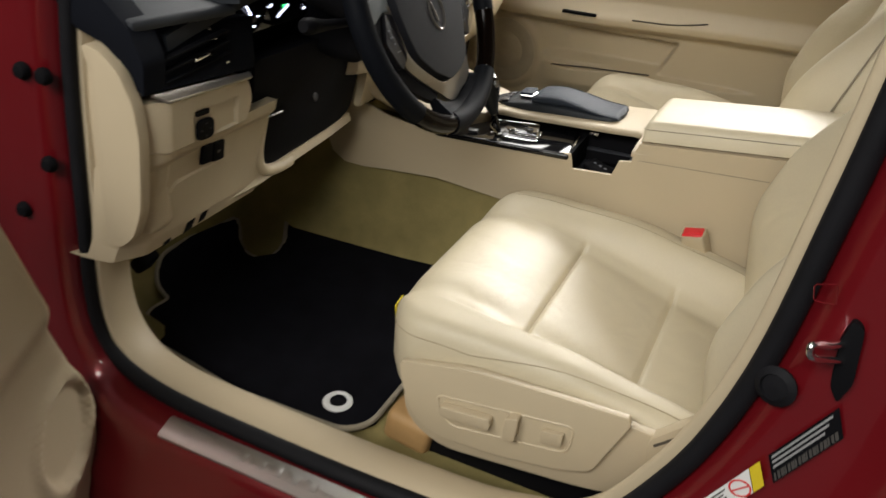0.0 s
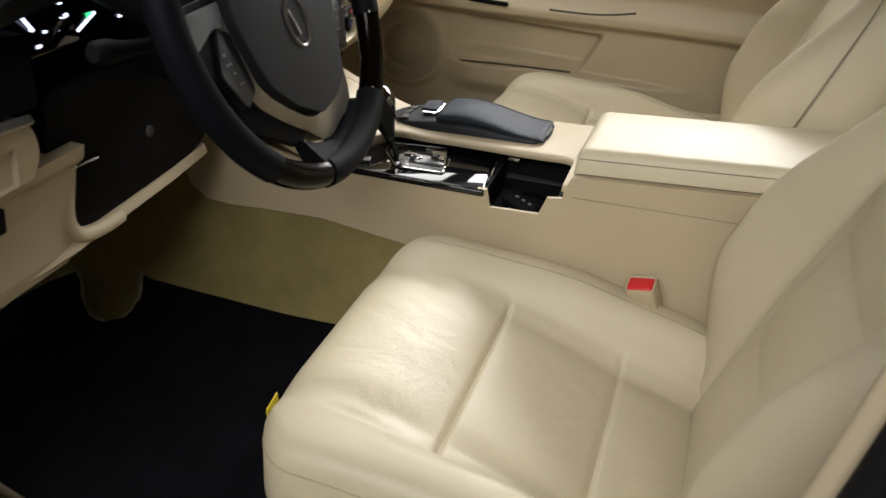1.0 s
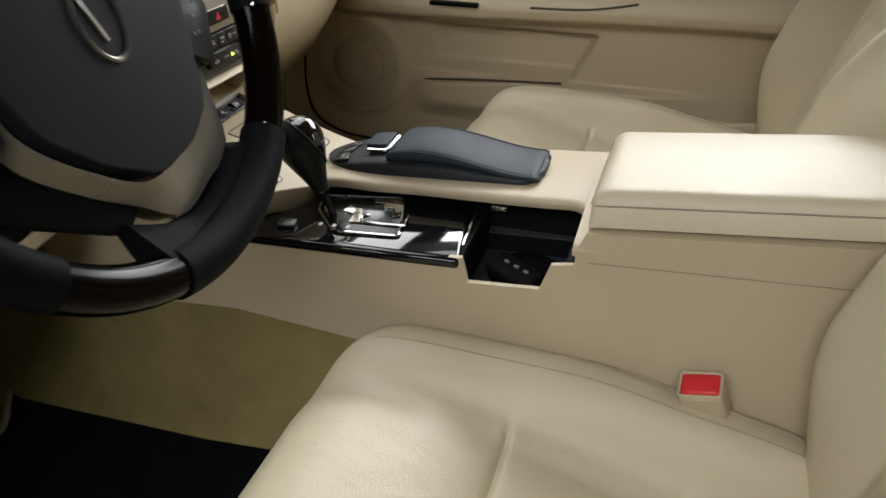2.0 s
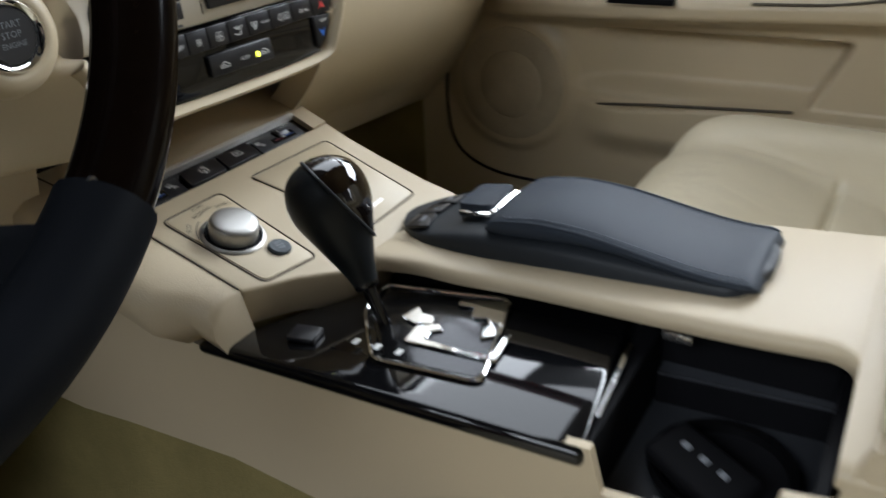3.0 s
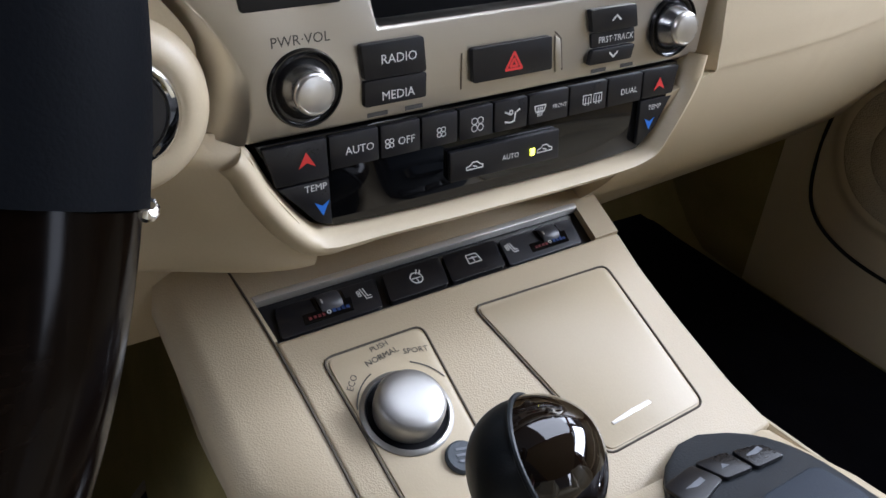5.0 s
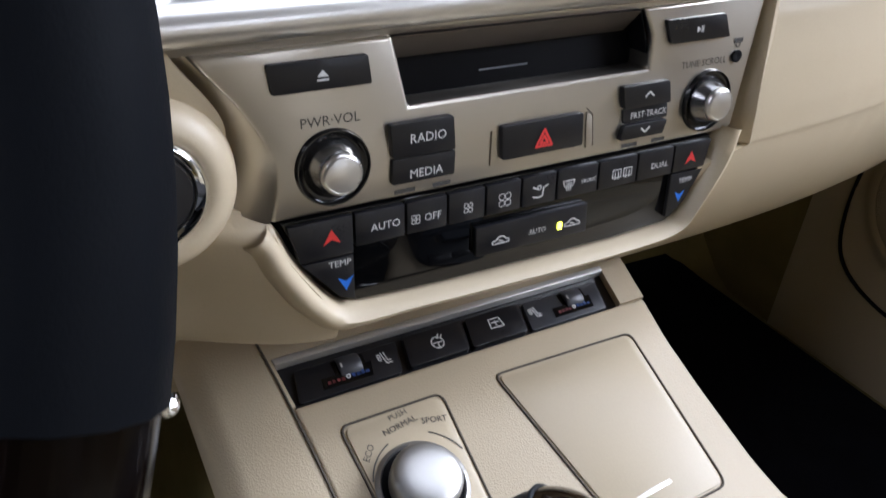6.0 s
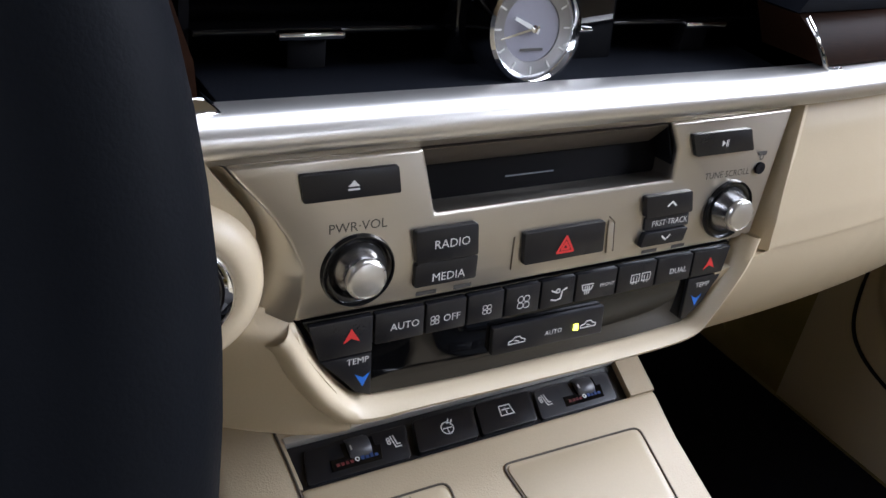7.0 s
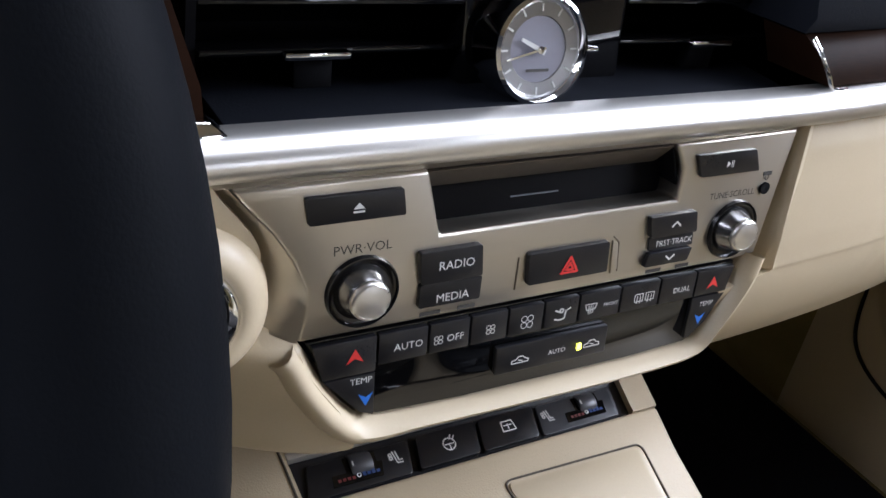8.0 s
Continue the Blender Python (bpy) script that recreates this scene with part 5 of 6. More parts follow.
def on_block(pts, d):
    return [(-0.5945 + 0.12 * (z - 0.86) + d, y, z) for y, z in pts]


part("knee_panel", sheet(knee, 120, 84, (-0.05, 0, 0)), TRIM, dash, "beige knee panel", 60)
part("knee_lip", loft([[(x, y, z), (x + 0.010, y, z + 0.010), (x + 0.006, y, z + 0.024), (-0.70, y, z + 0.028), (-0.70, y, z - 0.006)] for x, y, z in ((-0.672, -0.60, 0.652), (-0.660, -0.54, 0.656), (-0.652, -0.49, 0.661), (-0.652, -0.45, 0.664), (-0.652, -0.36, 0.668), (-0.652, -0.28, 0.672), (-0.652, -0.20, 0.680))]), TRIM, dash)
part("switch_block", sheet(block, 130, 64, (-0.05, 0, 0)), TRIM_SMOOTH, dash, "satin beige switch block", 60)
msw = part("mirror_switch", prism(rounded(on_block(((-0.689, 0.8560), (-0.6545, 0.8535), (-0.6545, 0.8225), (-0.689, 0.8245)), 0.0), 0.0105, 6), (0.0055, 0, 0), 0.0022, 3), BLACK, dash, "square black mirror switch with round corners")
for y, z in ((-0.6715, 0.8485), (-0.6715, 0.8295), (-0.6810, 0.8395), (-0.6620, 0.8385)):
    part("arrow_mark", prism(on_block(((y - 0.0014, z - 0.0012), (y + 0.0014, z - 0.0012), (y, z + 0.0014)), 0.0052), (0.0006, 0, 0)), GREY_PRINT, msw)
part("mirror_key", prism(rounded(on_block(((-0.690, 0.8695), (-0.663, 0.8680), (-0.664, 0.8610), (-0.689, 0.8620)), 0.0), 0.002), (0.004, 0, 0), 0.001, 2), BLACK, dash)
for y0, y1, z0, z1 in ((-0.6565, -0.6330, 0.7680, 0.8010), (-0.6290, -0.6040, 0.7630, 0.7965)):
    pk = part("panel_key", prism(rounded(on_knee(((y0, z1), (y1, z1 - 0.0025), (y1 + 0.003, z0 - 0.0020), (y0 + 0.003, z0)), -0.004), 0.002), (0.0058, 0, 0), 0.0012, 2), BLACK, dash, "black panel key")
    part("key_mark", prism(on_knee(((y0 + 0.010, z0 + 0.018), (y0 + 0.016, z0 + 0.018), (y0 + 0.0165, z0 + 0.013), (y0 + 0.0105, z0 + 0.013)), 0.0016), (0.0006, 0, 0)), GREY_PRINT, pk)
for y, z, w_, h_ in ((-0.660, 0.6600, 0.018, 0.022), (-0.6295, 0.6635, 0.015, 0.020), (-0.707, 0.6520, 0.014, 0.009)):
    part("lower_key", prism(rounded(on_knee(((y - w_ / 2, z + h_ / 2), (y + w_ / 2, z + h_ / 2 + 0.002), (y + w_ / 2, z - h_ / 2 + 0.002), (y - w_ / 2, z - h_ / 2)), -0.004), 0.002), (0.0052, 0, 0), 0.0012, 2), BLACK, dash)
cap_line = [(-0.676, 0.976), (-0.648, 0.972), (-0.618, 0.947), (-0.600, 0.906), (-0.598, 0.858), (-0.606, 0.80), (-0.615, 0.750), (-0.634, 0.708), (-0.662, 0.684), (-0.684, 0.685), (-0.683, 0.769), (-0.671, 0.875), (-0.666, 0.941)]
part("end_cap", prism(rounded([(x, -0.792, z) for x, z in cap_line], 0.012, 3), (0, 0.018, 0), 0.0085, 4), TRIM, dash, "beige leaf-shaped dash end cap", 50)
part("end_body", box((-0.68, -0.735, 0.83), (0.10, 0.06, 0.28), bev=0.02, seg=3), TRIM, dash)
part("dash_end", prism(rounded([(x, -0.780, z) for x, z in ((-0.592, 0.915), (-0.616, 0.952), (-0.650, 0.978), (-0.690, 0.988), (-0.720, 1.02), (-0.700, 1.04), (-0.640, 1.035), (-0.602, 1.0), (-0.586, 0.96))], 0.006), (0, 0.04, 0), 0.005, 3), SHELF, dash, "black dash end", 50)
part("vent_housing", prism([(-0.590, -0.775, 0.918), (-0.585, -0.56, 0.899), (-0.60, -0.54, 0.97), (-0.615, -0.74, 0.995)], (-0.09, 0, 0), 0.006, 2), SHELF, dash, "black side vent housing")
for z in (0.930, 0.945, 0.960):
    part("side_vane", box((-0.594, -0.675, z), (0.012, 0.13, 0.003), (5, 0, 0), 0.0008), BLACK, dash)
part("vane_tab", box((-0.586, -0.675, 0.945), (0.007, 0.03, 0.004), (5, 0, 0), 0.001), CHROME, dash)
part("silver_blade", prism([(-0.594, -0.765, 0.9170), (-0.5825, -0.746, 0.9035), (-0.5800, -0.576, 0.8920), (-0.5880, -0.573, 0.8985)], (-0.003, 0, -0.0045), 0.0016, 2), BAR, dash, "satin silver blade")
cover = [(-0.535, 0.90), (-0.215, 0.89), (-0.190, 0.80), (-0.200, 0.712), (-0.275, 0.686), (-0.425, 0.684), (-0.472, 0.690), (-0.492, 0.715), (-0.496, 0.745), (-0.482, 0.788), (-0.540, 0.792), (-0.528, 0.846)]
part("column_cover", prism(rounded([(-0.606 + 0.21 * (z - 0.90), y, z) for y, z in cover], 0.012), (-0.05, 0, 0), 0.003, 2), BLACK, dash, "black column cover")
part("knee_lip", tube(spline([(-0.634, -0.499, 0.785), (-0.640, -0.500, 0.745), (-0.644, -0.497, 0.712), (-0.646, -0.478, 0.688), (-0.648, -0.440, 0.678), (-0.650, -0.40, 0.676)], 24), 0.011, 12), TRIM, dash)
part("cover_edge", tube([(-0.626, -0.536, 0.793), (-0.622, -0.452, 0.791)], 0.0016, 6), SILVER, dash)
part("cover_screw", lathe([(0.0, 0.0), (0.008, 0.0), (0.008, 0.002), (0.006, 0.003), (0.0, 0.002)], Matrix.Translation((-0.629, -0.345, 0.783)) @ Vector((1, 0, 0.2)).to_track_quat("Z", "Y").to_matrix().to_4x4(), 18), BUTTON, dash)
part("cluster_hood", sheet(lambda u, v: (-0.56 - 0.16 * u, -0.62 + 0.43 * v, 1.02 + 0.055 * math.sin(math.pi * v) ** 0.7 - 0.02 * u), 10, 24, (0, 0, -0.012)), DASHTOP, dash)
part("side_top", prism([(-0.60, -0.775, 0.995), (-0.58, -0.60, 0.985), (-0.66, -0.60, 1.035), (-0.85, -0.70, 1.03), (-0.85, -0.775, 1.01)], (0, 0, 0.015), 0.006, 2), DASHTOP, dash)
clus = thing("instrument_cluster", (-0.64, -0.40, 0.98), "dark instrument cluster with glowing dials", "instrument cluster")
part("panel", prism([(-0.630, -0.60, 0.93), (-0.630, -0.22, 0.93), (-0.655, -0.22, 1.03), (-0.655, -0.60, 1.03)], (-0.02, 0, 0), 0.004), GLOSS, clus)
for yc_, r_ in ((-0.50, 0.048), (-0.33, 0.048)):
    for k in range(15):
        a = radians(-130 + 260 * k / 14)
        part("dial_mark", box((-0.6335 - 0.012 * math.cos(a) * 0.5 - 0.006, yc_ + r_ * math.sin(a), 0.978 + r_ * math.cos(a)), (0.002, 0.0014, 0.005), (math.degrees(-a), 0, 0)), GLOW, clus)
    part("needle", box((-0.634, yc_ - 0.012, 0.972), (0.002, 0.003, 0.034), (35, 0, 0)), GLOW, clus)
part("green_lamp", box((-0.634, -0.415, 0.955), (0.002, 0.008, 0.005)), GREEN_GLOW, clus)

for y, z, wy, wz, tilt in ((-0.547, 0.959, 0.016, 0.004, -20), (-0.501, 0.941, 0.012, 0.005, 0), (-0.503, 0.960, 0.008, 0.006, 0), (-0.486, 0.953, 0.009, 0.004, 0), (-0.513, 0.978, 0.010, 0.005, 0), (-0.532, 0.990, 0.010, 0.004, 0),
                           (-0.449, 0.962, 0.010, 0.006, 10), (-0.374, 0.962, 0.008, 0.005, 0), (-0.366, 0.943, 0.012, 0.005, 10), (-0.332, 0.946, 0.004, 0.012, -15), (-0.327, 0.928, 0.005, 0.012, -20), (-0.423, 0.949, 0.044, 0.005, 24)):
    part("dial_mark", box((-0.6285 - 0.247 * (z - 0.93), y, z), (0.002, wy * (0.5 if wy < 0.03 else 0.8), wz * 0.6), (tilt, 0, 0)), GLOW, clus)
for y, z in ((-0.639, 0.972), (-0.634, 0.959), (-0.619, 0.923)):
    part("vent_pin", box((-0.590 - 0.2 * (z - 0.92), y, z), (0.006, 0.006, 0.004), bev=0.001), CHROME, dash)

# ---- steering wheel ----
wheel = thing("steering_wheel", (-0.40, -0.393, 1.0), "black leather and dark wood steering wheel with silver spokes", "steering wheel")
WT = radians(22)
WN, WU = Vector((math.cos(WT), 0, math.sin(WT))), Vector((-math.sin(WT), 0, math.cos(WT)))
WC = Vector((-0.394, -0.391, 0.999))


def wp(y, u, n=0.0):
    return WC + Vector((0, y, 0)) + WU * u + WN * n


def arc(a0, a1, r, rad, n=24):
    pts = [wp(r * math.sin(radians(a0 + (a1 - a0) * k / n)), r * math.cos(radians(a0 + (a1 - a0) * k / n))) for k in range(n + 1)]
    return tube(pts, rad, 16, up=WN)


RM = 0.1892
part("rim_wood", arc(107, 140, RM, 0.0158), WOOD, wheel, "glossy dark wood")
part("rim_wood", arc(192, 221, RM, 0.0158), WOOD, wheel, "glossy dark wood")
part("rim_leather", arc(140, 192, RM, 0.0180, 40), RIM_LEATHER, wheel, "slate leather sleeve")
part("rim_leather", arc(221, 467, RM, 0.0168, 80), RIM_LEATHER, wheel, "slate leather rim")
for a_ in (107, 140):
    for r_, n_ in ((RM + 0.0155, 0.004), (RM - 0.012, 0.011)):
        part("rivet", lathe([(0.0, 0.0), (0.002, 0.0), (0.0014, 0.0012), (0.0, 0.0014)], Matrix.Translation(wp(r_ * math.sin(radians(a_)), r_ * math.cos(radians(a_)), n_)) @ WN.to_track_quat("Z", "Y").to_matrix().to_4x4(), 10), CHROME, wheel)
hub = rounded([wp(y, u, -0.03) for y, u in ((-0.098, 0.055), (0.094, 0.055), (0.096, 0.0), (0.083, -0.037), (0.070, -0.076), (0.060, -0.100), (0.032, -0.117), (-0.012, -0.125), (-0.054, -0.102), (-0.087, -0.071), (-0.097, -0.042), (-0.106, 0.0))], 0.010, 4)
part("airbag_cover", prism(hub, WN * 0.040, 0.009, 4), HUB, wheel, "dark grey airbag cover")
for sg in (1, -1):
    ym = lambda y: y if sg > 0 else -0.014 - y
    part("spoke", prism(rounded([wp(ym(y), u, -0.020) for y, u in ((-0.090, 0.034), (-0.185, 0.030), (-0.185, -0.014), (-0.142, -0.040), (-0.123, -0.082), (-0.098, -0.066), (-0.096, 0.0))], 0.008), WN * 0.012, 0.004, 2), HUB, wheel)
    part("spoke_cover", prism(rounded([wp(ym(y), u, -0.010) for y, u in ((-0.088, 0.026), (-0.168, 0.024), (-0.160, -0.012), (-0.124, 0.004), (-0.097, 0.000))], 0.006), WN * 0.006, 0.0025, 2), COVER_GREY, wheel, "grey satin spoke cover")
    keyp = part("switch_pad", prism(rounded([wp(ym(y), u, -0.008) for y, u in ((-0.124, 0.002), (-0.106, -0.004), (-0.101, -0.040), (-0.099, -0.066), (-0.121, -0.080), (-0.142, -0.038))], 0.005), WN * 0.007, 0.0025, 2), BUTTON, wheel, "black switch pad")
    for k, (y, u) in enumerate(((-0.127, -0.022), (-0.125, -0.032), (-0.121, -0.042), (-0.116, -0.054))):
        for dy in (-0.0035, 0.002) if k % 2 else (-0.001,):
            part("switch_mark", prism([wp(ym(y) + dy - 0.0016, u + 0.0016, -0.0006), wp(ym(y) + dy + 0.0016, u + 0.0010, -0.0006), wp(ym(y) + dy + 0.0016, u - 0.0016, -0.0006), wp(ym(y) + dy - 0.0016, u - 0.0010, -0.0006)], WN * 0.0004), GREY_KEY, keyp)
part("lower_spoke", prism(rounded([wp(y, u, -0.026) for y, u in ((-0.150, -0.052), (-0.123, -0.078), (-0.096, -0.078), (-0.060, -0.112), (-0.020, -0.138), (-0.040, -0.150), (-0.092, -0.119), (-0.128, -0.098))], 0.006), WN * 0.012, 0.003, 2), BLACK, wheel, "black lower spoke")
trim_in = spline([wp(y, u) for y, u in ((-0.107, 0.010), (-0.098, -0.040), (-0.088, -0.071), (-0.054, -0.103), (-0.014, -0.126), (0.032, -0.118), (0.062, -0.101), (0.072, -0.076), (0.085, -0.037), (0.098, 0.002))], 60)
trim_out = spline([wp(y, u) for y, u in ((-0.116, 0.006), (-0.106, -0.043), (-0.098, -0.080), (-0.061, -0.114), (-0.026, -0.138), (0.008, -0.160), (0.050, -0.151), (0.086, -0.137), (0.098, -0.085), (0.108, -0.010))], 60)
part("spoke_trim", loft([[a + WN * -0.030, a + WN * -0.002, a * 0.6 + b * 0.4 + WN * -0.004, b + WN * -0.010, b + WN * -0.030] for a, b in zip(trim_in, trim_out)]), DARK_SILVER, wheel, "satin silver lower spoke trim", 30)
web = []
for k in range(25):
    f = k / 24
    a = wp(0.085 - 0.130 * f, -0.136 - 0.024 * math.sin(math.pi * f) - 0.006 * f, -0.008)
    g = radians(143 + 50 * f)
    b_ = wp(RM * math.sin(g), RM * math.cos(g))
    web.append([a + WN * -0.014, a, a * 0.65 + b_ * 0.35 + WN * 0.006, a * 0.3 + b_ * 0.7 + WN * 0.013, b_ + WN * 0.0165, b_ + WN * -0.015, a * 0.5 + b_ * 0.5 + WN * -0.016])
part("spoke_leather", loft(web), RIM_LEATHER, wheel, "leather web joining the lower spoke", 60)
part("emblem_ring", lathe([(0.0215, 0.0), (0.0245, 0.0), (0.0245, 0.003), (0.023, 0.004), (0.0215, 0.003)], Matrix.Translation(wp(0.0, -0.022, 0.0095)) @ WN.to_track_quat("Z", "Y").to_matrix().to_4x4() @ Matrix.Diagonal((0.86, 1.18, 1, 1)), 40, True), DARK_SILVER, wheel, "plain satin oval ring")
part("emblem_bar", prism([wp(y, u, 0.010) for y, u in ((-0.012, -0.008), (-0.008, -0.007), (0.000, -0.036), (-0.004, -0.037))], WN * 0.002, 0.0005, 1), DARK_SILVER, wheel, "plain satin bar")
part("column_shroud", loft([[WC + Vector((d, 0.115 * math.cos(a) * s_ + 0.0, 0.10 * math.sin(a) * s_ - 0.02 + d * -0.35)) for a in (2 * math.pi * k / 20 for k in range(20))] for d, s_ in ((-0.03, 0.55), (-0.08, 0.75), (-0.16, 0.8), (-0.24, 0.85))]), BLACK, wheel, "black column shroud")
stalk = thing("wiper_stalk", (-0.47, -0.26, 0.93), "black control stalk behind the steering wheel", "stalk")
part("arm", tube(spline([(-0.478, -0.33, 0.915), (-0.472, -0.285, 0.895), (-0.466, -0.250, 0.876)], 10), [0.008, 0.008, 0.0085, 0.009, 0.0095, 0.010, 0.011, 0.012, 0.012, 0.010], 12), BLACK, stalk)
part("knob", tube([(-0.4670, -0.260, 0.881), (-0.4660, -0.252, 0.877), (-0.4645, -0.238, 0.870), (-0.4641, -0.234, 0.868)], [0.0115, 0.0135, 0.0135, 0.0100], 16), BLACK, stalk)
for k in range(3):
    part("stalk_mark", box((-0.4520, -0.2455 + 0.004 * k, 0.8745 - 0.002 * k), (0.0008, 0.0014, 0.004), (25, 0, 0)), GREY_KEY, stalk)
stalk2 = thing("indicator_stalk", (-0.47, -0.50, 0.95), "black indicator stalk with a rounded tip", "stalk")
part("arm", tube(spline([(-0.478, -0.47, 0.966), (-0.478, -0.54, 0.976), (-0.476, -0.580, 0.983)], 10), [0.007, 0.007, 0.0072, 0.0075, 0.008, 0.0088, 0.0095, 0.0105, 0.011, 0.010], 12), BLACK, stalk2)
part("knob", tube([(-0.477, -0.566, 0.981), (-0.476, -0.577, 0.983), (-0.476, -0.589, 0.985), (-0.476, -0.595, 0.986)], [0.0105, 0.0122, 0.0118, 0.0080], 16), BLACK, stalk2)

# ---- passenger door ----
pdoor = thing("passenger_door", (-0.3, 0.76, 0.4), "closed beige passenger door with armrest and pocket", "car door")


def pd(u, v):
    x = -0.86 + 1.16 * u
    z = 0.30 + 0.72 * v
    y = 0.745 + 0.02 * (z - 0.6)
    ledge = 0.735 + 0.02 * smooth(-0.7, 0.1, x)
    y -= 0.050 * smooth(ledge - 0.035, ledge - 0.012, z) * smooth(ledge + 0.045, ledge + 0.0, z) * smooth(-0.78, -0.66, x)
    y -= 0.006 * bell(z - (ledge - 0.03), 0.006) * smooth(-0.75, -0.66, x)
    # hollow above the pocket
    right = -0.195 - 0.25 * max(0, 0.69 - z) * 2
    inx = smooth(-0.60, -0.50, x) * smooth(right + 0.005, right - 0.005, x)
    inz = smooth(0.600, 0.625, z) * smooth(0.700, 0.694, z)
    y += 0.038 * inx * inz
    # lower pocket
    rim = 0.583 + 0.016 * smooth(-0.52, -0.30, x)
    y -= 0.022 * smooth(-0.58, -0.50, x) * smooth(0.05, -0.1, x) * smooth(0.50, 0.548, z) * smooth(rim + 0.006, rim - 0.002, z)
    # speaker bulge
    r = math.hypot(x + 0.682, (z - 0.600))
    y -= 0.009 * smooth(0.118, 0.098, r)
    return (x, y, z)


part("door_panel", sheet(pd, 240, 190, (0, 0.05, 0)), TRIM_SMOOTH, pdoor, "", 70)
speaker = part("speaker_grille", lathe([(0.0, 0.0045), (0.030, 0.0045), (0.052, 0.0042), (0.055, 0.0015), (0.060, 0.0036), (0.088, 0.0020), (0.092, 0.0), (0.092, -0.006), (0.0, -0.006)], Matrix.Translation((-0.682, 0.7345, 0.600)) @ pose(0, 0, 0, 90, 0, 0), 56), SPEAKER, pdoor, "brown perforated speaker grille", 60)
part("panel_edge", tube(spline([(-0.785, 0.741, 0.72), (-0.801, 0.741, 0.63), (-0.806, 0.740, 0.55), (-0.790, 0.738, 0.484), (-0.740, 0.737, 0.450), (-0.66, 0.737, 0.438), (-0.50, 0.737, 0.440), (-0.30, 0.737, 0.442), (0.0, 0.737, 0.45)], 50), 0.0025, 6), RUBBER, pdoor, "dark panel seam")
part("pocket_slit", tube([(-0.535, 0.7370, 0.583), (-0.50, 0.7295, 0.5890), (-0.44, 0.7262, 0.5950), (-0.34, 0.7262, 0.6010), (-0.25, 0.7262, 0.6060)], 0.0022, 6), GAP, pdoor, "dark slit of the door pocket")
part("window_switch", box((-0.46, 0.691, 0.751), (0.095, 0.014, 0.008), bev=0.002), BLACK, pdoor, "black window switch")
part("pull_cup", tube(spline([(-0.315, 0.7005, 0.752), (-0.26, 0.7005, 0.7535), (-0.21, 0.702, 0.756), (-0.165, 0.706, 0.762), (-0.12, 0.713, 0.770)], 24), 0.0022, 6), GAP, pdoor, "dark edge of the door pull")
part("upper_panel", box((-0.28, 0.772, 1.03), (1.16, 0.04, 0.05), bev=0.012, seg=3), DASHTOP, pdoor)
solid("wall_body_right", box((0.30, 0.80, 0.66), (1.9, 0.03, 0.72), bev=0.01), RED, "red body side behind the passenger door", "car body", "structure")
solid("wall_pillar_right", box((0.40, 0.755, 0.75), (0.26, 0.06, 0.80), bev=0.03, seg=3), TRIM, "beige trim of the far door pillar", "pillar", "structure")

# ---- driver's door, open ----
dd = thing("driver_door", (-0.80, -0.85, 0.3), "open driver's door with beige inner panel and pocket", "car door")
DV, DN = Vector((0.42, -0.91, 0)), Vector((0.91, 0.42, 0))
DP = Vector((-0.775, -0.80, 0))


def dpt(s, z, n=0.0):
    p = DP + DV * s + DN * n
    return Vector((p.x, p.y, z))


def ddf(u, v):
    s = 0.30 * u
    z = 0.27 + 0.63 * v
    s0 = 0.045 + 0.07 * smooth(0.40, 0.27, z) ** 2 + 0.40 * max(0, z - 0.42)
    edge = min(1, u / 0.12)
    n = 0.035 * math.sqrt(1 - (1 - edge) ** 2)
    ss = s0 + s
    r = math.hypot(ss - 0.16, z - 0.44)
    n += 0.008 * smooth(0.10, 0.085, r) - 0.014 * smooth(0.080, 0.07, r)
    n += 0.02 * smooth(0.60, 0.66, z)
    p = dpt(ss, z, n)
    return p


part("inner_panel", sheet(ddf, 40, 60, (-0.03, -0.012, 0)), TRIM, dd, "", 60)
part("door_skin", prism([dpt(0.10, 0.27, -0.10), dpt(0.9, 0.27, -0.10), dpt(0.9, 1.0, -0.10), dpt(0.30, 1.0, -0.10)], DN * 0.09, 0.01), RED, dd)

# ---- fittings of the door opening ----
strk = thing("door_striker", (0.24, -0.81, 0.85), "chrome door striker on a black plate", "door striker")
part("plate", prism(rounded([(0.242, -0.802, 0.867), (0.247, -0.803, 0.892), (0.258, -0.805, 0.886), (0.264, -0.806, 0.828), (0.257, -0.804, 0.802), (0.247, -0.802, 0.817)], 0.006), (0, -0.010, 0), 0.003, 2), BLACK, strk)
part("loop", tube(spline([(0.248, -0.808, 0.864), (0.236, -0.822, 0.866), (0.2205, -0.834, 0.869), (0.2195, -0.836, 0.863), (0.2235, -0.835, 0.857), (0.238, -0.822, 0.851), (0.252, -0.808, 0.846)], 30), 0.0036, 10), CHROME, strk)
plug = thing("body_plug", (0.205, -0.80, 0.795), "round black rubber plug in the pillar", "rubber plug")
part("plug", lathe([(0.0, 0.0), (0.020, 0.0), (0.021, 0.004), (0.014, 0.008), (0.013, 0.004), (0.0, 0.005)], Matrix.Translation((0.205, -0.800, 0.793)) @ Vector((-0.35, -0.93, 0.1)).to_track_quat("Z", "Y").to_matrix().to_4x4(), 28), RUBBER, plug)
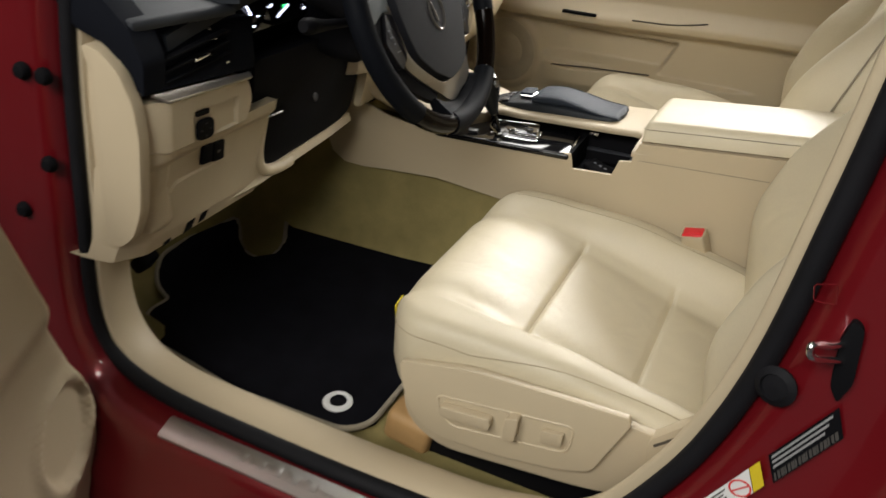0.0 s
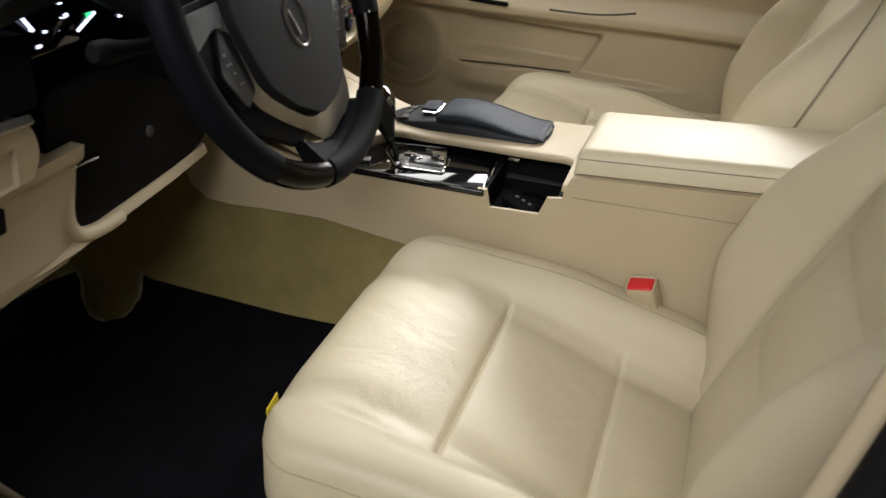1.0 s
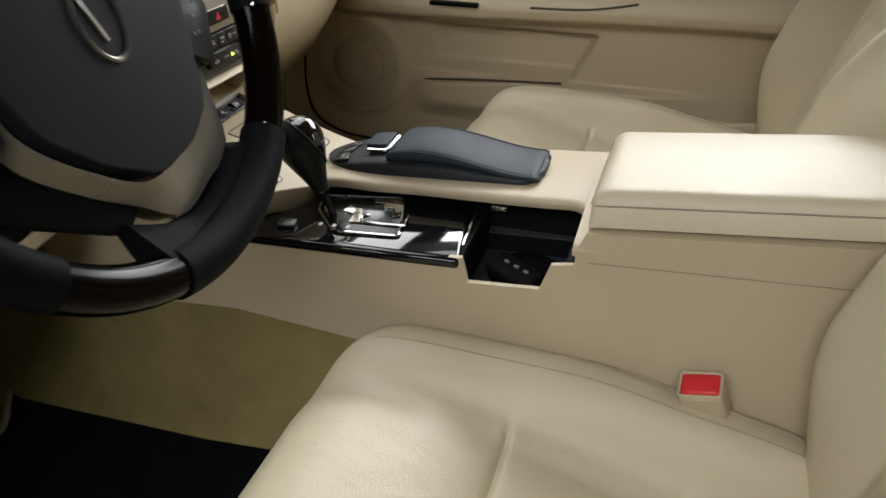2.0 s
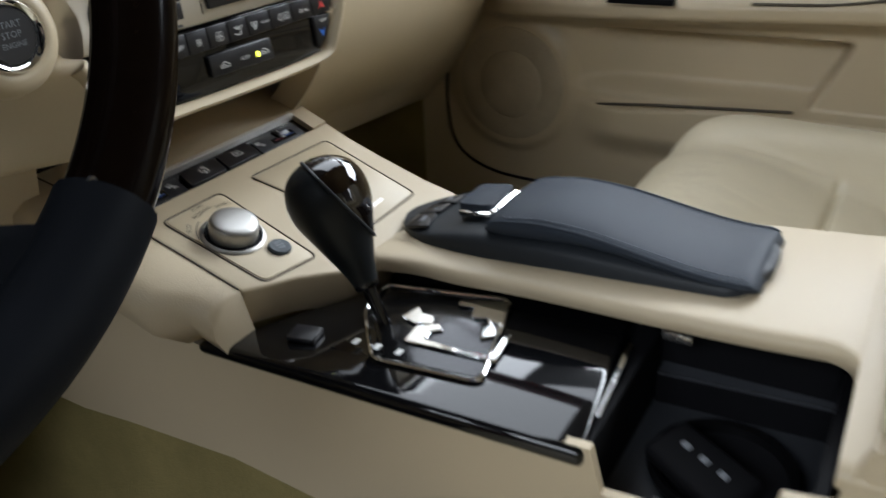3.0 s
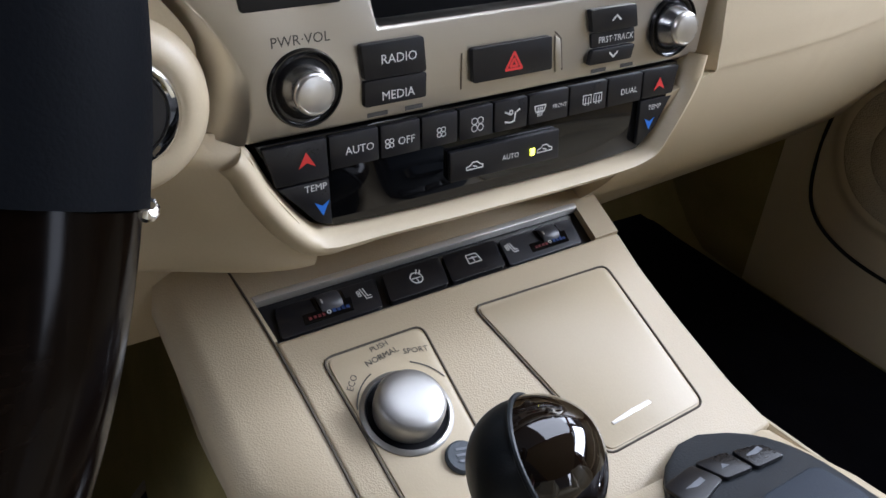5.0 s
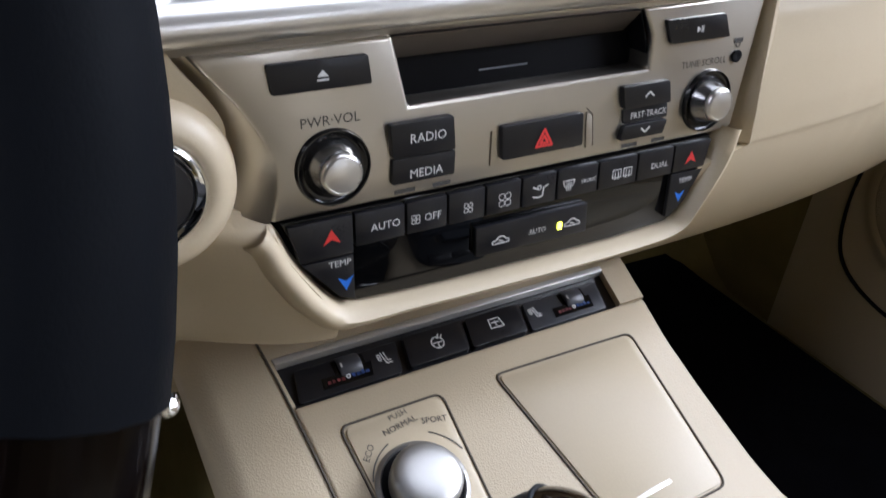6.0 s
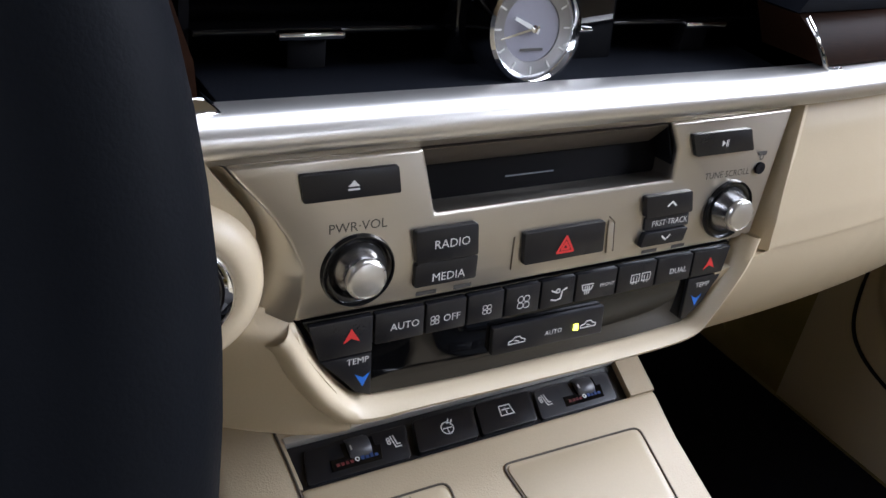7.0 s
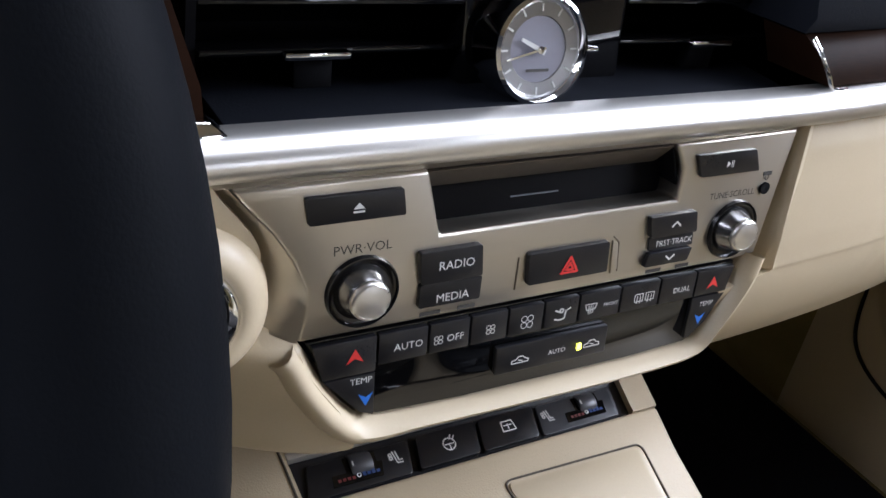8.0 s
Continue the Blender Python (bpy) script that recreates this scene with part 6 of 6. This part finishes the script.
for k, (x, y, z) in enumerate(((-0.769, -0.806, 0.927), (-0.737, -0.801, 0.924), (-0.757, -0.803, 0.796), (-0.822, -0.808, 0.711))):
    hb = thing("hinge_bolt", (x, y, z), "dark bolt on the red hinge pillar", "bolt", "hinge bolts")
    part("bolt", lathe([(0.0, 0.0), (0.012, 0.0), (0.012, 0.006), (0.008, 0.012), (0.0, 0.013)], Matrix.Translation((x, y, z)) @ Vector((0.2, -0.97, 0)).to_track_quat("Z", "Y").to_matrix().to_4x4(), 12), BLACK, hb)

# ---- floor mat ----
fm = thing("floor_mat", (-0.65, -0.38, FLOOR), "black pile floor mat with a tan bound edge", "floor mat")
outline = [(-0.395, -0.635), (-0.62, -0.640), (-0.84, -0.60), (-0.915, -0.535), (-0.90, -0.475), (-0.955, -0.46), (-1.00, -0.40), (-1.00, -0.30), (-0.97, -0.17), (-0.905, -0.245), (-0.84, -0.262), (-0.815, -0.205), (-0.868, -0.115), (-0.66, -0.112), (-0.47, -0.112), (-0.36, -0.20), (-0.362, -0.60)]
mo = rounded([(x, y, 0) for x, y in outline], 0.03, 3)


def on_floor(p, h):
    return Vector((p.x, p.y, FLOOR + 0.30 * smooth(-0.92, -1.3, p.x) + 0.045 * smooth(0.25, 0.12, abs(p.y)) + h))


bm = bmesh.new()
f_ = bm.faces.new([bm.verts.new(on_floor(p, 0.006)) for p in mo])
r_ = bmesh.ops.extrude_face_region(bm, geom=[f_])
for v in r_["geom"]:
    if isinstance(v, bmesh.types.BMVert):
        v.co.z += 0.010
part("mat_body", bm, MAT_PILE, fm)
part("binding", tube([on_floor(p, 0.012) for p in mo], 0.0055, 8, True), BINDING, fm, "tan woven edge binding")
ring = part("eyelet", lathe([(0.014, 0.0), (0.027, 0.0), (0.027, 0.003), (0.023, 0.006), (0.016, 0.005), (0.014, 0.002)], pose(-0.436, -0.583, FLOOR + 0.0165), 36, True), PAPER, fm, "pale plastic eyelet")
part("post", lathe([(0.0, 0.0), (0.012, 0.0), (0.011, 0.008), (0.0, 0.009)], pose(-0.436, -0.583, FLOOR + 0.012), 20), BLACK, fm)
clip = thing("mat_clip", (-0.376, -0.585, FLOOR), "black plastic clip on the carpet beside the mat", "clip")
part("clip_disc", lathe([(0.0, 0.0), (0.016, 0.0), (0.015, 0.006), (0.008, 0.009), (0.0, 0.0095)], pose(-0.374, -0.585, FLOOR + 0.004), 24), BLACK, clip)
pad = thing("pedal", (-0.98, -0.47, 0.40), "grey foot pedal above the mat", "pedal")
part("pedal_pad", box((-0.935, -0.50, 0.43), (0.03, 0.045, 0.05), (0, 40, 0), 0.01, 3), RUBBER, pad)
tag = thing("seat_tag", (-0.36, -0.50, 0.44), "yellow paper tag hanging under the seat", "tag")
part("tag", box((-0.362, -0.500, 0.485), (0.002, 0.035, 0.085), (0, -6, 8), 0.0008), YELLOW, tag)

pm = thing("floor_mat", (-0.65, 0.40, FLOOR), "black pile floor mat in the passenger footwell", "floor mat")
mo2 = rounded([(-0.40, 0.20, 0), (-0.40, 0.715, 0), (-0.95, 0.715, 0), (-1.02, 0.66, 0), (-1.02, 0.20, 0)], 0.05, 4)
bm = bmesh.new()
f_ = bm.faces.new([bm.verts.new(on_floor(p, 0.004)) for p in mo2])
for v in [g_ for g_ in bmesh.ops.extrude_face_region(bm, geom=[f_])["geom"] if isinstance(g_, bmesh.types.BMVert)]:
    v.co.z += 0.010
part("mat_body", bm, MAT_PILE, pm)
# Black stands in for the deep shade at the footwell's end.
solid("wall_toe_right", box((-1.185, 0.757, 0.66), (0.25, 0.03, 0.74)), BLACK, "end of the passenger footwell, its shade given as black", "trim", "structure")
# Carpet tan instead of trim beige: the footwell's shade put into the colour.
solid("wall_kick_right", box((-0.96, 0.7575, 0.64), (0.20, 0.03, 0.78)), CARPET, "kick panel beside the passenger footwell, darkened to carpet tan for its shade", "trim", "structure")
solid("wall_kick_left", box((-1.02, -0.735, 0.62), (0.52, 0.03, 0.66), bev=0.01), TRIM, "beige kick panel beside the driver's footwell", "trim", "structure")

# ---- printing on keys and panels ----
def text_mesh(body, size):
    c = bpy.data.curves.new("text", "FONT")
    c.body, c.size, c.align_x, c.align_y, c.resolution_u, c.extrude = body, size, "CENTER", "CENTER", 2, 0.0
    o = new("text", c)
    me = bpy.data.meshes.new_from_object(o.evaluated_get(bpy.context.evaluated_depsgraph_get()))
    bpy.data.objects.remove(o)
    bpy.data.curves.remove(c)
    bm = bmesh.new()
    bm.from_mesh(me)
    bpy.data.meshes.remove(me)
    return bm


def lettering(body, size, m, material, parent, sx=1.0):
    bm = text_mesh(body, size)
    bmesh.ops.transform(bm, matrix=m @ Matrix.Diagonal((sx, 1, 1, 1)), verts=bm.verts)
    return part("lettering", bm, material, parent)


def on_stack(y, z, d):
    m = Matrix.Identity(4)
    X, Yv = Vector((0, 1, 0)), Vector((-0.106, 0, 0.994))
    m.col[0], m.col[1], m.col[2], m.col[3] = (*X, 0), (*Yv, 0), (*SN, 0), (*sp(y, z, d), 1)
    return m


def on_plate(x, y, h, turn=0.0):
    m = Matrix.Identity(4)
    N = Vector((0.313, 0, 0.95))
    m.col[0], m.col[1], m.col[2], m.col[3] = (0, 1, 0, 0), (-0.95, 0, 0.313, 0), (*N, 0), (*cp(x, y, h), 1)
    return m @ pose(0, 0, 0, 0, 0, turn)


def strokes(lines, w, m, material, parent, name="symbol"):
    """Flat strokes of width w along lines of (x, y), laid on the plane m."""
    bm = bmesh.new()
    for ln in lines:
        for (x0, y0), (x1, y1) in zip(ln, ln[1:]):
            d = Vector((x1 - x0, y1 - y0, 0))
            if d.length < 1e-7:
                continue
            n = Vector((-d.y, d.x, 0)).normalized() * w / 2
            e = d.normalized() * w * 0.3
            a, b = Vector((x0, y0, 0)) - e, Vector((x1, y1, 0)) + e
            bm.faces.new([bm.verts.new(m @ p) for p in (a - n, b - n, b + n, a + n)])
    return part(name, bm, material, parent)


def shape(pts, m, material, parent, name="symbol"):
    bm = bmesh.new()
    bm.faces.new([bm.verts.new(m @ Vector((x, y, 0))) for x, y in pts])
    return part(name, bm, material, parent)


def circle(r, x=0.0, y=0.0, n=16):
    return [(x + r * math.cos(2 * math.pi * k / n), y + r * math.sin(2 * math.pi * k / n)) for k in range(n + 1)]


E3 = 0.0003
lettering("PWR·VOL", 0.00585, on_stack(-0.0932, 0.9008, E3), GREY_PRINT, stack)
lettering("TUNE·SCROLL", 0.00482, on_stack(0.1077, 0.9010, E3), GREY_PRINT, stack)
lettering("RADIO", 0.00568, on_stack(-0.0515, 0.8888, 0.0039), WHITE_PRINT, radio)
lettering("MEDIA", 0.00550, on_stack(-0.0520, 0.8732, 0.0031), WHITE_PRINT, media)
lettering("PRST·TRACK", 0.00447, on_stack(0.0732, 0.8803, 0.0015), WHITE_PRINT, tr_k, 0.92)
shape([(-0.0024, 0.0004), (0.0024, 0.0004), (0.0, 0.0030)], on_stack(-0.0962, 0.9184, 0.0025), WHITE_PRINT, eject)
shape([(-0.0024, -0.0012), (0.0024, -0.0012), (0.0024, -0.0004), (-0.0024, -0.0004)], on_stack(-0.0962, 0.9184, 0.0025), WHITE_PRINT, eject)
shape([(-0.0018, -0.0016), (0.0004, 0.0), (-0.0018, 0.0016)], on_stack(0.0990, 0.9186, 0.0025), WHITE_PRINT, playk)
strokes([[(0.0012, -0.0016), (0.0012, 0.0016)], [(0.0022, -0.0016), (0.0022, 0.0016)]], 0.0005, on_stack(0.0990, 0.9186, 0.0025), WHITE_PRINT, playk)
strokes([[(-0.0045, -0.0034), (0.0045, -0.0034), (0.0, 0.0044), (-0.0045, -0.0034)], [(-0.0020, -0.0020), (0.0020, -0.0020), (0.0, 0.0014), (-0.0020, -0.0020)]], 0.0012, on_stack(0.0090, 0.8782, 0.0033), RED_PRINT, haz)
strokes([[(-0.0026, -0.0010), (0.0, 0.0012), (0.0026, -0.0010)]], 0.0009, on_stack(0.0706, 0.8908, 0.0035), WHITE_PRINT, up_k)
strokes([[(-0.0026, 0.0010), (0.0, -0.0012), (0.0026, 0.0010)]], 0.0009, on_stack(0.0705, 0.8730, 0.0033), WHITE_PRINT, dn_k)
for y, w_ in ((-0.0610, 0.010), (-0.0430, 0.009), (0.0640, 0.010), (0.0830, 0.009)):
    shape([(-w_ / 2, -0.0010), (w_ / 2, -0.0010), (w_ / 2, 0.0010), (-w_ / 2, 0.0010)], on_stack(y, 0.8652, E3), GREY_PRINT, stack, "small_print")
strokes([circle(0.0014)], 0.0006, on_stack(0.1300, 0.9080, E3), GREY_PRINT, stack)
strokes([[(-0.0024, 0.0), (0.0024, 0.0)]], 0.0022, on_stack(0.1300, 0.9100, E3), GREY_PRINT, stack)
lettering("AUTO", 0.00499, on_stack(-0.0710, 0.8520, 0.0019), WHITE_PRINT, ckeys[1])
lettering("OFF", 0.00499, on_stack(-0.0480, 0.8514, 0.0019), WHITE_PRINT, ckeys[2])
lettering("DUAL", 0.00447, on_stack(0.0852, 0.8515, 0.0019), WHITE_PRINT, ckeys[8])
lettering("FRONT", 0.00275, on_stack(0.0390, 0.8520, 0.0019), WHITE_PRINT, ckeys[6])
lettering("TEMP", 0.00430, on_stack(-0.0926, 0.8388, 0.0015), WHITE_PRINT, tl_k)
lettering("TEMP", 0.00396, on_stack(0.1058, 0.8394, 0.0015), WHITE_PRINT, trk)
lettering("AUTO", 0.00361, on_stack(0.0093, 0.8318, 0.0027), WHITE_PRINT, recirc)
for y, k in ((-0.0958, 0), (0.1072, 9)):
    shape([(-0.0040, -0.0034), (0.0, -0.0012), (0.0040, -0.0034), (0.0, 0.0036)], on_stack(y, 0.8520, 0.0019), RED_PRINT, ckeys[k])
for y, z, k in ((-0.0902, 0.8288, tl_k), (0.1030, 0.8305, trk)):
    shape([(-0.0036, 0.0034), (0.0, 0.0012), (0.0036, 0.0034), (0.0, -0.0034)][::-1], on_stack(y, z, 0.0015), BLUE_PRINT, k)
for y, r, k in ((-0.0298, 0.0011, 3), (-0.0100, 0.0016, 4), (-0.0565, 0.0010, 2)):
    strokes([circle(r, r * 1.05, r * 1.05, 10), circle(r, -r * 1.05, r * 1.05, 10), circle(r, r * 1.05, -r * 1.05, 10), circle(r, -r * 1.05, -r * 1.05, 10)], 0.0004, on_stack(y, 0.8515, 0.0019), WHITE_PRINT, ckeys[k])
strokes([[(-0.004, -0.002), (-0.001, -0.0028), (0.0015, -0.0022), (0.002, 0.002)], [(-0.004, 0.0028), (-0.0015, 0.0015)], [(0.0028, 0.0022), (0.0045, 0.0030)], circle(0.0010, -0.0005, 0.0022, 8)], 0.0008, on_stack(0.0098, 0.8515, 0.0019), WHITE_PRINT, ckeys[5])
strokes([[(-0.0034, 0.0022), (-0.0025, -0.0008), (0.0025, -0.0008), (0.0034, 0.0022), (-0.0034, 0.0022)], [(-0.0012, -0.003), (-0.0012, 0.0012)], [(0.0, -0.003), (0.0, 0.0012)], [(0.0012, -0.003), (0.0012, 0.0012)]], 0.0005, on_stack(0.0268, 0.8518, 0.0019), WHITE_PRINT, ckeys[6])
for dx in (-0.0035, 0.0035):
    strokes([[(dx - 0.0026, -0.002), (dx + 0.0026, -0.002), (dx + 0.0026, 0.0022), (dx - 0.0026, 0.0022), (dx - 0.0026, -0.002)], [(dx - 0.001, -0.003), (dx - 0.001, 0.001)], [(dx + 0.001, -0.003), (dx + 0.001, 0.001)]], 0.0005, on_stack(0.0602, 0.8518, 0.0019), WHITE_PRINT, ckeys[7])
car_line = [(-0.0046, -0.0012), (-0.0046, 0.0002), (-0.0024, 0.0008), (-0.0012, 0.0022), (0.0014, 0.0022), (0.0028, 0.0008), (0.0046, 0.0002), (0.0046, -0.0012), (-0.0046, -0.0012)]
for y in (-0.0118, 0.0302):
    strokes([car_line, [(-0.0010, 0.0004), (0.0012, -0.0004)]], 0.0006, on_stack(y, 0.8314, 0.0027), WHITE_PRINT, recirc)
lamp_ = part("indicator", plaque([(0.0214, 0.8332), (0.0238, 0.8332), (0.0238, 0.8298), (0.0214, 0.8298)], 0.0025, 0.0030, 0.0), LED, recirc, "lit yellow indicator")

# console printing
lettering("ECO", 0.00482, on_plate(-0.5290, -0.0825, 0.0012, 50), GREY_PRINT, dial_plate)
lettering("PUSH", 0.00447, on_plate(-0.5425, -0.0605, 0.0012, 6), GREY_PRINT, dial_plate)
lettering("NORMAL", 0.00482, on_plate(-0.5368, -0.0618, 0.0012, 8), GREY_PRINT, dial_plate)
lettering("SPORT", 0.00464, on_plate(-0.5340, -0.0435, 0.0012, -12), GREY_PRINT, dial_plate)
for a0, a1 in ((112, 160), (20, 62)):
    strokes([[(0.0262 * math.cos(radians(a0 + (a1 - a0) * k / 8)), 0.0262 * math.sin(radians(a0 + (a1 - a0) * k / 8))) for k in range(9)]], 0.0007, on_plate(-0.507, -0.0620, 0.0012), GREY_PRINT, dial_plate)
strokes([[(-0.0026, 0.0034), (0.0026, 0.0034)], [(-0.0030, 0.0004), (0.0030, 0.0004)], [(-0.0024, -0.0026), (0.0024, -0.0026)]], 0.0013, on_plate(-0.4750, -0.0520, 0.0041, -14), GREY_KEY, btn)
for i_, (y, kind_) in enumerate(((-0.0510, "seat"), (-0.0192, "wheel"), (0.0196, "shade"), (0.0480, "seat"))):
    m_ = on_plate(-0.5755, y, -0.0004 if kind_ != "seat" else -0.0026) @ Matrix.Scale(0.86, 4)
    if kind_ == "seat":
        ln = [[(-0.001, 0.005), (0.0004, -0.003), (0.004, -0.003)], [(0.001, 0.005), (0.0018, -0.0012), (0.004, -0.0012)], circle(0.001, -0.003, 0.003, 8), circle(0.001, -0.003, 0.0008, 8)]
    elif kind_ == "wheel":
        ln = [circle(0.0042, 0, -0.001, 18), [(-0.003, -0.001), (0.003, -0.001)], [(0.0, -0.001), (0.0, -0.005)], [(0.001, 0.002), (0.003, 0.005)], [(0.003, 0.001), (0.005, 0.004)]]
    else:
        ln = [[(-0.005, -0.003), (0.005, -0.003), (0.004, 0.004), (-0.004, 0.004), (-0.005, -0.003)], [(-0.003, 0.001), (0.003, 0.001)], [(0.0, -0.002), (0.0, 0.002)]]
    strokes(ln, 0.0008, m_, WHITE_PRINT, strip)
# start button lettering
for tx, dz, sz in (("START", 0.0055, 0.0052), ("STOP", 0.0, 0.0052), ("ENGINE", -0.0055, 0.0044)):
    lettering(tx, sz, on_stack(-0.1650, 0.8860 + dz, 0.0088), GREY_KEY, start)

sq = [(0.208, 0.913), (0.226, 0.919), (0.230, 0.898), (0.211, 0.897)]
part("pressed_mark", tube(rounded([(x, -0.8055, z) for x, z in sq], 0.003, 3), 0.0006, 6, True, up=(0, 1, 0)), RED, shell)

# stickers on the door pillar
stick = thing("warning_label", (0.20, -0.81, 0.67), "white warning sticker with a red sign and yellow field", "label")
def pillar(a, b):
    """A point on the pillar face: a along its edge, b across to the rear."""
    return Vector((0.165 + 0.477 * a + 0.366 * b, -0.8095 - 0.03 * b, 0.623 + 0.879 * a - 0.93 * b))


def decal(name, a0, a1, b0, b1, h, material, parent):
    n = Vector((0, -1, 0))
    return part(name, prism([pillar(a0, b0) + n * h, pillar(a1, b0) + n * h, pillar(a1, b1) + n * h, pillar(a0, b1) + n * h], n * 0.0005), material, parent)


decal("paper", -0.02, 0.080, 0.0, 0.030, 0.004, PAPER, stick)
decal("yellow_field", 0.081, 0.096, 0.0, 0.030, 0.004, YELLOW, stick)
nrm = Vector((0, -1, 0))
c_ = pillar(0.064, 0.015) + nrm * 0.0048
ms = Matrix.Translation(c_) @ nrm.to_track_quat("Z", "Y").to_matrix().to_4x4()
part("sign_ring", lathe([(0.0095, 0.0), (0.0115, 0.0), (0.0115, 0.0004), (0.0095, 0.0004)], ms, 28, True), RED_PRINT, stick)
strokes([[(-0.007, -0.007), (0.007, 0.007)]], 0.002, ms @ pose(0, 0, 0.0006), RED_PRINT, stick, "sign_bar")
for k in range(5):
    decal("print_bar", -0.012, 0.044 - 0.004 * (k % 2), 0.004 + 0.0050 * k, 0.0060 + 0.0050 * k, 0.0047, GREY_PRINT, stick)
code = thing("body_label", (0.245, -0.815, 0.75), "dark body plate label with a printed code", "label")
decal("plate", 0.108, 0.200, 0.000, 0.034, 0.004, BLACK, code)
for k in range(18):
    decal("code_bar", 0.111 + 0.0047 * k, 0.1135 + 0.0047 * k + 0.0008 * (k % 3), 0.023, 0.032, 0.0047, GREY_PRINT, code)
for k in range(3):
    decal("print_bar", 0.112, 0.192 - 0.006 * k, 0.003 + 0.006 * k, 0.0055 + 0.006 * k, 0.0047, mat("dim_print", (0.30, 0.30, 0.30), 0.6) if k == 0 else bpy.data.materials["dim_print"], code)
